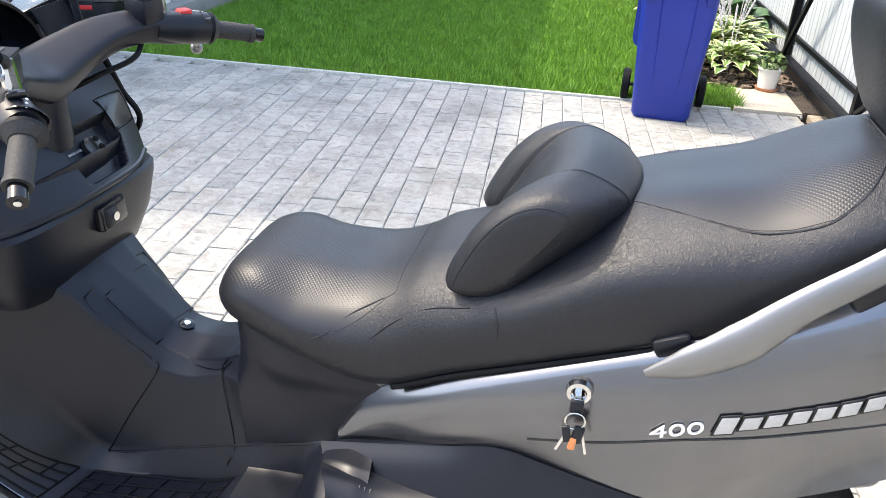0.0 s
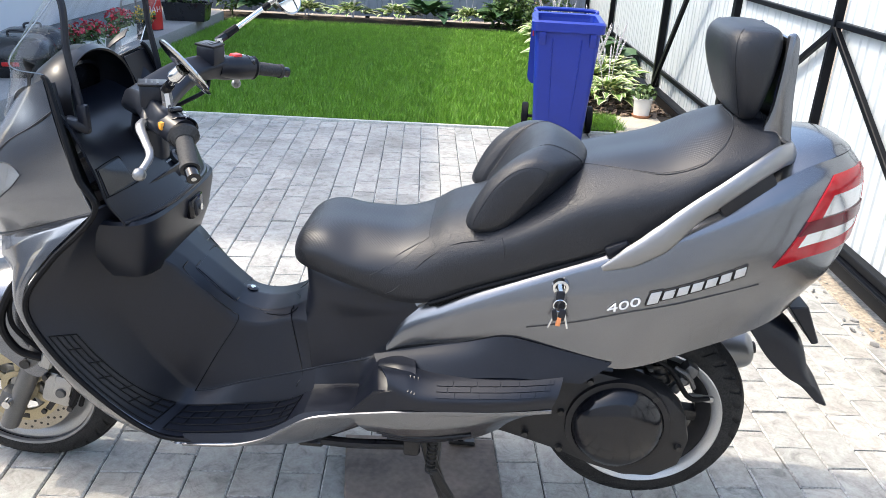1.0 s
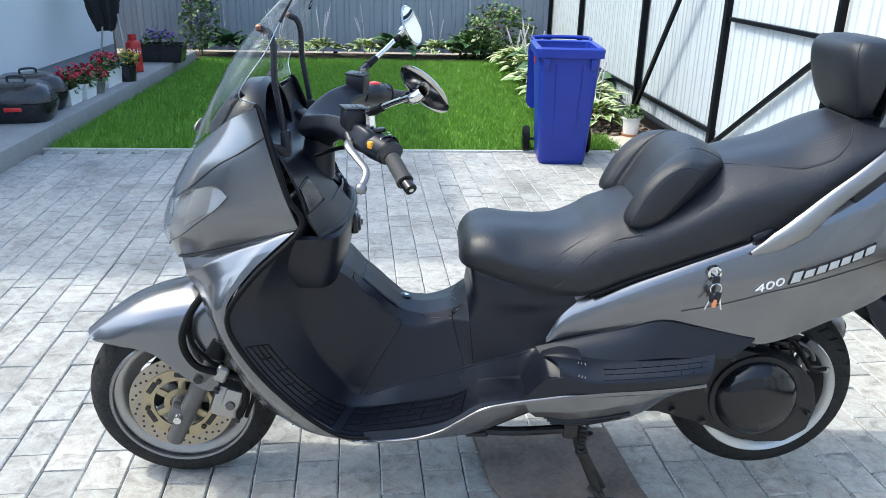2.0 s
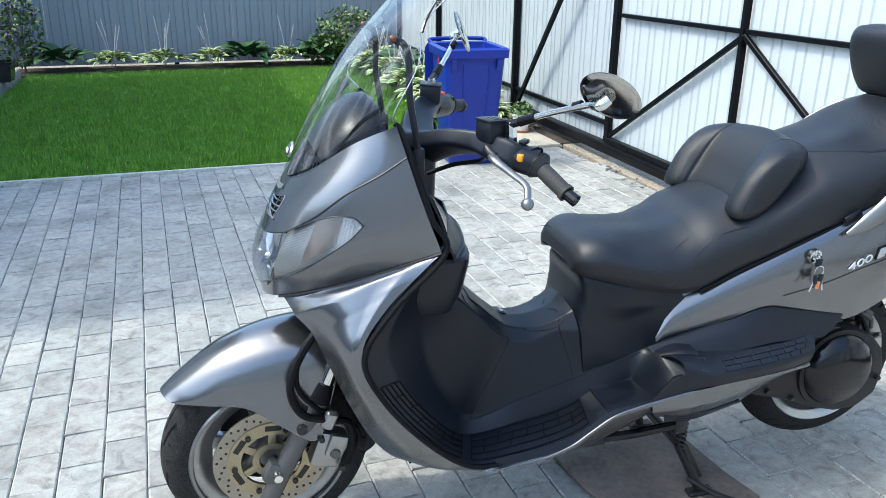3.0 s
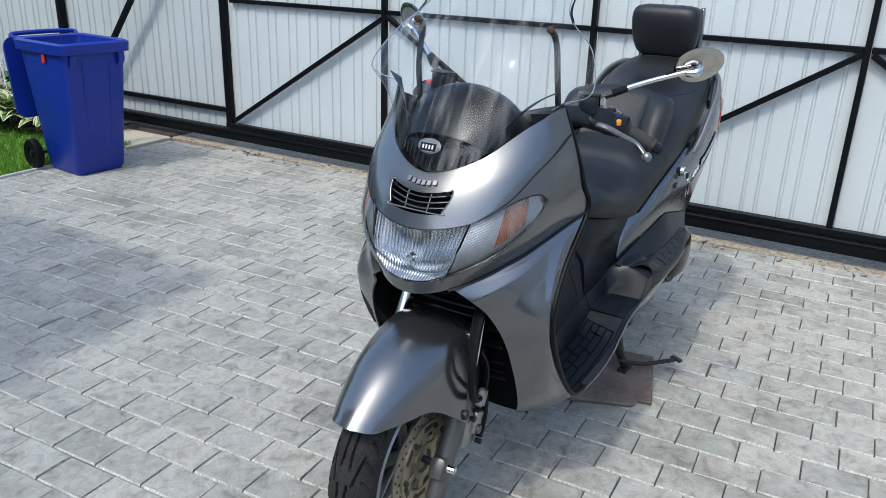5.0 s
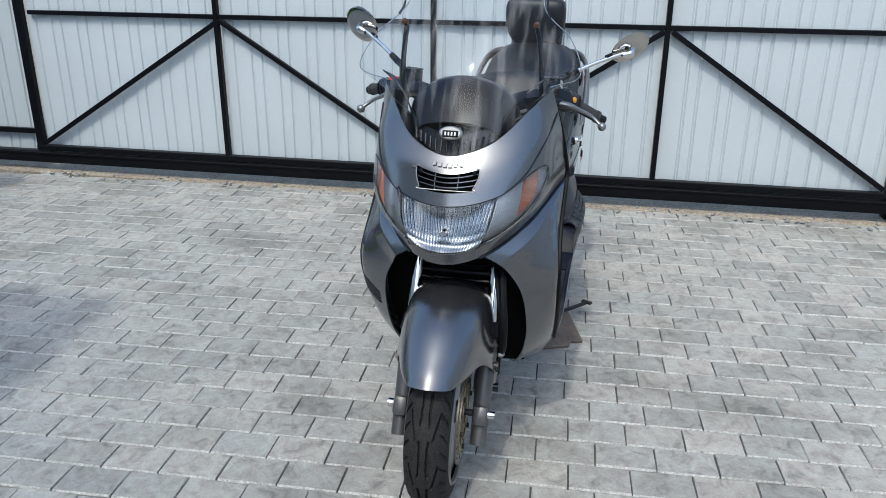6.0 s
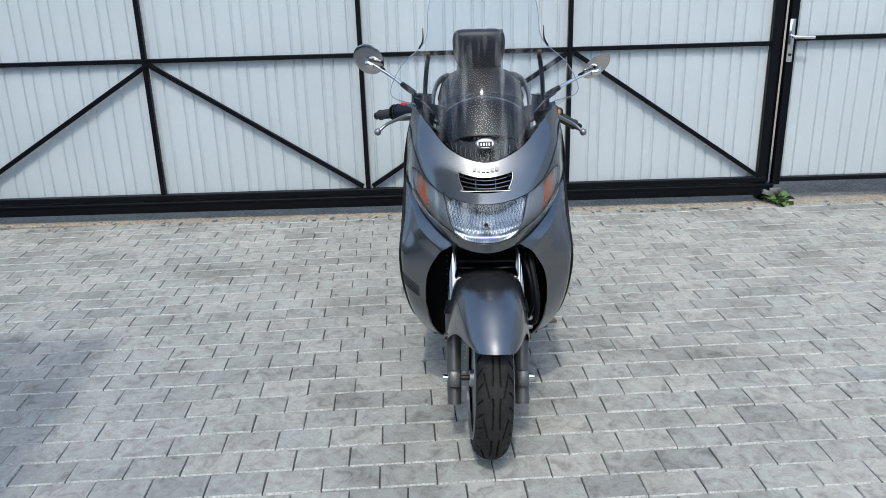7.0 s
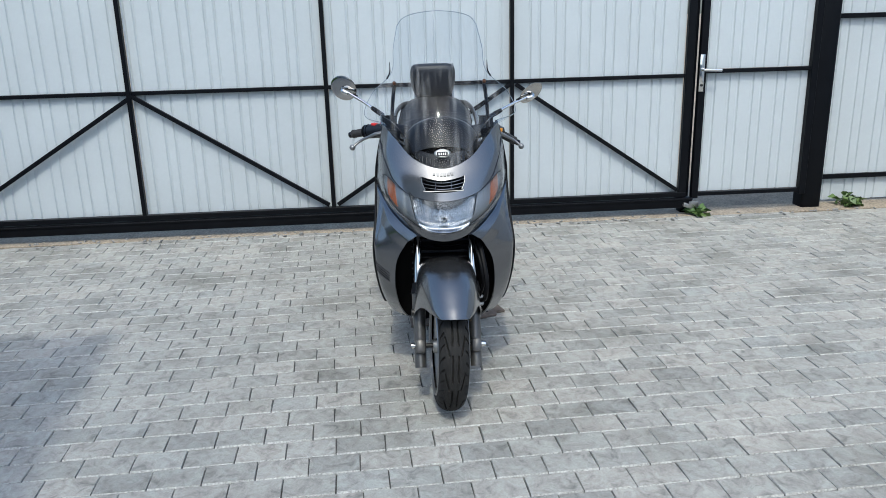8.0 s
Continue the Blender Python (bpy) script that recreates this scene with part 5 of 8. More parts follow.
# turn signals
for sgn in (-1, 1):
    def facets(s0, s1, f0, f1, off):
        """A reflector pressed into small pyramids."""
        nu, nv = max(8, int(190 * (s1 - s0))), max(8, int(110 * (f1 - f0)))
        out = lamp_grid(s0, s1, f0, f1, nu, nv, sgn)
        ii, jj = np.arange(nu)[None, :], np.arange(nv)[:, None]
        bump = 0.0004 * (np.abs((ii % 6) - 3) / 3 + np.abs((jj % 6) - 3) / 3)
        out[:, :, 0] += off + bump
        out[:, :, 1] -= sgn * (off + bump) * 0.8
        return grid_mesh(out)
    ts = sp("turn_signal", shell(lamp_grid(0, 1, 0, 1, 34, 16, sgn), 0.0025, CC, 0.003), lamp_glass, "clear turn signal lens over an orange reflector")
    sp("reflector", facets(0.015, 0.43, 0.01, 0.99, 0.008), signal_chrome, "clear faceted reflector", ts, 10)
    sp("reflector", facets(0.74, 0.985, 0.02, 0.98, 0.008), signal_chrome, "", ts, 10)
    sp("reflector", facets(0.42, 0.75, 0.80, 0.99, 0.008), signal_chrome, "", ts, 10)
    g = lamp_grid(0.42, 0.75, 0.01, 0.81, 16, 6, sgn)
    g[:, :, 0] += 0.008
    g[:, :, 1] -= sgn * 0.006
    treads, risers = [], []
    for j in range(15):
        a, c = g[:, j], g[:, j + 1]
        b = np.stack([a[:, 0], c[:, 1], c[:, 2]], 1)
        treads.append(grid_mesh(np.stack([a, b], 1)))
        risers.append(grid_mesh(np.stack([b, c], 1)))
    sp("amber_insert", join(*treads), orange_lens, "orange stepped reflector", ts, 10)
    sp("reflector", join(*risers), signal_chrome, "", ts, 10)
    edge = [cs.at(sgn * u, lamp_top(u)) for u in np.linspace(HALF, TIP, 14)] + [cs.at(sgn * u, lamp_low(u)) for u in np.linspace(TIP, divide(1), 14)]
    sp("gasket", tube(edge, 0.0012, 80, 6), black_plastic, "", ts)

# leg shield outside
LEG = [
    [(-0.746, 0.099, 0.682), (-0.620, 0.196, 0.735), (-0.433, 0.263, 0.813)],
    [(-0.700, 0.150, 0.630), (-0.632, 0.236, 0.665), (-0.545, 0.266, 0.705)],
    [(-0.665, 0.188, 0.555), (-0.632, 0.262, 0.590), (-0.602, 0.276, 0.610)],
    [(-0.622, 0.200, 0.450), (-0.588, 0.264, 0.480), (-0.560, 0.276, 0.500)],
    [(-0.570, 0.192, 0.345), (-0.520, 0.250, 0.365), (-0.470, 0.268, 0.380)],
    [(-0.505, 0.160, 0.262), (-0.440, 0.222, 0.270), (-0.370, 0.255, 0.290)],
    [(-0.440, 0.120, 0.235), (-0.370, 0.200, 0.235), (-0.290, 0.250, 0.262)],
]
ls = Surf(LEG)


def leg_grid():
    """The outer leg shield, with a ridge running down from the belt's rear tip and a rolled rear edge."""
    g = ls.patch(0, 2, 0, 6, 48, 110)
    n = normals(g, (-0.2, 0, 0.5))
    uu, vv = np.linspace(0, 2, 48)[None, :], np.linspace(0, 6, 110)[:, None]
    ridge = np.clip(1 - np.abs(vv - 0.66 * (1 - uu / 2.0)) / 0.55, 0, 1) * np.clip(1.15 - uu / 2.0, 0, 1) * 0.011
    ridge *= np.clip(vv / 0.15, 0, 1)
    roll = np.clip(1 - np.abs(uu - 1.72) / 0.30, 0, 1) * np.clip(vv / 0.5, 0, 1) * np.clip((2.6 - vv) / 1.4, 0, 1) * 0.006
    return g + n * (ridge + roll)[:, :, None]


both("leg_shield", lambda: shell(leg_grid(), 0.005, (-0.2, 0, 0.5)), silver, "silver-grey outer leg shield")
both("belt_seam", lambda: tube([cs.at(u, 4.0) + np.array([0, 0.001, -0.002]) for u in np.linspace(0.9, 3, 12)], 0.003, 30, 6), black_plastic)
sp("shield_vent", join(*[tube([ls.at(u, v) + np.array([-0.001, 0.001, 0]) for u, v in ((0.30, 2.72 + 0.11 * k), (0.8, 2.62 + 0.11 * k), (1.35, 2.54 + 0.11 * k))], 0.0024, 8, 6) for k in range(4)]), black_plastic, "narrow vent slots")

# cavity behind the wheel: radiator and inner panels
# shroud takes the recess black, which deepens the shade of the cavity
sp("radiator_shroud", shell(Surf([[(-0.60, 0.0, 0.67), (-0.60, 0.10, 0.67), (-0.56, 0.205, 0.62)], [(-0.56, 0.0, 0.50), (-0.56, 0.11, 0.50), (-0.55, 0.215, 0.48)], [(-0.49, 0.0, 0.26), (-0.49, 0.11, 0.26), (-0.48, 0.18, 0.26)]], mirrored=True).patch(-2, 2, 0, 2, 25, 20), 0.004, (-0.9, 0, 0.5)), black_hole, "black inner panel behind the wheel")
for k in range(11):
    z = 0.62 - 0.026 * k
    sp("radiator_fin", tube([(-0.600 + 0.11 * k / 14, -0.13, z), (-0.612 + 0.11 * k / 14, 0, z), (-0.600 + 0.11 * k / 14, 0.13, z)], 0.0045, 12, 6), black_gloss if k % 2 else black_plastic)
sp("lamp_underside", shell(Surf([[(-0.786, 0.0, 0.664), (-0.745, 0.098, 0.684), (-0.66, 0.16, 0.70)], [(-0.60, 0.0, 0.685), (-0.60, 0.10, 0.69), (-0.58, 0.19, 0.70)]], mirrored=True).patch(-2, 2, 0, 1, 21, 4), 0.004, (-0.7, 0, 1.0)), black_plastic)

# inner leg shield, tunnel and floor: columns run from the middle ridge over the tunnel's side and its foot to the floor's outer edge
INNER = [
    [(-0.360, 0.0, 0.840), (-0.370, 0.080, 0.835), (-0.380, 0.130, 0.830), (-0.405, 0.200, 0.825), (-0.420, 0.238, 0.820), (-0.433, 0.262, 0.815)],
    [(-0.385, 0.0, 0.700), (-0.390, 0.080, 0.700), (-0.405, 0.130, 0.700), (-0.455, 0.190, 0.700), (-0.505, 0.248, 0.705), (-0.535, 0.266, 0.710)],
    [(-0.335, 0.0, 0.640), (-0.335, 0.060, 0.636), (-0.345, 0.104, 0.634), (-0.455, 0.170, 0.585), (-0.545, 0.245, 0.600), (-0.598, 0.274, 0.605)],
    [(-0.285, 0.0, 0.598), (-0.285, 0.062, 0.592), (-0.298, 0.096, 0.582), (-0.425, 0.150, 0.470), (-0.500, 0.235, 0.488), (-0.555, 0.272, 0.495)],
    [(-0.240, 0.0, 0.560), (-0.240, 0.062, 0.550), (-0.252, 0.086, 0.528), (-0.372, 0.130, 0.375), (-0.415, 0.205, 0.372), (-0.465, 0.264, 0.375)],
    [(-0.205, 0.0, 0.536), (-0.205, 0.060, 0.526), (-0.215, 0.082, 0.498), (-0.316, 0.116, 0.313), (-0.335, 0.150, 0.296), (-0.365, 0.252, 0.290)],
    [(-0.150, 0.0, 0.528), (-0.150, 0.064, 0.518), (-0.155, 0.084, 0.494), (-0.200, 0.118, 0.350), (-0.212, 0.140, 0.303), (-0.260, 0.252, 0.284)],
    [(-0.085, 0.0, 0.545), (-0.090, 0.070, 0.535), (-0.093, 0.088, 0.515), (-0.068, 0.123, 0.393), (-0.088, 0.144, 0.328), (-0.115, 0.254, 0.314)],
    [(-0.045, 0.0, 0.585), (-0.045, 0.080, 0.562), (-0.040, 0.110, 0.520), (0.000, 0.132, 0.421), (-0.003, 0.147, 0.377), (-0.015, 0.256, 0.373)],
]
ins = Creased(INNER, mirrored=True)
sp("inner_leg_shield", shell(ins.patch(-5, 5, 0, 8, 121, 90), 0.004, (-0.9, 0, 0.3)), black_plastic, "matt black inner leg shield and tunnel", None, 55)
UPV = np.array([0.001, 0, 0.002])
for sgn in (-1, 1):
    for v0, v1, nv in ((2.75, 4.85, 8), (5.1, 7.45, 9)):
        us = np.linspace(4.05, 4.88, 5)
        bits = []
        for k, v in enumerate(np.linspace(v0, v1, nv)):
            seg = us if k in (0, nv - 1) else us[k % 2:k % 2 + 3]
            bits.append(tube([ins.at(sgn * u, v) + UPV for u in np.linspace(seg[0], seg[-1], 4)], 0.0016, 8, 5))
        for u in us:
            bits.append(tube([ins.at(sgn * u, v) + UPV for v in np.linspace(v0, v1, 10)], 0.0018, 24, 5))
        sp("foot_mat", join(*bits), black_rubber, "ribbed black rubber foot mat")
both("tunnel_seam", lambda: tube([ins.at(u, v) for u, v in ((1.75, 4.6), (2.01, 5.03), (2.5, 4.98), (3.05, 4.98))], 0.0013, 30, 5), black_gloss)
both("tunnel_seam", lambda: tube([ins.at(u, 7.15) for u in (1.0, 2.0, 3.0, 3.5, 4.0, 4.6)], 0.0014, 40, 5), black_gloss)
both("side_crease", lambda: tube([ins.at(3, v) for v in (5, 5.5, 6, 6.5, 7, 7.5, 8)] + [np.array([0.07, 0.144, 0.447]), np.array([0.146, 0.152, 0.474])], 0.0022, 60, 6), black_plastic)
RAMP = [
    [(-0.020, 0.128, 0.414), (-0.020, 0.147, 0.3745), (-0.020, 0.257, 0.372)],
    [(0.040, 0.136, 0.438), (0.040, 0.152, 0.385), (0.045, 0.262, 0.386)],
    [(0.078, 0.142, 0.452), (0.080, 0.156, 0.391), (0.084, 0.266, 0.392)],
    [(0.092, 0.144, 0.458), (0.094, 0.164, 0.402), (0.098, 0.266, 0.400)],
    [(0.124, 0.148, 0.470), (0.128, 0.192, 0.462), (0.136, 0.266, 0.438)],
    [(0.138, 0.154, 0.476), (0.144, 0.198, 0.478), (0.154, 0.266, 0.450)],
    [(0.175, 0.170, 0.490), (0.182, 0.210, 0.488), (0.195, 0.268, 0.460)],
    [(0.215, 0.184, 0.494), (0.220, 0.216, 0.486), (0.225, 0.268, 0.456)],
]
both("footboard_ramp", lambda: shell(Creased(RAMP).patch(0, 2, 0, 7, 20, 60), 0.004, (0, 0, 0.2), 0.001), black_plastic, "black ramp up to the passenger footboard", None, 45)
both("edge_trim", lambda: tube([(-0.517, 0.219, 1.072), (-0.505, 0.224, 1.055), (-0.478, 0.246, 0.97), (-0.452, 0.262, 0.885), (-0.425, 0.268, 0.815), (-0.535, 0.270, 0.70), (-0.598, 0.278, 0.600), (-0.556, 0.277, 0.49), (-0.465, 0.268, 0.372), (-0.365, 0.256, 0.285), (-0.28, 0.254, 0.272)], [0.005, 0.006, 0.0065, 0.0065, 0.006, 0.0065, 0.0065, 0.0065, 0.006, 0.006, 0.005], 80, 8), black_rubber, "black rubber edge trim")
# sill: silver edge below the floor, then a belly pan
SILL = [(-0.30, 0.257, 0.262), (-0.19, 0.262, 0.274), (-0.115, 0.264, 0.298), (-0.065, 0.265, 0.330), (-0.01, 0.266, 0.364), (0.05, 0.267, 0.380), (0.12, 0.268, 0.392), (0.25, 0.272, 0.412), (0.40, 0.272, 0.425), (0.515, 0.262, 0.435)]
both("sill_trim", lambda: tube(SILL, [0.0022, 0.0026, 0.003, 0.003, 0.0032, 0.0036, 0.004, 0.0045, 0.0045, 0.004], 70, 8, 1.5), silver, "silver sill strip")
both("belly_panel", lambda: shell(Surf([[(-0.44, 0.13, 0.235), (-0.34, 0.235, 0.252), (-0.30, 0.255, 0.262)], [(-0.25, 0.12, 0.225), (-0.22, 0.225, 0.245), (-0.20, 0.257, 0.272)], [(-0.08, 0.12, 0.230), (-0.08, 0.218, 0.255), (-0.08, 0.261, 0.320)], [(0.0, 0.12, 0.240), (0.0, 0.215, 0.275), (0.0, 0.263, 0.366)], [(0.12, 0.12, 0.30), (0.12, 0.22, 0.335), (0.12, 0.262, 0.388)]]).patch(0, 2, 0, 4, 14, 32), 0.004, (-0.1, 0, 0.6)), silver, "silver-grey belly panel")
SKIRT = [[(-0.30, 0.25, 0.287), (-0.29, 0.260, 0.268)], [(-0.12, 0.253, 0.314), (-0.12, 0.263, 0.298)], [(-0.02, 0.256, 0.374), (-0.02, 0.265, 0.360)], [(0.045, 0.261, 0.388), (0.045, 0.266, 0.380)], [(0.078, 0.265, 0.394), (0.078, 0.267, 0.385)], [(0.090, 0.265, 0.402), (0.090, 0.267, 0.388)], [(0.128, 0.265, 0.442), (0.128, 0.268, 0.392)], [(0.146, 0.265, 0.453), (0.146, 0.268, 0.396)], [(0.225, 0.267, 0.459), (0.225, 0.271, 0.410)]]
both("floor_skirt", lambda: shell(Creased(SKIRT).patch(0, 1, 0, 8, 5, 60), 0.004, (0, 0, 0.3)), black_plastic)

# central body below the seat
BODY = [
    [(-0.052, 0.0, 0.575), (-0.050, 0.072, 0.570), (-0.046, 0.102, 0.548), (-0.040, 0.120, 0.510), (-0.03, 0.127, 0.410), (-0.03, 0.128, 0.36)],
    [(-0.046, 0.0, 0.630), (-0.042, 0.085, 0.622), (-0.034, 0.112, 0.575), (-0.020, 0.124, 0.522), (-0.01, 0.130, 0.420), (-0.01, 0.130, 0.365)],
    [(-0.040, 0.0, 0.672), (-0.034, 0.100, 0.665), (-0.012, 0.126, 0.605), (0.01, 0.130, 0.535), (0.025, 0.135, 0.434), (0.03, 0.136, 0.375)],
    [(0.06, 0.0, 0.672), (0.06, 0.130, 0.655), (0.06, 0.148, 0.600), (0.065, 0.138, 0.545), (0.07, 0.141, 0.450), (0.07, 0.146, 0.395)],
    [(0.16, 0.0, 0.682), (0.16, 0.125, 0.652), (0.16, 0.146, 0.60), (0.16, 0.146, 0.560), (0.16, 0.150, 0.485), (0.16, 0.195, 0.440)],
    [(0.30, 0.0, 0.72), (0.30, 0.12, 0.68), (0.30, 0.150, 0.62), (0.30, 0.158, 0.58), (0.30, 0.168, 0.535), (0.30, 0.205, 0.490)],
    [(0.44, 0.0, 0.76), (0.44, 0.13, 0.72), (0.44, 0.17, 0.66), (0.44, 0.185, 0.61), (0.44, 0.195, 0.575), (0.44, 0.212, 0.52)],
    [(0.60, 0.0, 0.80), (0.60, 0.14, 0.76), (0.60, 0.18, 0.69), (0.60, 0.19, 0.62), (0.60, 0.195, 0.55), (0.60, 0.205, 0.505)],
]
bs = Surf(BODY, mirrored=True)
sp("under_seat_body", grid_mesh(bs.patch(-5, 5, 0, 7, 81, 56), caps=True), black_plastic, "matt black body below the seat")

# glove box and tunnel details
GLOVE = []
for z, x1, w, x0 in ((0.618, -0.385, 0.13, -0.45), (0.634, -0.366, 0.175, -0.50), (0.69, -0.346, 0.205, -0.52), (0.755, -0.335, 0.220, -0.52), (0.772, -0.336, 0.222, -0.51), (0.779, -0.342, 0.216, -0.50)):
    ring = []
    for a in np.linspace(0, 2 * math.pi, 41)[:-1]:
        ring.append(((x0 + x1) / 2 + (x1 - x0) / 2 * sg(math.cos(a), 0.5), w * sg(math.sin(a), 0.55), z))
    GLOVE.append(ring)
sp("glove_box", grid_mesh(GLOVE, close_u=True, caps=True), black_plastic, "rounded black glove box")
gl = sp("glove_latch", rbox((-0.336, 0.018, 0.738), (0.02, 0.078, 0.046), 0.006, 2, (0, -4, 3)), black_gloss, "black latch recess")
sp("latch_lever", rbox((-0.327, 0.006, 0.738), (0.014, 0.034, 0.036), 0.004, 2, (0, -4, 3)), black_plastic, "", gl)
sp("latch_lock", lathe([(0, 0), (0.007, 0), (0.008, 0.006), (0, 0.006)], (-0.320, 0.006, 0.740), "x", 14), chrome, "small chrome lock", gl)
lid_g = ins.patch(-1.05, 1.05, 2.5, 4.45, 24, 20)
fl = sp("fuel_lid", shell(lid_g, 0.003, (-0.9, 0, 0.3), 0.0018), black_plastic, "flush black fuel lid")
for ring in (((-0.8, 2.42), (0.8, 2.42), (1.14, 2.6), (1.08, 4.2), (0.85, 4.55), (-0.85, 4.55), (-1.08, 4.2), (-1.14, 2.6), (-0.8, 2.42)), ((-1.75, 4.6), (-1.83, 3.55), (-1.78, 2.36), (-1.2, 2.12), (1.2, 2.12), (1.78, 2.36), (1.83, 3.55), (1.75, 4.6))):
    sp("lid_seam", tube([ins.at(u, v) for u, v in ring], 0.0013, 130, 5), black_gloss, "", fl)
lk = ins.at(0.15, 5.0) + np.array([0, 0, 0.0005])
tl = sp("tunnel_lock", moved(lathe([(0, 0.0), (0.014, 0.0), (0.015, 0.003), (0.010, 0.005), (0, 0.005)], (0, 0, 0), "z", 24), Matrix.Translation(lk) @ Matrix.Rotation(radians(15), 4, "Y")), black_gloss, "round lock on the tunnel")
sp("lock_face", moved(lathe([(0, 0.005), (0.0065, 0.005), (0.006, 0.0062), (0, 0.0062)], (0, 0, 0), "z", 16), Matrix.Translation(lk) @ Matrix.Rotation(radians(15), 4, "Y")), chrome, "chrome lock face", tl)
both("tunnel_panel_seam", lambda: tube([ins.at(u, v) for u, v in ((0.2, 6.95), (0.55, 7.25), (1.2, 7.38), (1.7, 6.9), (1.3, 6.1), (1.0, 5.7))], 0.0012, 40, 5), black_gloss)

# dashboard
DASH = [
    [(-0.60, 0.0, 0.985), (-0.585, 0.11, 0.99), (-0.525, 0.205, 1.03)],
    [(-0.50, 0.0, 0.955), (-0.50, 0.12, 0.955), (-0.470, 0.222, 0.965)],
    [(-0.425, 0.0, 0.895), (-0.425, 0.13, 0.895), (-0.432, 0.233, 0.890)],
    [(-0.375, 0.0, 0.840), (-0.385, 0.13, 0.838), (-0.412, 0.236, 0.828)],
    [(-0.332, 0.0, 0.788), (-0.348, 0.13, 0.782), (-0.388, 0.222, 0.778)],
]
ds = Surf(DASH, mirrored=True)
dg = ds.patch(-2, 2, 0, 4, 101, 100)
uu, vv = np.linspace(-2, 2, 101)[None, :], np.linspace(0, 4, 100)[:, None]


def step(a):
    a = np.clip(a, 0, 1)
    return a * a * (3 - 2 * a)


# the lock sits in a pressed hollow beside the middle
well = step((uu + 0.08) / 0.12) * step((1.22 - 0.42 * np.clip(vv - 3.0, 0, 1) - uu) / 0.12) * step((vv - 2.30) / 0.14) * step((3.80 - vv) / 0.14)
dg = dg - well[:, :, None] * np.array([0.015, 0, 0.017])
dash = sp("dashboard", shell(dg, 0.005, (-0.5, 0, 0.7)), black_plastic, "black dashboard panel with a lock hollow")
sp("dash_edge", tube([ds.at(u, 4) + np.array([-0.003, 0, 0.001]) for u in np.linspace(-2, 2, 24)], 0.006, 60, 8), black_plastic)
HOOD = []
for x, w, h, z0 in ((-0.665, 0.10, 0.035, 0.965), (-0.62, 0.132, 0.085, 0.975), (-0.575, 0.145, 0.120, 0.975), (-0.540, 0.147, 0.130, 0.968), (-0.525, 0.146, 0.127, 0.962)):
    HOOD.append([(x + 0.02 * (1 - math.sin(a)), -w * math.cos(a), z0 + h * sg(math.sin(a), 0.75)) for a in np.linspace(0, math.pi, 31)])
sp("instrument_hood", shell(np.array(HOOD), 0.005, (-0.5, 0, 0.9)), hood_black, "rounded black instrument hood", dash)
sp("instrument_face", moved(lathe([(0, 0), (0.125, 0), (0.13, 0.012), (0.12, 0.016)], (0, 0, 0), "x", 36), Matrix.Translation((-0.600, 0, 0.990)) @ Matrix.Rotation(radians(20), 4, "Y") @ Matrix.Diagonal((1, 1, 0.62, 1))), black_gloss, "dark instrument glass", dash)
both("side_pocket_lid", lambda: shell(ds.patch(1.14, 1.90, 2.02, 2.82, 12, 10), 0.003, (-0.5, 0, 0.7), 0.0022), black_gloss, "flush glossy pocket lid", dash)
both("lid_seam", lambda: tube([ds.at(u, v) for u, v in ((1.10, 2.02), (1.16, 1.96), (1.86, 1.96), (1.94, 2.04), (1.96, 2.76), (1.90, 2.86), (1.16, 2.90), (1.10, 2.82), (1.10, 2.02))], 0.0014, 60, 5), black_hole, "", dash)
both("mirror_blank", lambda: rbox((-0.478, 0.188, 0.972), (0.05, 0.04, 0.022), 0.008, 2, (0, 25, -25)), black_plastic, "", dash)
both("cowl_inner_panel", lambda: shell(np.array([[cs.at(3, v) + np.array([0.002, -0.003, 0]), cs.at(3, v) + np.array([-0.012, -0.030, -0.006]), cs.at(3, v) + np.array([-0.020, -0.075, -0.012])] for v in np.linspace(0.1, 4.0, 16)]), 0.003, (-0.9, 0, 0.9)), black_plastic, "", dash)
dash_lean = Matrix.Rotation(radians(48), 4, "Y")
wl = ds.at(0.56, 2.92) - np.array([0.013, 0, 0.014])
ig = sp("ignition_lock", moved(join(lathe([(0, 0), (0.021, 0), (0.021, 0.010), (0.016, 0.014), (0, 0.014)], (0, 0, 0), "z", 20), rbox((0, 0, 0.015), (0.030, 0.012, 0.012), 0.003, 2)), Matrix.Translation(wl) @ dash_lean), fork_grey, "grey ignition lock", dash)
sp("lock_shutter", moved(join(*[lathe([(0, 0.0145), (0.0055, 0.0145), (0.0055, 0.0225), (0, 0.0225)], (x, 0, 0), "z", 12) for x in (-0.008, 0.008)]), Matrix.Translation(wl) @ dash_lean), black_hole, "", ig)
wt = ds.at(0.24, 2.82) - np.array([0.013, 0, 0.0138])
sp("lock_lettering", moved(text_mesh("BRAKE LOCK", 0.0062, 0.0004), Matrix.Translation(wt) @ dash_lean @ Matrix.Rotation(radians(90), 4, "Z")), lettering_white, "small white words", dash)

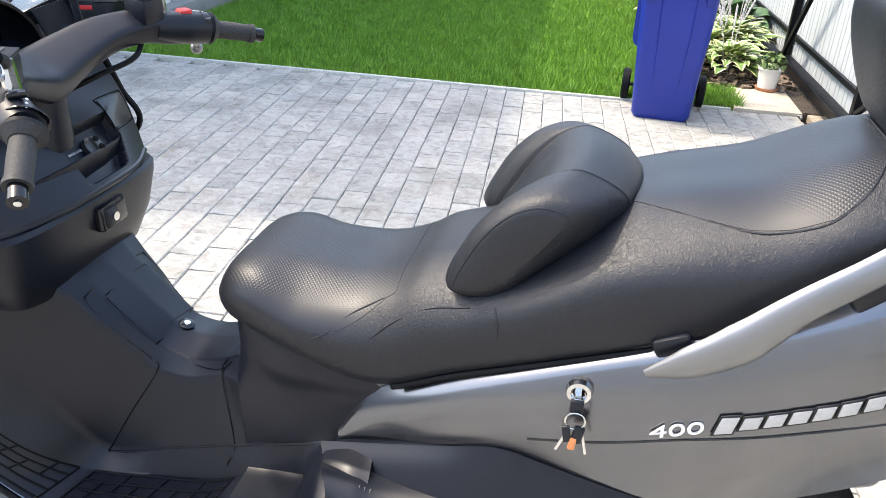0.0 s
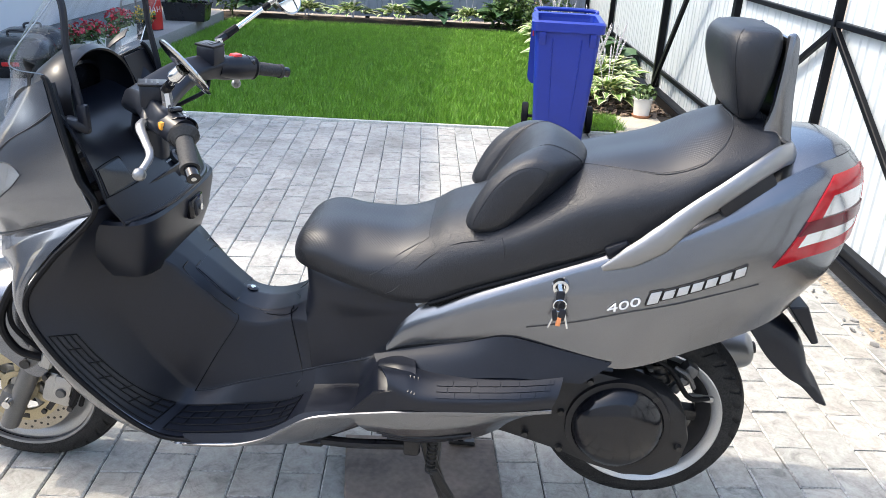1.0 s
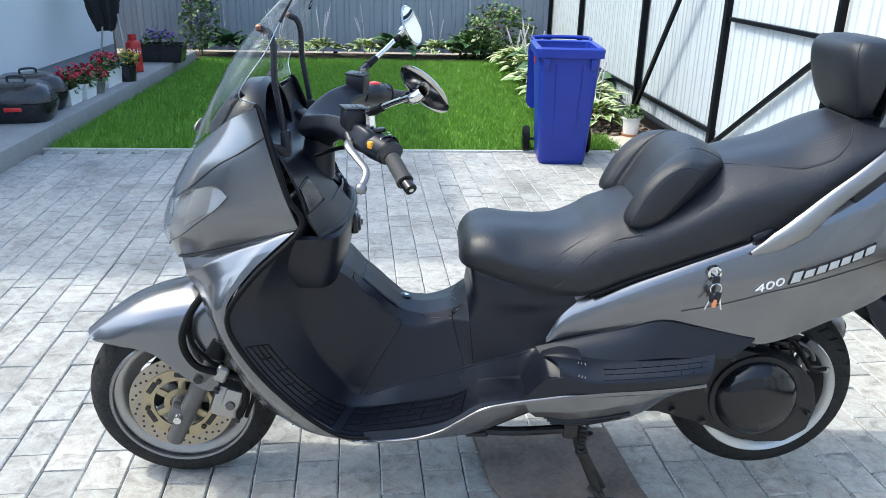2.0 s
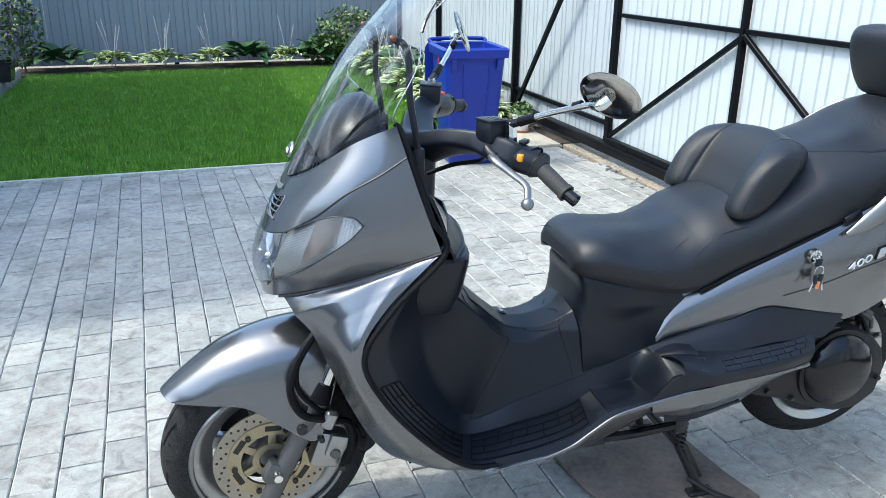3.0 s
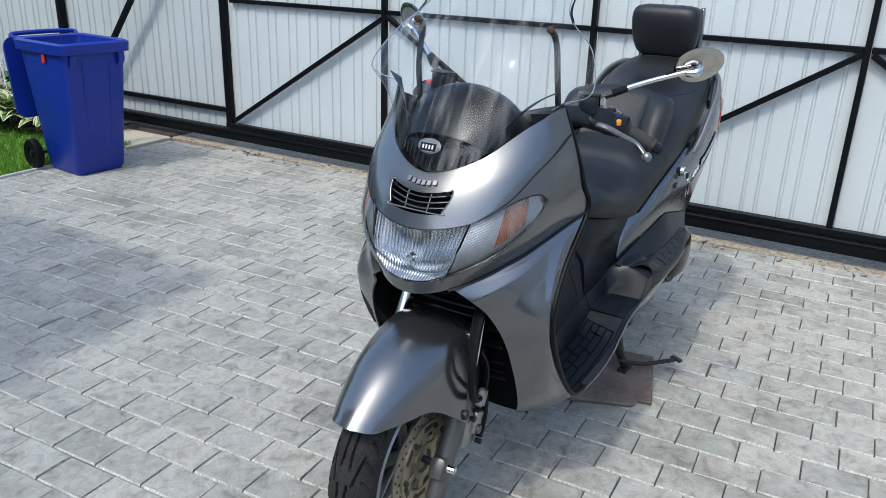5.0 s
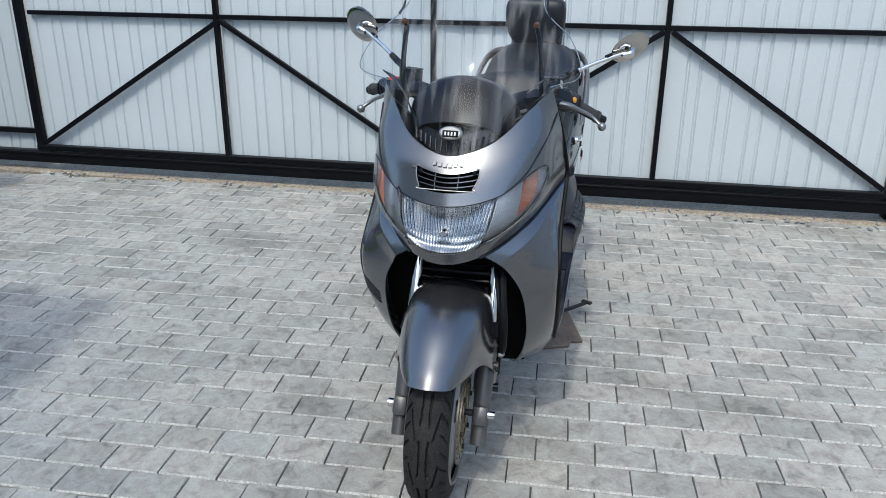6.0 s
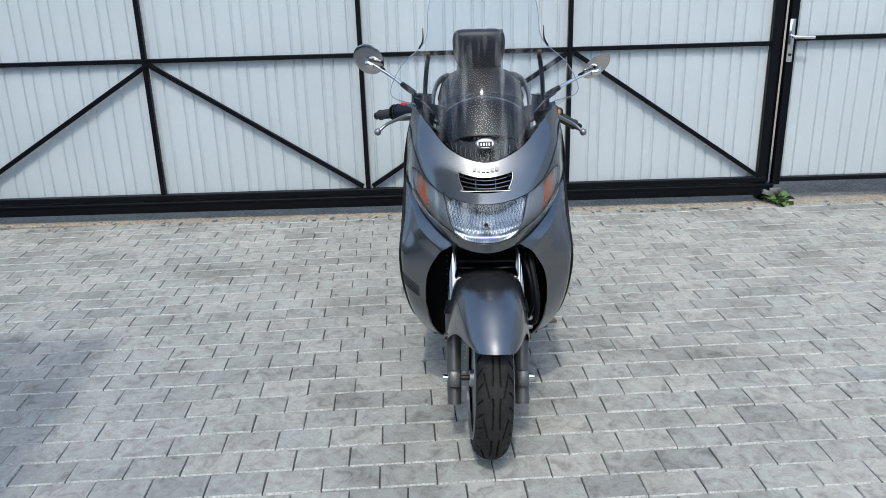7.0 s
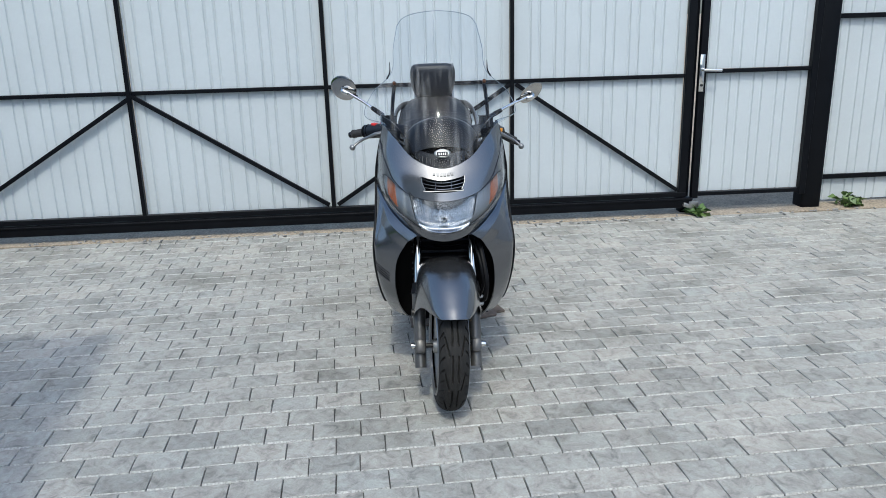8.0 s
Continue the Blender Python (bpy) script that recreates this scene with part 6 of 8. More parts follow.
# windscreen
SCREEN = [
    [(-0.718, 0.0, 0.928), (-0.681, 0.104, 0.961), (-0.591, 0.176, 1.032), (-0.517, 0.217, 1.074)],
    [(-0.658, 0.0, 1.050), (-0.628, 0.115, 1.068), (-0.582, 0.205, 1.088), (-0.532, 0.292, 1.108)],
    [(-0.580, 0.0, 1.175), (-0.562, 0.100, 1.182), (-0.530, 0.172, 1.190), (-0.480, 0.262, 1.188)],
    [(-0.478, 0.0, 1.282), (-0.470, 0.090, 1.282), (-0.455, 0.146, 1.278), (-0.445, 0.186, 1.262)],
    [(-0.365, 0.0, 1.382), (-0.360, 0.088, 1.380), (-0.350, 0.143, 1.370), (-0.340, 0.178, 1.352)],
    [(-0.238, 0.0, 1.492), (-0.238, 0.085, 1.484), (-0.240, 0.138, 1.466), (-0.248, 0.163, 1.436)],
]
ws = Surf(SCREEN, mirrored=True)
screen = sp("windscreen", shell(ws.patch(-3, 3, 0, 5, 73, 61), 0.003, (-0.2, 0, 1.1), 0.003), windshield_mat, "tall clear windscreen", None, 80)
screen.data.materials.append(clean_sheet)
for f in screen.data.polygons:
    f.material_index = 1 if f.normal.x > 0 and f.normal.z < 0.9 else 0
screen.visible_shadow = False
rim_line = [ws.at(3, v) for v in np.linspace(0, 5, 40)] + [ws.at(u, 5) for u in np.linspace(2.9, -2.9, 30)] + [ws.at(-3, v) for v in np.linspace(5, 0, 40)]
sp("screen_edge", tube(rim_line, 0.0013, 220, 6), solid_plastic, "polished screen edge", screen).visible_shadow = False
# dark tubes stand in for the reflection along the folded screen edge
for sgn in (-1, 1):
    h0, h1, h2 = (ws.at(3 * sgn, v) for v in (2.72, 2.95, 3.2))
    out = np.array([0.004, 0.012 * sgn, 0.022])
    sp("screen_horn", tube([h0, h1 + out * 0.3, h2 + out], [0.0035, 0.003, 0.0012], 16, 6), black_gloss, "dark curl drawn for the edge reflection at the screen corner", screen)
sp("screen_foot_panel", shell(ws.patch(-2.7, 2.7, 0.03, 0.42, 41, 8), 0.003, (-0.2, 0, 1.1), -0.028), black_plastic, "black panel under the foot of the screen")
for i in range(15):
    u = (i - 7) * 0.135
    sp("defrost_slat", tube([ws.at(u, v) + np.array([0.024, 0, -0.010]) for v in (0.06, 0.16, 0.27)], 0.0028, 6, 6), black_gloss)
for ob in list(lamp.children) + [lamp] + [o for o in scooter.children if o.name.startswith("turn_signal")]:
    if ob.data.materials[0] == lamp_glass:
        ob.visible_shadow = False
bd = ws.at(0, 0.42)
badge = moved(lathe([(0, 0.004), (0.020, 0.004), (0.024, 0.0), (0, 0.0)], (0, 0, 0), "x", 28), Matrix.Translation(bd + np.array([-0.010, 0, 0.002])) @ Matrix.Rotation(radians(23), 4, "Y") @ Matrix.Diagonal((-1, 1.25, 0.72, 1)))
bo = sp("screen_badge", badge, alloy, "small oval badge with a pale mark")
sp("badge_mark", moved(rbox((0, 0, 0), (0.002, 0.040, 0.017), 0.001, 1), Matrix.Translation(bd + np.array([-0.0155, 0, 0.001])) @ Matrix.Rotation(radians(23), 4, "Y")), black_gloss, "dark face of the badge", bo)
sp("badge_bars", moved(join(*[rbox((0, (k - 1.5) * 0.008, 0), (0.002, 0.004, 0.009), 0.0005, 1) for k in range(4)]), Matrix.Translation(bd + np.array([-0.0168, 0, 0.0015])) @ Matrix.Rotation(radians(23), 4, "Y")), lettering_white, "plain pale marks", bo)
for sgn in (-1, 1):
    y = 0.174 * sgn
    rod = sp("screen_rod", tube([(-0.462, 0.190 * sgn, 0.985), (-0.470, 0.190 * sgn, 1.05), (-0.480, 0.187 * sgn, 1.12), (-0.480, 0.180 * sgn, 1.185), (-0.488, y, 1.215), (-0.505, y, 1.224)], 0.0072, 36, 8), black_plastic, "black windscreen support rod")
    sp("rod_knob", lathe([(0, -0.006), (0.006, -0.005), (0.008, -0.001), (0.008, 0.006), (0, 0.006)], (-0.510, y, 1.226), "x", 18), material("copper_knob", (0.17, 0.085, 0.055), 0.22, 0.8), "round coppery fixing knob", rod)
    sp("rod_foot", rbox((-0.462, 0.190 * sgn, 0.985), (0.022, 0.018, 0.06), 0.006, 2), black_plastic, "", rod)

# handlebar

def hp(name, bm, mat, label="", parent=None):
    return sp(name, moved(bm, ST), mat, label, parent, 30)


BAR = []
for y, x, z, dep, hgt in ((0.268, -0.282, 0.999, 0.012, 0.012), (0.258, -0.288, 1.006, 0.024, 0.024), (0.225, -0.312, 1.014, 0.027, 0.027), (0.185, -0.340, 1.020, 0.030, 0.022), (0.13, -0.375, 1.014, 0.034, 0.021), (0.07, -0.402, 0.994, 0.041, 0.023), (0.0, -0.418, 0.974, 0.048, 0.028)):
    BAR.append([(x + dep * sg(math.cos(a), 0.42) * 0.91 + hgt * sg(math.sin(a), 0.42) * 0.42, y, z - dep * sg(math.cos(a), 0.42) * 0.42 + hgt * sg(math.sin(a), 0.42) * 0.91) for a in np.linspace(0, 2 * math.pi, 33)[:-1]])
BAR = np.array([[(x, -y, z) for x, y, z in ring] for ring in BAR] + BAR[-2::-1])
BAR = np.array([smooth_line(BAR[:, k], 61) for k in range(32)]).transpose(1, 0, 2)
cover = hp("handlebar_cover", grid_mesh(BAR, close_u=True, caps=True), black_plastic, "gull-winged black handlebar cover")
hp("steering_boot", tube([(-0.415, 0, 0.955), (-0.425, 0, 0.86)], [0.036, 0.044], 6, 20), black_plastic, "", cover)
for sgn in (-1, 1):
    def m(*p):
        return [(x, y * sgn, z) for x, y, z in p]
    # the near and the far grip end at different places
    g0, g1, g2 = ((-0.252, 0.272, 0.992), (-0.222, 0.343, 0.953), (-0.210, 0.364, 0.942)) if sgn < 0 else ((-0.251, 0.296, 1.000), (-0.190, 0.351, 0.982), (-0.176, 0.367, 0.976))
    a0, a2 = Vector(g0), Vector(g1)
    way = (a2 - a0).normalized()
    hp("switch_housing", tube(m((-0.318, 0.212, 1.016), a0.lerp(Vector((-0.318, 0.212, 1.016)), 0.45), a0 - way * 0.006), [0.024, 0.030, 0.029], 14, 18), black_plastic, "black switch housing", cover)
    hp("housing_seam", tube(m(a0 - way * 0.022, a0 - way * 0.020), 0.0305, 3, 18), black_gloss, "", cover)
    hp("grip_flange", tube(m(a0 - way * 0.005, a0 + way * 0.002), [0.029, 0.030], 3, 18), black_rubber, "", cover)
    hp("grip_flange", tube(m(a0 + way * 0.002, a0 + way * 0.014), [0.030, 0.0185], 4, 18), grip_rubber, "", cover)
    gp = hp("grip", tube(m(a0 + way * 0.004, a0.lerp(a2, 0.5), a2), [0.0165, 0.0172, 0.0162], 18, 16), grip_rubber, "worn rubber grip")
    hp("grip_ring", tube(m(a2 - way * 0.006, a2 + way * 0.002), 0.0185, 3, 16), grip_rubber, "", gp)
    hp("bar_end", tube(m(a2, g2), [0.0125, 0.0130], 5, 16), black_gloss, "bar end weight", gp)
    hp("bar_end_screw", tube(m(g2, Vector(g2) + way * 0.002), 0.005, 3, 10), chrome, "", gp)
    hp("switch_marks", join(*[rbox((a0 - way * (0.012 + 0.007 * k)) * 1.0 + Vector((0.0, 0.0, 0.0296)), (0.006, 0.0025, 0.0012), 0, 1, (0, 0, 35)) if sgn > 0 else rbox(Vector(((a0 - way * (0.012 + 0.007 * k)).x + 0.008, -(a0 - way * (0.012 + 0.007 * k)).y, (a0 - way * (0.012 + 0.007 * k)).z + 0.0285)), (0.006, 0.0025, 0.0012), 0, 1, (0, 0, -35)) for k in range(3)]), lettering_white, "small white switch marks", cover)
    if sgn < 0:
        hp("amber_switch", rbox((-0.288, -0.268, 1.010), (0.020, 0.014, 0.016), 0.004, 2, (0, 0, 40)), yellow_plastic, "amber switch button", cover)
        hp("rocker_switch", rbox((-0.272, -0.244, 1.035), (0.026, 0.016, 0.010), 0.004, 2, (0, 0, 40)), black_gloss, "", cover)
    else:
        hp("stop_switch", rbox((-0.282, 0.262, 1.034), (0.026, 0.024, 0.014), 0.004, 2, (0, 0, -40)), red_plastic, "red engine stop switch", cover)
        hp("starter_button", rbox((-0.244, 0.278, 1.018), (0.014, 0.02, 0.014), 0.004, 2), black_gloss, "", cover)
    mc = hp("fluid_reservoir", rbox((-0.326, 0.200 * sgn, 1.050), (0.052, 0.046, 0.044), 0.006, 2, (0, 4, -20 * sgn)), black_plastic, "black brake fluid reservoir")
    hp("reservoir_cap", rbox((-0.326, 0.200 * sgn, 1.0735), (0.054, 0.048, 0.005), 0.002, 2, (0, 4, -20 * sgn)), engine_grey, "grey cap with small print", mc)
    hp("print_lines", join(*[rbox((-0.338 + 0.011 * k, 0.200 * sgn, 1.0765), (0.004, 0.034 - 0.005 * (k % 2), 0.0015), 0, 1, (0, 4, -20 * sgn)) for k in range(3)]), fork_grey, "plain grey print lines", mc)
    hp("lever_bracket", tube(m((-0.325, 0.195, 1.030), (-0.335, 0.215, 1.012), (-0.330, 0.238, 1.004)), [0.016, 0.016, 0.011], 10, 12), black_plastic, "", cover)
    lev = hp("brake_lever", tube(m((-0.330, 0.214, 1.006), (-0.338, 0.255, 1.004), (-0.318, 0.292, 0.986), (-0.300, 0.325, 0.968), (-0.310, 0.355, 0.945)), [0.011, 0.010, 0.008, 0.0075, 0.007], 30, 12, 0.75), silver_light, "polished brake lever")
    bm = bmesh.new()
    bmesh.ops.create_uvsphere(bm, u_segments=16, v_segments=10, radius=0.0125)
    hp("lever_ball", moved(bm, Matrix.Translation((-0.311, 0.357 * sgn, 0.943))), silver_light, "", lev)
    hp("brake_hose", tube(m((-0.335, 0.20, 1.00), (-0.33, 0.15, 0.975), (-0.37, 0.10, 0.955), (-0.42, 0.07, 0.93)), 0.005, 26, 8), black_rubber)
# mirrors, set by hand to slightly different angles
for sgn, head, face, foot in ((-1, (-0.160, -0.404, 1.142), (-0.63, -0.49, -0.60), (-0.278, -0.216, 1.060)), (1, (-0.205, 0.400, 1.188), (-0.871, 0.334, -0.361), (-0.330, 0.235, 1.085))):
    hv, fv = Vector(head), Vector(foot)
    n = Vector(face).normalized()
    stem = sp("mirror_stem", tube([fv, fv.lerp(hv, 0.45), fv.lerp(hv, 0.92) + n * 0.010], [0.0065, 0.0060, 0.0065], 16, 12), chrome, "chromed mirror stem")
    sp("stem_nut", tube([fv - (hv - fv) * 0.02, fv + (hv - fv) * 0.16], [0.010, 0.009], 4, 6), black_plastic, "", stem)
    sp("stem_foot", tube([fv + Vector((0, 0, 0.006)), fv + Vector((0.004, 0, -0.05))], [0.010, 0.012], 4, 8), chrome, "", stem)
    sp("stem_sleeve", tube([fv.lerp(hv, 0.10), fv.lerp(hv, 0.26)], [0.0105, 0.009], 4, 10), black_rubber, "", stem)
    sp("stem_collar", tube([fv.lerp(hv, 0.66), fv.lerp(hv, 0.74)], [0.0085, 0.0085], 4, 10), black_rubber, "", stem)
    rot = n.to_track_quat("Z", "Y").to_matrix().to_4x4()
    mm = Matrix.Translation(hv) @ rot @ Matrix.Diagonal((0.99, 0.96, 1, 1))
    sp("mirror_shell", moved(lathe([(0, 0.0052), (0.02, 0.0050), (0.045, 0.0042), (0.056, 0.0030), (0.060, 0.0), (0.057, -0.003), (0.054, -0.002), (0.0, -0.001)], (0, 0, 0), "z", 40), mm), smoked_chrome, "round chromed mirror shell", stem)
    sp("mirror_glass", moved(lathe([(0, -0.0055), (0.03, -0.005), (0.0535, -0.0035), (0.0535, -0.002)], (0, 0, 0), "z", 40), mm), mirror_mat, "mirror glass", stem)
    sp("ball_joint", tube([fv.lerp(hv, 0.86) + n * 0.012, fv.lerp(hv, 0.95) + n * 0.020, hv + n * 0.008], [0.009, 0.012, 0.011], 9, 12), chrome, "", stem)

# seat
SEAT = []
for x, zt, w, zb, crown in ((-0.073, 0.696, 0.078, 0.680, 0.004), (-0.065, 0.724, 0.108, 0.674, 0.008), (-0.040, 0.748, 0.132, 0.668, 0.010), (0.006, 0.757, 0.149, 0.658, 0.012), (0.08, 0.754, 0.162, 0.640, 0.008), (0.165, 0.752, 0.170, 0.620, 0.004), (0.225, 0.770, 0.175, 0.622, 0.002), (0.27, 0.798, 0.179, 0.640, 0.004), (0.33, 0.820, 0.184, 0.670, 0.006), (0.42, 0.862, 0.192, 0.708, 0.01), (0.52, 0.923, 0.197, 0.748, 0.014), (0.60, 0.948, 0.198, 0.779, 0.010), (0.70, 0.974, 0.196, 0.817, 0.006), (0.79, 1.020, 0.188, 0.872, 0.010), (0.86, 1.043, 0.172, 0.925, 0.012), (0.905, 1.032, 0.150, 0.955, 0.010), (0.925, 1.000, 0.120, 0.965, 0.004)):
    SEAT.append([(x, 0.0, zt), (x, w * 0.45, zt - 0.25 * crown), (x, w * 0.80, zt - 0.020 - crown), (x, w * 1.0, zt - 0.055 - 0.25 * (zt - zb - 0.1)), (x, w * 1.02, zb + 0.025), (x, w * 0.97, zb)])
    if zt - zb < 0.11:
        SEAT[-1] = [(x, 0.0, zt), (x, w * 0.45, zt), (x, w * 0.8, zt - 0.12 * (zt - zb)), (x, w, zt - 0.45 * (zt - zb)), (x, w * 1.0, zb + 0.2 * (zt - zb)), (x, w * 0.95, zb)]
ss = Surf(SEAT, mirrored=True)
seat = sp("seat", shell(ss.patch(-5, 5, 0, 16, 91, 160), 0.006, (0.3, 0, 0.6)), vinyl, "black vinyl double seat", None, 60)
nose_row = ss.patch(-5, 5, 0.0, 0.0, 41, 2)[0]
sp("seat_front_end", grid_mesh([[tuple(p) for p in nose_row], [(-0.060, p[1] * 0.8, 0.682) for p in nose_row]]), vinyl, "", seat)


def seat_panel(v0, v1, limits, nu, nv):
    """A piece of the seat whose half width changes from row to row."""
    vs, us = [k for k, _ in limits], [k for _, k in limits]
    return shell(np.array([[ss.at(q * np.interp(v, vs, us), v) for q in np.linspace(-1, 1, nu)] for v in np.linspace(v0, v1, nv)]), 0.002, (0.3, 0, 0.6), 0.0006)


def stitch(*uv, r=0.0013):
    """A seam sunk between two rolls of the cover."""
    return tube(smooth_line([ss.at(u, v) for u, v in uv], 40), r, 60, 6, 1.0)


sp("grip_panel", seat_panel(1.35, 6.1, ((1.3, 2.4), (2.2, 3.4), (3.3, 3.9), (4.6, 2.95), (5.8, 1.9), (6.2, 1.7)), 56, 70), vinyl_dots, "dimpled seat panel", seat, 60)
sp("grip_panel", seat_panel(10.2, 13.5, ((10.2, 0.9), (11.0, 1.4), (11.8, 2.0), (12.3, 2.2), (12.75, 2.25), (13.2, 1.85), (13.5, 1.2)), 50, 44), vinyl_dots, "dimpled seat panel", seat, 60)
both("seam", lambda: stitch((3.4, 4.35), (2.93, 4.62), (2.23, 5.05), (1.85, 5.8)), vinyl, "stitched seam", seat)
both("seam", lambda: stitch((4.4, 4.75), (3.76, 5.03), (2.85, 5.71), (2.57, 6.34), (2.46, 7.37), (2.57, 8.22)), vinyl, "", seat)
both("seam", lambda: stitch((2.7, 8.62), (3.1, 8.68), (3.5, 8.70)), vinyl, "", seat)
both("seam", lambda: stitch((0.8, 10.2), (1.38, 10.98), (2.01, 11.76), (2.24, 12.26), (2.28, 12.75), (1.82, 13.18), (1.25, 13.45), (0.6, 13.6), (0.0, 13.64)), vinyl, "", seat)
both("seat_edge", lambda: tube([ss.at(4.98, v) + np.array([0, 0.001, -0.004]) for v in np.linspace(6.3, 13.2, 20)], 0.005, 50, 6), black_rubber, "black seat edge strip")
# lumbar pad: upright slices from side to side, each a loop from its lower front edge over the top and down its back
PAD_SLICES = (
    (0.180, [(0.345, 0.820), (0.360, 0.855), (0.383, 0.890), (0.408, 0.910), (0.432, 0.916), (0.448, 0.905), (0.425, 0.872), (0.388, 0.835)]),
    (0.176, [(0.326, 0.806), (0.346, 0.862), (0.374, 0.905), (0.404, 0.930), (0.436, 0.938), (0.462, 0.925), (0.438, 0.880), (0.383, 0.818)]),
    (0.165, [(0.314, 0.801), (0.336, 0.868), (0.369, 0.914), (0.405, 0.942), (0.444, 0.952), (0.482, 0.936), (0.455, 0.880), (0.383, 0.803)]),
    (0.145, [(0.309, 0.802), (0.332, 0.872), (0.368, 0.921), (0.409, 0.950), (0.455, 0.959), (0.504, 0.936), (0.475, 0.878), (0.385, 0.800)]),
    (0.118, [(0.315, 0.806), (0.342, 0.874), (0.380, 0.925), (0.421, 0.956), (0.468, 0.965), (0.525, 0.936), (0.490, 0.876), (0.390, 0.800)]),
    (0.102, [(0.329, 0.808), (0.358, 0.873), (0.393, 0.925), (0.430, 0.958), (0.476, 0.967), (0.535, 0.934), (0.500, 0.878), (0.395, 0.800)]),
    (0.092, [(0.343, 0.811), (0.372, 0.873), (0.404, 0.925), (0.438, 0.959), (0.480, 0.968), (0.540, 0.933), (0.500, 0.878), (0.400, 0.800)]),
    (0.045, [(0.348, 0.813), (0.378, 0.874), (0.410, 0.926), (0.443, 0.962), (0.487, 0.973), (0.552, 0.934), (0.505, 0.878), (0.402, 0.800)]),
    (0.0, [(0.350, 0.814), (0.380, 0.875), (0.411, 0.927), (0.445, 0.964), (0.490, 0.975), (0.555, 0.935), (0.505, 0.878), (0.402, 0.800)]),
)
loops = []
for y, ring in [(-y, r) for y, r in PAD_SLICES] + [(y, r) for y, r in reversed(PAD_SLICES[:-1])]:
    closed = smooth_line([(x, y, z) for x, z in ring[-1:] + ring + ring[:2]], 201)
    loops.append(closed[20:180:3])
pg = np.array(loops)
pad_rows = np.array([smooth_line(pg[:, k], 97) for k in range(pg.shape[1])]).transpose(1, 0, 2)
pad = sp("lumbar_pad", grid_mesh(pad_rows, close_u=True, caps=True), vinyl, "black vinyl lumbar pad", None, 60)
for y in (-0.174, -0.097, 0.097, 0.174):
    k = int(np.argmin(np.abs(pad_rows[:, 4, 1] - y)))
    sp("seam", tube([tuple(p) for p in pad_rows[k][1:36]], 0.0011, 60, 6), vinyl, "stitched seam", pad)

# passenger backrest: a wedge, thick at the top, between two upright brackets
REST = [(1.037, 0.846, 0.868, 0.074), (1.050, 0.830, 0.876, 0.098), (1.078, 0.815, 0.882, 0.113), (1.118, 0.799, 0.890, 0.122), (1.158, 0.787, 0.896, 0.125), (1.192, 0.785, 0.898, 0.122), (1.212, 0.795, 0.893, 0.110), (1.220, 0.816, 0.880, 0.082)]
rest_rows = []
for z, x0, x1, w in REST:
    rest_rows.append([((x0 + x1) / 2 + (x1 - x0) / 2 * sg(math.cos(a), 0.6), 0.006 + w * sg(math.sin(a), 0.5), z) for a in np.linspace(0, 2 * math.pi, 61)[:-1]])
rr = np.array(rest_rows)
rr = np.array([smooth_line(rr[:, k], 36) for k in range(60)]).transpose(1, 0, 2)
rest = sp("backrest", grid_mesh(rr, close_u=True, caps=True), vinyl, "padded black passenger backrest", None, 60)
for k in (21, 39):
    sp("seam", tube([tuple(p) for p in rr[2:33, k]], 0.0012, 50, 6), vinyl, "", rest)
sp("backrest_post", join(rbox((0.868, 0.0, 1.035), (0.05, 0.13, 0.03), 0.008, 2, (0, -20, 0)), rbox((0.895, 0.0, 1.00), (0.05, 0.17, 0.05), 0.010, 2, (0, -25, 0))), black_plastic, "black hinge block under the backrest", rest)
FIN = [(0.868, 0.985), (0.905, 0.978), (0.948, 0.982), (0.936, 1.020), (0.926, 1.09), (0.920, 1.16), (0.914, 1.205), (0.905, 1.216), (0.893, 1.212), (0.893, 1.14), (0.890, 1.075), (0.882, 1.035)]
both("backrest_bracket", lambda: prism(FIN, 0.096, 0.112, "y", 0.004, 2), silver, "grey upright bracket beside the backrest", rest)
sp("backrest_plate", prism([(0.902, 1.03), (0.912, 1.03), (0.908, 1.205), (0.899, 1.205)], -0.096, 0.096, "y", 0.002, 1), silver, "", rest)

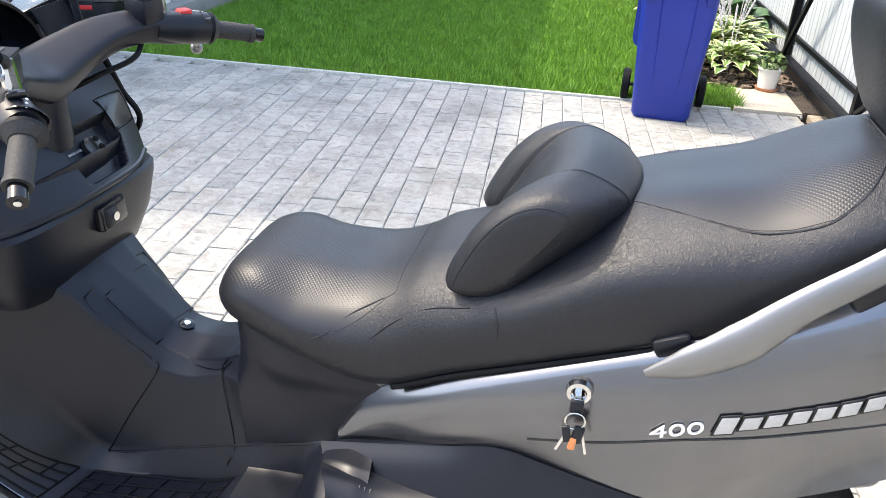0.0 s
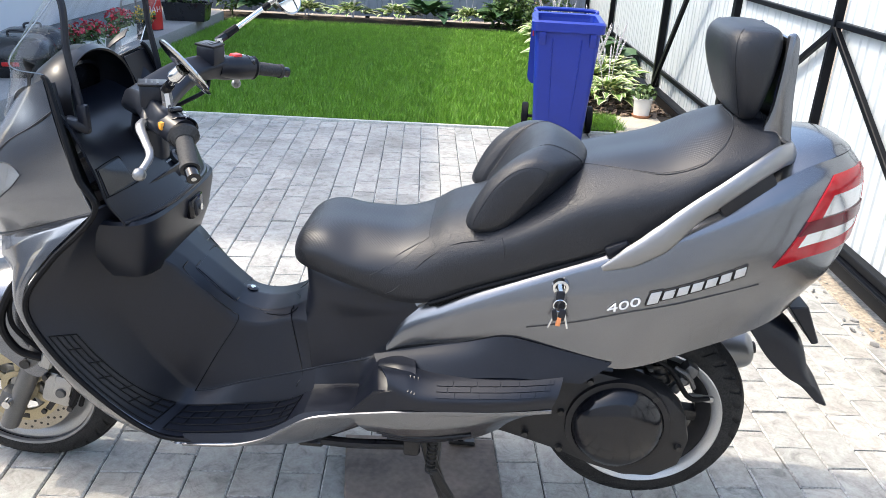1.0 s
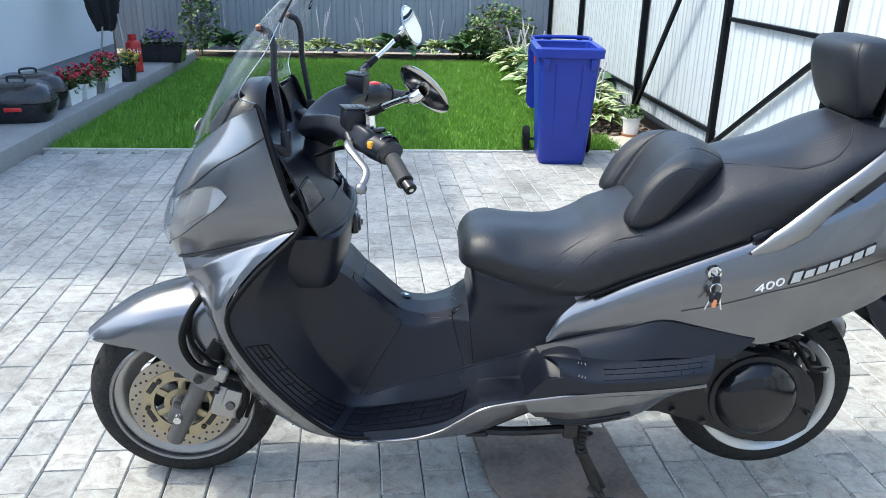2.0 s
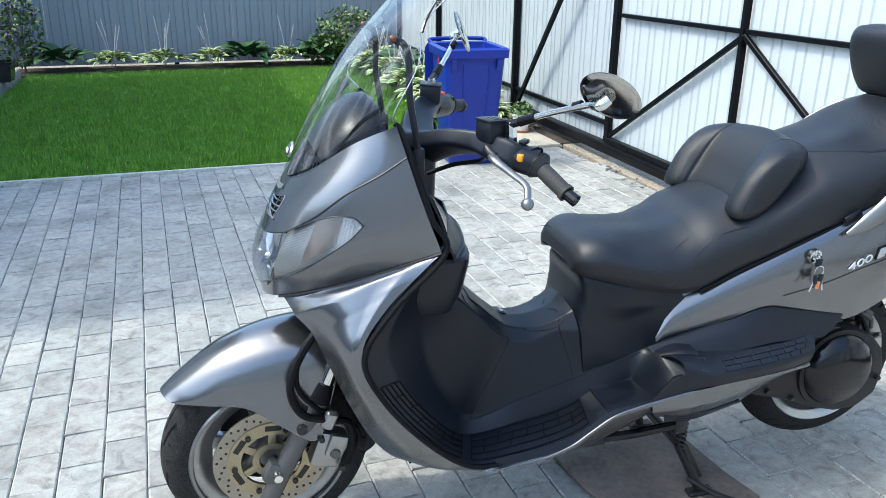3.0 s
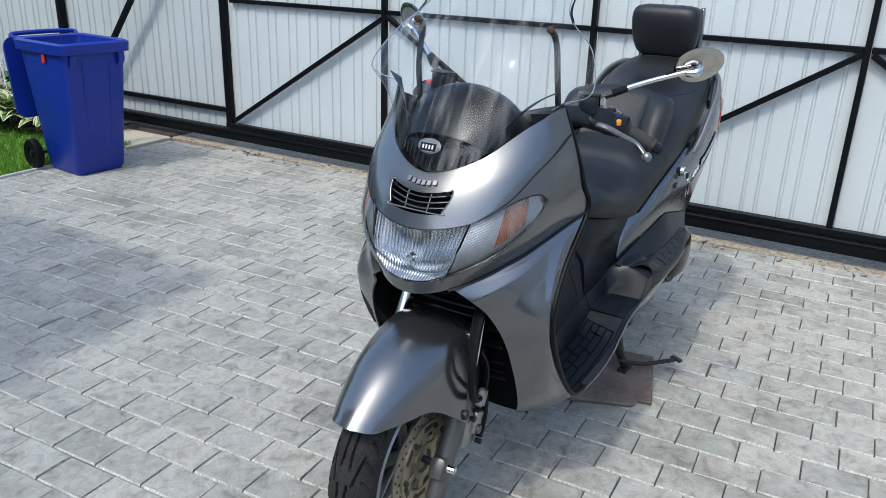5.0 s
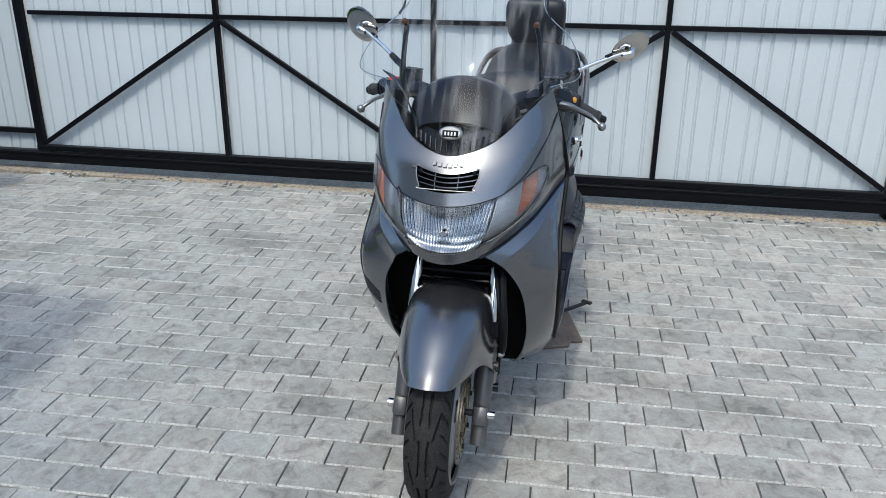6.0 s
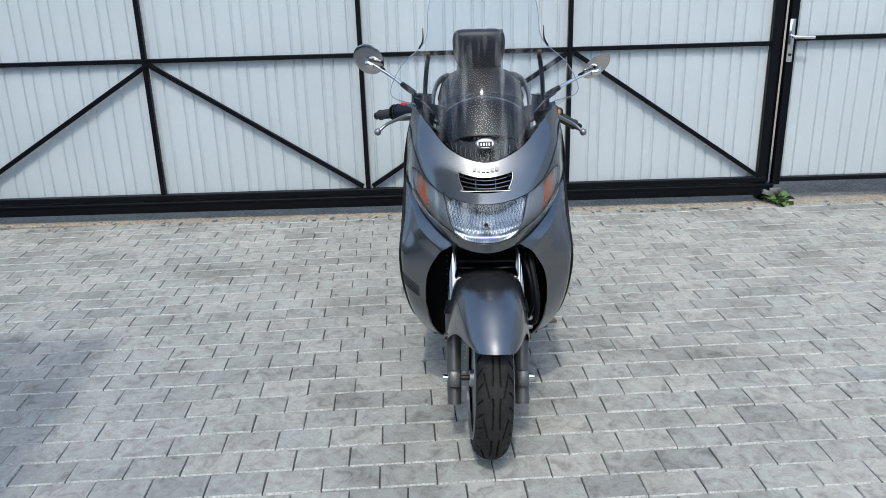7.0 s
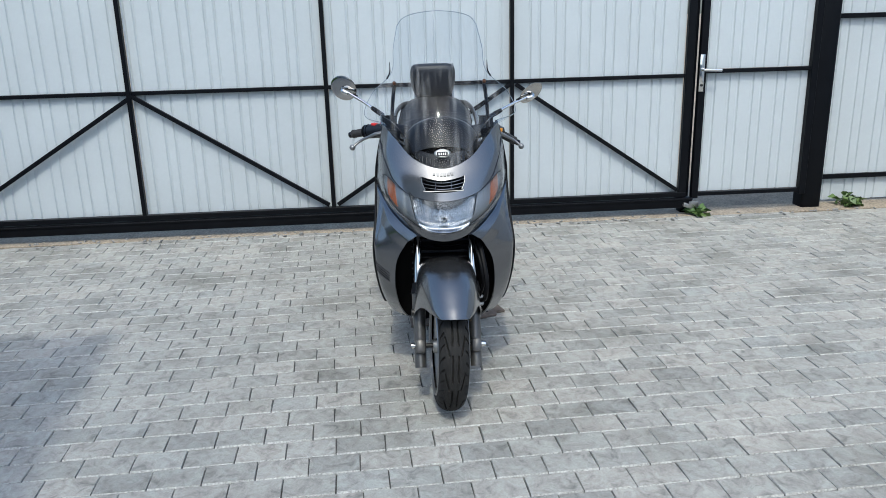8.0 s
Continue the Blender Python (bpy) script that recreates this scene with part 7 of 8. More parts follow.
# tail: side panels, top, lights
TAIL = [
    [(0.146, 0.150, 0.500), (0.146, 0.152, 0.495), (0.146, 0.153, 0.490), (0.146, 0.154, 0.486), (0.146, 0.154, 0.482)],
    [(0.195, 0.146, 0.580), (0.192, 0.158, 0.558), (0.190, 0.163, 0.535), (0.190, 0.164, 0.512), (0.190, 0.160, 0.498)],
    [(0.300, 0.162, 0.652), (0.300, 0.184, 0.628), (0.300, 0.192, 0.600), (0.300, 0.191, 0.560), (0.300, 0.186, 0.537)],
    [(0.445, 0.184, 0.716), (0.445, 0.202, 0.698), (0.445, 0.212, 0.660), (0.445, 0.211, 0.612), (0.445, 0.204, 0.564)],
    [(0.640, 0.196, 0.798), (0.640, 0.213, 0.775), (0.640, 0.228, 0.700), (0.640, 0.222, 0.610), (0.640, 0.208, 0.518)],
    [(0.800, 0.192, 0.880), (0.800, 0.213, 0.845), (0.805, 0.226, 0.755), (0.810, 0.215, 0.665), (0.815, 0.188, 0.572)],
    [(0.945, 0.170, 0.968), (0.950, 0.196, 0.920), (0.955, 0.208, 0.820), (0.955, 0.194, 0.725), (0.955, 0.158, 0.630)],
    [(1.030, 0.125, 0.990), (1.045, 0.156, 0.945), (1.050, 0.165, 0.840), (1.045, 0.150, 0.750), (1.030, 0.115, 0.688)],
    [(1.080, 0.055, 0.990), (1.100, 0.085, 0.950), (1.105, 0.092, 0.850), (1.095, 0.082, 0.770), (1.070, 0.06, 0.715)],
    [(1.088, 0.0, 0.990), (1.110, 0.0, 0.950), (1.115, 0.0, 0.850), (1.105, 0.0, 0.770), (1.080, 0.0, 0.720)],
]
tls = Surf(TAIL)
side_l, side_r = both("side_panel", lambda: shell(tls.patch(0, 4, 0, 9, 30, 100), 0.004, (0.6, 0, 0.7)), silver, "silver-grey rear side panel")
TOP = [[(0.84, 0.0, 0.93), (0.84, 0.12, 0.93), (0.83, 0.188, 0.895)], [(0.92, 0.0, 0.985), (0.92, 0.11, 0.98), (0.925, 0.176, 0.958)], [(1.00, 0.0, 1.012), (1.00, 0.09, 1.005), (1.005, 0.14, 0.985)], [(1.05, 0.0, 1.012), (1.05, 0.06, 1.008), (1.055, 0.095, 0.992)], [(1.088, 0.0, 0.992), (1.085, 0.03, 0.992), (1.080, 0.055, 0.990)]]
sp("tail_cover", shell(Surf(TOP, mirrored=True).patch(-2, 2, 0, 4, 31, 30), 0.004, (0.9, 0, 0.7)), silver, "silver-grey tail cover")
both("seat_rail_strip", lambda: tube([tls.at(0.0, v) + np.array([0, -0.004, 0.008]) for v in np.linspace(1.2, 5.2, 14)], 0.007, 40, 6), silver_light, "thin silver strip under the seat")
# dark tube in place of the shade that a pressed groove would hold
both("panel_groove", lambda: tube([tls.at(u, v) + np.array([0, 0.0005, 0]) for u, v in ((3.15, 3.02), (2.70, 3.55), (2.42, 4.0), (2.42, 4.5), (2.46, 5.0), (2.56, 5.58))], 0.0014, 40, 6), dark_steel, "pressed groove line, its shade drawn as a dark strip")
# black tube along the lower edge, standing in for the shade beneath it
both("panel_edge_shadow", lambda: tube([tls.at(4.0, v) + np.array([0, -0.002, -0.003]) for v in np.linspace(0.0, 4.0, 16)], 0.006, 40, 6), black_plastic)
# black trim under the side panel
both("lower_trim", lambda: shell(Surf([[(0.12, 0.158, 0.478), (0.13, 0.176, 0.466), (0.14, 0.195, 0.445)], [(0.30, 0.186, 0.536), (0.30, 0.206, 0.512), (0.30, 0.225, 0.475)], [(0.385, 0.201, 0.569), (0.385, 0.217, 0.533), (0.385, 0.234, 0.489)], [(0.425, 0.206, 0.5745), (0.42, 0.220, 0.535), (0.42, 0.235, 0.493)], [(0.455, 0.208, 0.570), (0.45, 0.221, 0.533), (0.45, 0.236, 0.494)], [(0.55, 0.211, 0.551), (0.54, 0.222, 0.524), (0.52, 0.234, 0.492)], [(0.635, 0.211, 0.534), (0.61, 0.221, 0.514), (0.575, 0.230, 0.49)]]).patch(0, 2, 0, 6, 12, 60), 0.004, (0.4, 0, 0.5), 0.003), black_plastic, "black trim under the side panel")

# lettering on the side panel: plain marks in place of the name, with the number beside it
slant = Matrix.Identity(4)
slant[0][1] = 0.30
for sgn in (-1, 1):
    side = side_l if sgn < 0 else side_r
    p0, p1 = Vector(tls.at(2.18, 3.78)), Vector(tls.at(2.05, 4.22))
    mid = (p0 + p1) / 2
    ang = math.degrees(math.atan2((p1 - p0).z, (p1 - p0).x))
    base = Matrix.Translation((mid.x, (mid.y + 0.0035) * sgn, mid.z - 0.010)) @ (pose(0, 0, 0, 0, -ang, 0) @ pose(0, 0, 0, 90, 0, 0) if sgn < 0 else pose(0, 0, 0, 0, -ang, 0) @ pose(0, 0, 0, 90, 0, 180))
    sp("number_400", moved(text_mesh("400", 0.044, 0.0012), base @ slant @ Matrix.Diagonal((1.06, 0.58, 1, 1))), lettering_white, "white model figures 400", side)
    for i in range(7):
        v = 4.26 + 0.165 * i
        c0, c1 = tls.at(2.03 - 0.06 * i / 6, v), tls.at(2.03 - 0.06 * i / 6, v + 0.12)
        mid = (Vector(c0) + Vector(c1)) / 2
        a2 = math.degrees(math.atan2(c1[2] - c0[2], c1[0] - c0[0]))
        yaw = math.degrees(math.atan2((c1[1] - c0[1]) * sgn, c1[0] - c0[0]))
        h = 0.025 if i == 0 else 0.018
        sk = Matrix.Identity(4)
        sk[0][2] = 0.55
        mk = Matrix.Translation((mid.x, (mid.y + 0.0025) * sgn, mid.z - 0.009)) @ pose(0, 0, 0, 0, -a2, yaw)
        bk = sp("name_mark", moved(rbox((0, 0, 0), (0.0280, 0.002, h + 0.005), 0.0008, 1), mk @ sk), black_gloss, "plain dark backing mark", side)
        sp("name_mark_face", moved(rbox((0, 0.0016 * sgn, 0), (0.0220, 0.002, h - 0.001), 0.0015, 2), mk @ sk), mark_silver, "plain silver mark", bk)

# side lock, with keys hanging from it as a thing of their own
both("panel_lock", lambda: lathe([(0, 0.004), (0.009, 0.004), (0.011, 0.010), (0.016, 0.009), (0.018, 0.0), (0, 0.0)], (0.509, 0.217, 0.708), "y", 26), chrome, "round chrome panel lock")
# tail lamps
for sgn in (-1, 1):
    def tp(u0, u1, v0f, v1f, off, t, nu=10, nv=14):
        g = np.zeros((nv, nu, 3))
        for a, u in enumerate(np.linspace(u0, u1, nu)):
            for b, f in enumerate(np.linspace(0, 1, nv)):
                v0, v1 = v0f(u), v1f(u)
                g[b, a] = tls.at(u, v0 + (v1 - v0) * f)
        g[:, :, 1] *= sgn
        return shell(g, t, (0.7, 0, 0.8), off)
    lo_v = lambda u: 5.72 + 0.56 * (2.25 - u)
    hi_v = lambda u: 7.9
    tlp = sp("tail_lamp", tp(0.60, 1.15, lo_v, hi_v, 0.004, 0.01), red_glass, "red and clear tail lamp")
    sp("front_strip", tp(1.15, 1.52, lo_v, lambda u: lo_v(u) + 0.26, 0.004, 0.01), red_glass, "", tlp)
    sp("upper_clear", tp(1.15, 1.52, lambda u: lo_v(u) + 0.26, hi_v, 0.003, 0.01), clear_lens, "clear upper window of the lamp", tlp)
    sp("dark_bar", tp(1.52, 1.74, lo_v, hi_v, 0.006, 0.012), dark_red_glass, "dark red bar", tlp)
    sp("clear_band", tp(1.74, 1.98, lambda u: lo_v(u) + 0.14, hi_v, 0.003, 0.01), clear_lens, "clear band of the lamp", tlp)
    sp("front_strip", tp(1.74, 1.98, lo_v, lambda u: lo_v(u) + 0.14, 0.004, 0.01), red_glass, "", tlp)
    sp("lower_lens", tp(1.98, 2.25, lo_v, hi_v, 0.004, 0.01), red_glass, "", tlp)
sp("rear_lamp_bar", shell(np.array([[(tls.at(u, v) * np.array([1, s, 1])) for s, v in [(-1, x) for x in np.linspace(7.9, 9, 8)] + [(1, x) for x in np.linspace(8.9, 7.9, 8)]] for u in np.linspace(0.9, 2.25, 6)]), 0.006, (0.7, 0, 0.8), 0.004), red_glass, "red tail lamp strip")

# grab rails
def rail():
    return tube([(0.586, 0.226, 0.757), (0.635, 0.231, 0.787), (0.688, 0.233, 0.828), (0.74, 0.231, 0.884), (0.80, 0.224, 0.934), (0.855, 0.206, 0.973), (0.900, 0.172, 0.992), (0.935, 0.125, 0.990), (0.952, 0.07, 0.986), (0.957, 0.0, 0.985)], [0.003, 0.0115, 0.0145, 0.0110, 0.0100, 0.0100, 0.011, 0.011, 0.011, 0.011], 70, 16, 1.9)


both("grab_rail", rail, silver_light, "silver grab rail")
both("rail_recess", lambda: rbox((0.845, 0.190, 0.925), (0.12, 0.014, 0.045), 0.006, 2, (0, -36, -12)), black_plastic, "black recess behind the rail")
both("rail_bracket", lambda: rbox((0.615, 0.200, 0.792), (0.05, 0.02, 0.025), 0.006, 2, (0, -25, 0)), black_plastic)

# passenger footboards
def peg_rows():
    return Surf([[(0.135, 0.20, 0.475), (0.15, 0.235, 0.490), (0.165, 0.262, 0.470), (0.16, 0.268, 0.410)], [(0.20, 0.20, 0.480), (0.20, 0.24, 0.482), (0.205, 0.272, 0.458), (0.21, 0.275, 0.418)], [(0.26, 0.20, 0.480), (0.26, 0.24, 0.474), (0.26, 0.278, 0.452), (0.26, 0.280, 0.422)], [(0.42, 0.20, 0.500), (0.42, 0.24, 0.488), (0.42, 0.278, 0.464), (0.42, 0.278, 0.436)], [(0.54, 0.19, 0.520), (0.535, 0.235, 0.502), (0.525, 0.262, 0.472), (0.515, 0.264, 0.444)]])


both("passenger_footboard", lambda: shell(peg_rows().patch(0, 3, 0, 4, 24, 44), 0.005, (0.3, 0, 0.3)), black_plastic, "black passenger footboard")


# raised rubber pads in three staggered rows
peg = peg_rows()
for sgn in (-1, 1):
    for row, (u0, u1) in enumerate(((1.04, 1.31), (1.35, 1.60), (1.64, 1.92))):
        cuts = [2.08] + [2.22 + 0.29 * k + (0.11, 0.04, 0.14)[row] for k in range(6)] + [3.86 - 0.05 * row]
        for v0, v1 in zip(cuts, cuts[1:]):
            if v1 - v0 > 0.07:
                g = peg.patch(u0, u1, v0, v1 - 0.022, 4, 7)
                g[:, :, 1] *= sgn
                sp("foot_pad", shell(g, 0.004, (0.3, 0, 0.3), 0.0026), black_plastic)
both("footboard_slots", lambda: join(*[tube([peg_rows().at(u, v) + np.array([0, 0.000, -0.0008]) for u, v in ((0.9, 1.25 + 0.18 * k), (1.9, 1.12 + 0.18 * k))], 0.0025, 6, 5) for k in range(3)]), black_plastic)
# lower engine cowl with louvres
both("engine_cowl", lambda: shell(Creased([[(0.09, 0.262, 0.378), (0.10, 0.252, 0.350), (0.12, 0.235, 0.325), (0.14, 0.19, 0.305)], [(0.22, 0.266, 0.398), (0.22, 0.262, 0.362), (0.22, 0.244, 0.325), (0.23, 0.20, 0.292)], [(0.34, 0.266, 0.408), (0.34, 0.258, 0.378), (0.33, 0.242, 0.345), (0.33, 0.205, 0.300)], [(0.43, 0.262, 0.416), (0.42, 0.254, 0.398), (0.41, 0.240, 0.375), (0.40, 0.21, 0.335)], [(0.51, 0.255, 0.426), (0.49, 0.250, 0.416), (0.47, 0.240, 0.405), (0.45, 0.215, 0.385)]]).patch(0, 3, 0, 4, 18, 40), 0.004, (0.3, 0, 0.5)), silver, "silver-grey lower cowl", None, 20)
both("louvre", lambda: join(*[tube([(0.14 + 0.01 * k, 0.238 - 0.012 * k, 0.328 - 0.016 * k), (0.24, 0.240 - 0.013 * k, 0.322 - 0.014 * k), (0.35 - 0.02 * k, 0.236 - 0.012 * k, 0.338 - 0.016 * k)], 0.0042, 16, 6) for k in range(3)]), black_gloss, "dark louvre slots")

# engine and drive case
case_out = [(0.30, 0.40), (0.36, 0.33), (0.45, 0.305), (0.55, 0.275), (0.62, 0.245), (0.70, 0.222), (0.77, 0.225), (0.825, 0.262), (0.838, 0.33), (0.820, 0.40), (0.775, 0.445), (0.69, 0.478), (0.58, 0.50), (0.46, 0.49)]
case = sp("drive_case", prism(case_out, -0.185, -0.115, "y", 0.012, 2), engine_grey, "dark cast drive case")
sp("drive_cover", lathe([(0, -0.040), (0.040, -0.038), (0.075, -0.030), (0.094, -0.016), (0.100, 0.0), (0.104, 0.006), (0.104, 0.02)], (0.672, -0.196, 0.362), "y", 56), black_gloss, "glossy round black drive cover", case)
sp("cover_rim", lathe([(0.102, -0.004), (0.115, -0.004), (0.118, 0.016), (0.102, 0.016)], (0.672, -0.190, 0.362), "y", 56, True), engine_grey, "", case)
for x, z in ((0.545, 0.385), (0.60, 0.47), (0.745, 0.440), (0.815, 0.315), (0.55, 0.288), (0.47, 0.32)):
    sp("case_bolt", lathe([(0, -0.007), (0.0065, -0.007), (0.0075, -0.001), (0.009, 0.004), (0, 0.004)], (x, -0.188, z), "y", 14), dark_steel, "", case)
sp("engine_block", join(rbox((0.36, 0.0, 0.36), (0.34, 0.24, 0.20), 0.03, 2), rbox((0.52, 0.0, 0.40), (0.22, 0.22, 0.2), 0.03, 2), rbox((0.30, 0.0, 0.50), (0.5, 0.2, 0.12), 0.03, 2)), engine_grey, "dark engine block")
sp("under_tail", shell(Surf([[(0.55, 0.0, 0.62), (0.55, 0.16, 0.60), (0.55, 0.20, 0.54)], [(0.75, 0.0, 0.66), (0.76, 0.14, 0.64), (0.78, 0.185, 0.58)], [(0.92, 0.0, 0.69), (0.93, 0.11, 0.67), (0.95, 0.155, 0.64)], [(1.06, 0.0, 0.73), (1.06, 0.05, 0.72), (1.05, 0.09, 0.70)]], mirrored=True).patch(-2, 2, 0, 3, 21, 24), 0.005, (0.8, 0, 1.0)), black_plastic, "black under-tail panel")
# rear brake, shock and arm on the wheel's visible side
sp("rear_shock", join(tube([(0.80, -0.095, 0.33), (0.735, -0.10, 0.60)], 0.016, 4, 12), *[lathe([(0.019, -0.004), (0.027, -0.004), (0.027, 0.004), (0.019, 0.004)], (0.79 - 0.0105 * k, -0.095, 0.385 + 0.023 * k), "z", 20, True) for k in range(8)]), dark_steel, "dark spring and damper")
sp("rear_caliper", join(rbox((0.835, -0.075, 0.445), (0.036, 0.04, 0.055), 0.01, 2, (0, 30, 0)), rbox((0.815, -0.098, 0.425), (0.024, 0.018, 0.045), 0.006, 2, (0, 30, 0)), tube([(0.80, -0.10, 0.47), (0.83, -0.11, 0.455), (0.85, -0.10, 0.42)], 0.006, 10, 8)), fork_grey, "cast alloy brake caliper")
sp("brake_cable", tube([(0.60, -0.13, 0.53), (0.70, -0.14, 0.52), (0.78, -0.12, 0.48), (0.84, -0.11, 0.40), (0.895, -0.085, 0.385)], 0.006, 30, 8), black_rubber)
sp("brake_arm", rbox((0.875, -0.085, 0.385), (0.06, 0.012, 0.016), 0.004, 2, (0, 5, 0)), alloy)
sp("swing_arm_right", tube([(0.50, 0.12, 0.36), (0.64, 0.13, 0.32), (0.78, 0.12, 0.305)], 0.026, 12, 10), engine_grey)
muf = sp("silencer", tube([(0.44, 0.16, 0.30), (0.56, 0.175, 0.31), (0.74, 0.18, 0.335), (0.98, 0.178, 0.372), (1.042, 0.176, 0.382), (1.060, 0.176, 0.385)], [0.03, 0.055, 0.060, 0.056, 0.050, 0.036], 36, 24), silver_light, "pale metal silencer")
sp("outlet", tube([(1.055, 0.176, 0.384), (1.072, 0.176, 0.387)], 0.016, 3, 12), dark_steel, "", muf)
# added black arc, fills the dark void between tyre and body
gap_rows = [[(RC[0] + 0.272 * math.cos(a), y, RC[2] + 0.272 * math.sin(a) - (0.02 if abs(y) > 0.07 else 0)) for y in (-0.085, -0.07, 0, 0.07, 0.085)] for a in np.linspace(radians(62), radians(178), 24)]
sp("inner_mudguard", shell(np.array(gap_rows), 0.004, RC), black_rubber, "black arc added to darken the gap over the rear tyre")
# rear mudguard and plate holder
sp("rear_mudguard", shell(Surf([[(0.945, 0.0, 0.625), (0.945, 0.075, 0.615), (0.950, 0.095, 0.580)], [(1.070, 0.0, 0.560), (1.060, 0.078, 0.545), (0.995, 0.092, 0.515)], [(1.118, 0.0, 0.470), (1.105, 0.074, 0.458), (1.052, 0.088, 0.462)], [(1.150, 0.0, 0.425), (1.140, 0.06, 0.420), (1.100, 0.072, 0.428)], [(1.185, 0.0, 0.365), (1.180, 0.044, 0.366), (1.150, 0.054, 0.378)]], mirrored=True).patch(-2, 2, 0, 4, 21, 30), 0.006, (0.757, 0, 0.3)), black_plastic, "black rear mudguard")
sp("plate_holder", prism([(1.030, 0.628), (1.070, 0.634), (1.112, 0.545), (1.098, 0.540)], -0.075, 0.075, "y", 0.003, 1), black_plastic, "black plate holder")

# stands
def stand_leg(sgn):
    return join(tube([(0.225, 0.115 * sgn, 0.295), (0.262, 0.132 * sgn, 0.165), (0.322, 0.165 * sgn, 0.028)], [0.017, 0.016, 0.013], 3, 10, 1.0, False), rbox((0.325, 0.167 * sgn, 0.019), (0.075, 0.034, 0.014), 0.004, 1))


stand = sp("centre_stand", join(stand_leg(-1), stand_leg(1), tube([(0.266, -0.135, 0.155), (0.266, 0.135, 0.155)], 0.012, 4, 10), prism([(0.255, 0.17), (0.275, 0.17), (0.335, 0.06), (0.315, 0.05)], -0.16, -0.145, "y", 0.003, 1)), dark_steel, "dirty black centre stand")
sp("stand_tang", tube([(0.29, -0.155, 0.06), (0.34, -0.22, 0.045), (0.40, -0.285, 0.05), (0.425, -0.31, 0.054)], 0.008, 16, 8), dark_steel, "", stand)
sp("tang_foot", rbox((0.428, -0.315, 0.056), (0.020, 0.045, 0.012), 0.004, 1, (0, 0, -25)), dark_steel, "", stand)
spring = []
for k in range(60):
    a = k * 0.95
    f = k / 59
    spring.append((0.262 + 0.011 * math.cos(a) - 0.005 * f, -0.150 + 0.011 * math.sin(a), 0.27 - 0.11 * f))
sp("stand_spring", tube(spring, 0.0026, 240, 6), dark_steel, "coil spring", stand)
sp("side_stand", join(tube([(-0.04, -0.185, 0.255), (0.08, -0.195, 0.258), (0.225, -0.195, 0.268)], 0.012, 12, 10), rbox((-0.02, -0.19, 0.252), (0.06, 0.03, 0.02), 0.006, 1), rbox((0.215, -0.195, 0.268), (0.04, 0.03, 0.05), 0.01, 2)), black_gloss, "folded black side stand")
sp("frame_tube", join(tube([(-0.2, -0.12, 0.27), (0.2, -0.13, 0.30), (0.4, -0.12, 0.36)], 0.016, 14, 10), tube([(-0.2, 0.12, 0.27), (0.2, 0.13, 0.30), (0.4, 0.12, 0.36)], 0.016, 14, 10)), black_plastic)

# keys
SM = pose(-0.002, -0.004, 0, 0, 0, -3.1)
kp = SM @ Vector((0.509, -0.240, 0.706))
keys = thing("bunch_of_keys", "bunch of keys hanging from the side panel lock", "keys", at=kp)
part("key_bow", rbox((0, 0.002, -0.010), (0.018, 0.008, 0.022), 0.004, 2), black_plastic, keys, "black key bow in the lock")
part("key_blade", rbox((0, 0.012, 0.0), (0.009, 0.02, 0.003), 0.001, 1), chrome, keys)
ringp = [(0.013 * math.cos(a), -0.004, -0.029 + 0.013 * math.sin(a)) for a in np.linspace(0, 2 * math.pi, 25)]
part("ring", tube(ringp, 0.0014, 40, 6), chrome, keys)
part("fob", rbox((0.006, -0.004, -0.050), (0.015, 0.008, 0.028), 0.005, 2, (0, 8, 0)), black_plastic, keys, "black fob")
part("fob", rbox((-0.009, -0.006, -0.049), (0.011, 0.006, 0.026), 0.004, 2, (0, -12, 0)), black_plastic, keys, "black fob")
part("tag", rbox((0.0, -0.007, -0.064), (0.010, 0.004, 0.020), 0.003, 2, (0, 4, 0)), material("orange_tag", (0.75, 0.27, 0.10), 0.5), keys, "orange and pale tag")
part("key", rbox((-0.014, -0.004, -0.064), (0.0045, 0.002, 0.036), 0.001, 1, (0, 20, 0)), chrome, keys)
part("key", rbox((0.015, -0.004, -0.064), (0.0045, 0.002, 0.036), 0.001, 1, (0, -14, 0)), chrome, keys)

# ---- paving, last because of its many pieces ----
BL, BW, GAP, END = 0.1762, 0.1180, 0.0030, 0.0043
pave = thing("pavement", "grey tumbled concrete paving in running bond", "pavement", kind="structure", rz=PAVE_TURN)
part("joint_sand", rbox((-1.6, -0.85, -0.0255), (7.0, 9.2, 0.03), 0, 1), sand_bed, pave, "dark gritty joints")


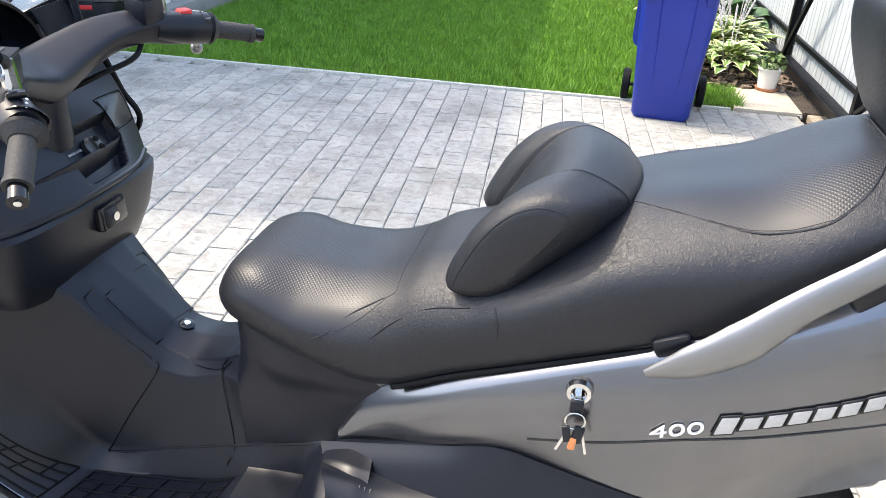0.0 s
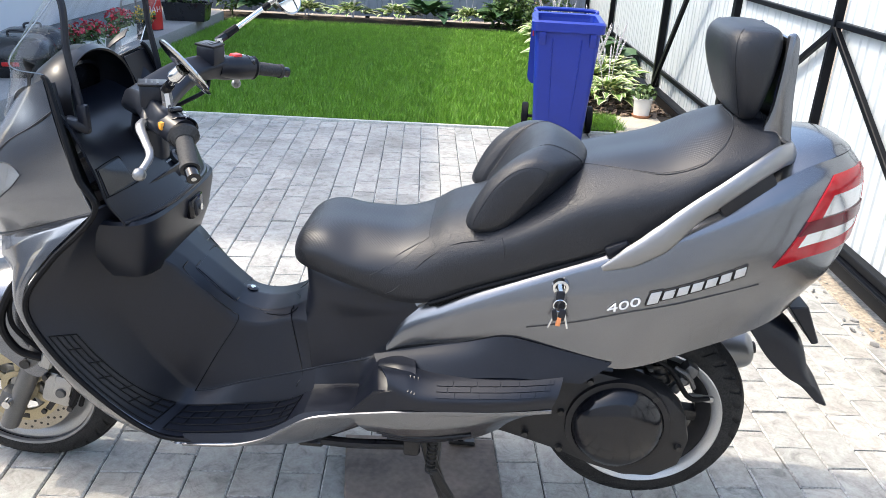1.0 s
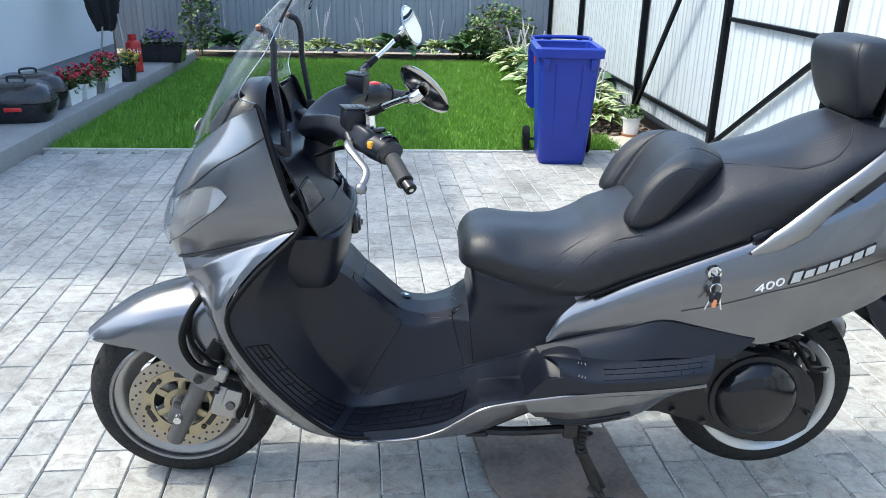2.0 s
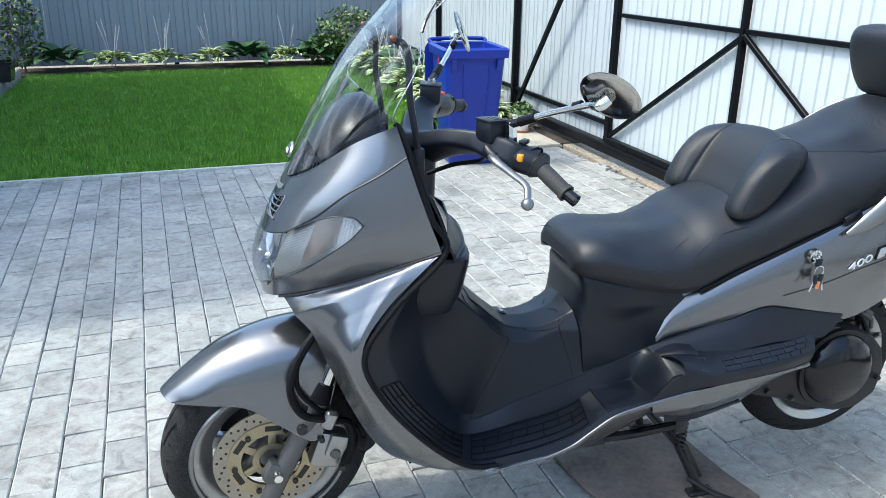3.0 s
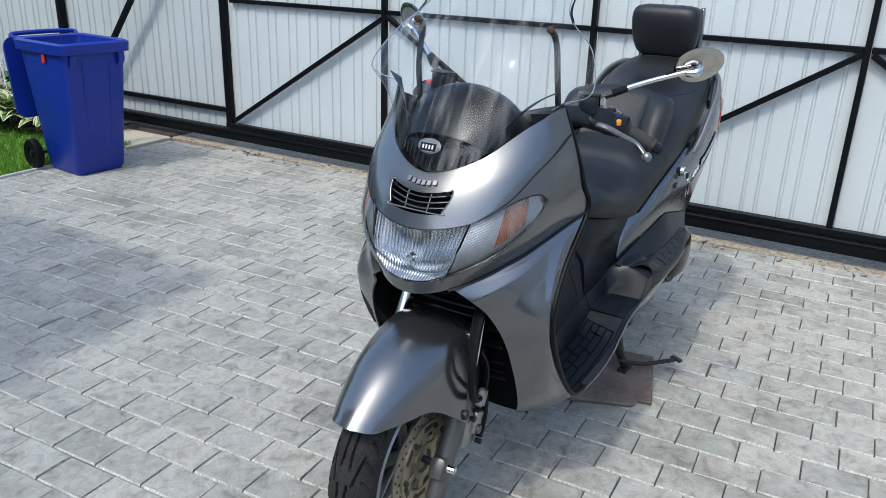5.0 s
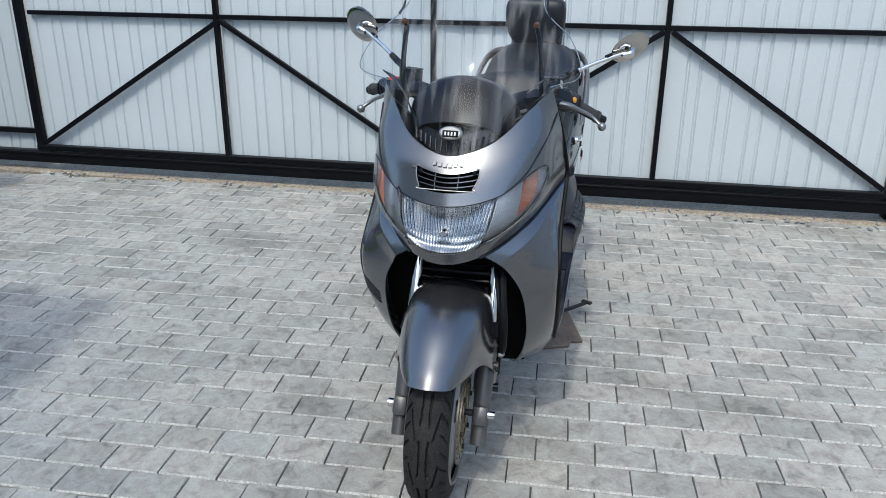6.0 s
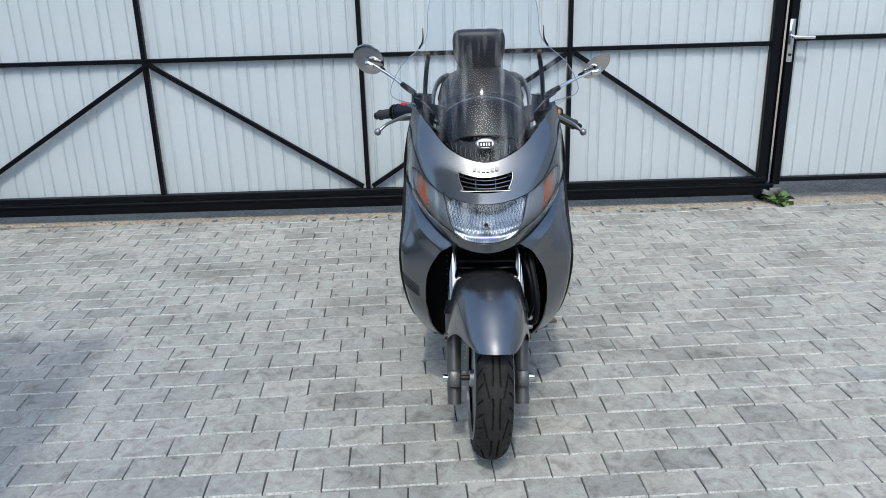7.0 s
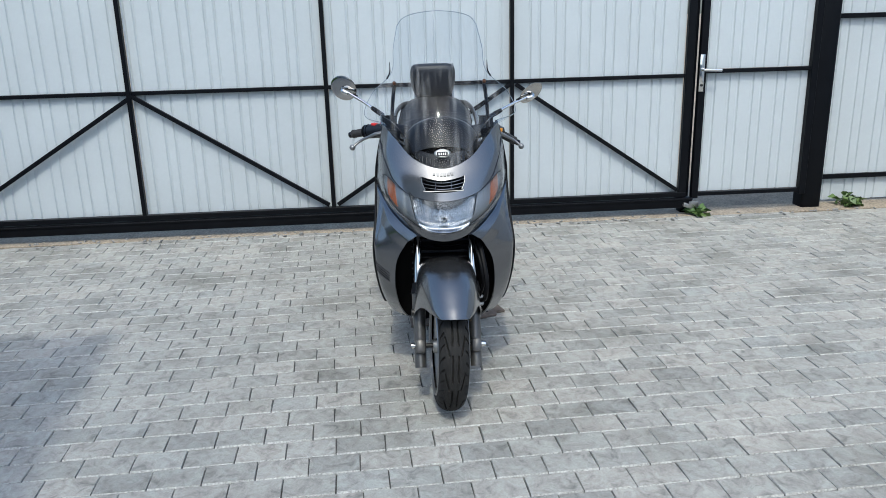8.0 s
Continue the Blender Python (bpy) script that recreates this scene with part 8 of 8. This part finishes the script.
def brick_verts(l, w, seed):
    r = random.Random(seed)
    bx, by = 0.0036, 0.0010
    z0, z1 = -0.03, 0.0

    def j(v):
        return v + r.uniform(-0.0012, 0.0012)
    low = [(-w / 2, -l / 2, z0), (w / 2, -l / 2, z0), (w / 2, l / 2, z0), (-w / 2, l / 2, z0)]
    mid = [(j(x), j(y), z1 - 0.0055) for x, y, _ in low]
    top = [(j(x - math.copysign(bx, x)), j(y - math.copysign(by, y)), z1 + r.uniform(-0.001, 0.001)) for x, y, _ in low]
    f = [(8, 9, 10, 11)] + [(i, (i + 1) % 4, 4 + (i + 1) % 4, 4 + i) for i in range(4)] + [(4 + i, 4 + (i + 1) % 4, 8 + (i + 1) % 4, 8 + i) for i in range(4)]
    return low + mid + top, f


variants = []
for s in range(5):
    v, f = brick_verts(BL - END, BW - GAP, s)
    me = bpy.data.meshes.new("brick")
    me.from_pydata(v, [], f)
    me.materials.append(paver_mat)
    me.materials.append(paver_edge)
    # bevel faces take the lightened edge colour
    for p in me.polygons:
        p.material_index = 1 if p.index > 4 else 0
    variants.append(me)
rp = random.Random(8)
rest_v, rest_f, single = [], [], 0
turn = Matrix.Rotation(radians(PAVE_TURN), 2)
for i in range(-40, 18):
    x = i * BW + 0.018
    shift = -0.017 + (0.54 * (i % 2) + 0.06 * rp.uniform(-1, 1)) * BL
    for j in range(-32, 22):
        y = j * BL + shift
        wx, wy = turn @ Vector((x, y))
        length = min(BL, PY - 0.002 - wy + BL / 2)
        if wx > GX - 0.05 or wx < -4.6 or length < 0.025 or (wx > 1.86 and wy > 3.2):
            continue
        y -= (BL - length) / 2
        dz, tx, ty = rp.uniform(-0.0025, 0.0015), rp.uniform(-0.6, 0.6), rp.uniform(-0.5, 0.5)
        m = Matrix.Translation((x, y, dz)) @ pose(0, 0, 0, tx, ty, rp.uniform(-0.5, 0.5))
        near = (-1.62 < wx < -0.62 and -0.75 < wy < 1.9) or (-0.62 <= wx < 0.5 and -0.75 < wy < -0.05)
        if near and single < 298 and length == BL:
            ob = new("brick", variants[rp.randrange(5)])
            ob.parent = pave
            ob.matrix_basis = m
            single += 1
        else:
            v, f = brick_verts(length - END, BW - GAP, rp.randrange(9999))
            b = len(rest_v)
            rest_v += [tuple(m @ Vector(p)) for p in v]
            rest_f += [tuple(k + b for k in q) for q in f]
me = bpy.data.meshes.new("bricks")
me.from_pydata(rest_v, [], rest_f)
me.materials.append(paver_mat)
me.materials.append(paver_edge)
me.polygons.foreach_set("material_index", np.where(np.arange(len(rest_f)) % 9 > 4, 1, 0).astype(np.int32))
rest_ob = new("bricks", me)
rest_ob.parent = pave
tagged(rest_ob, kind="stuff")
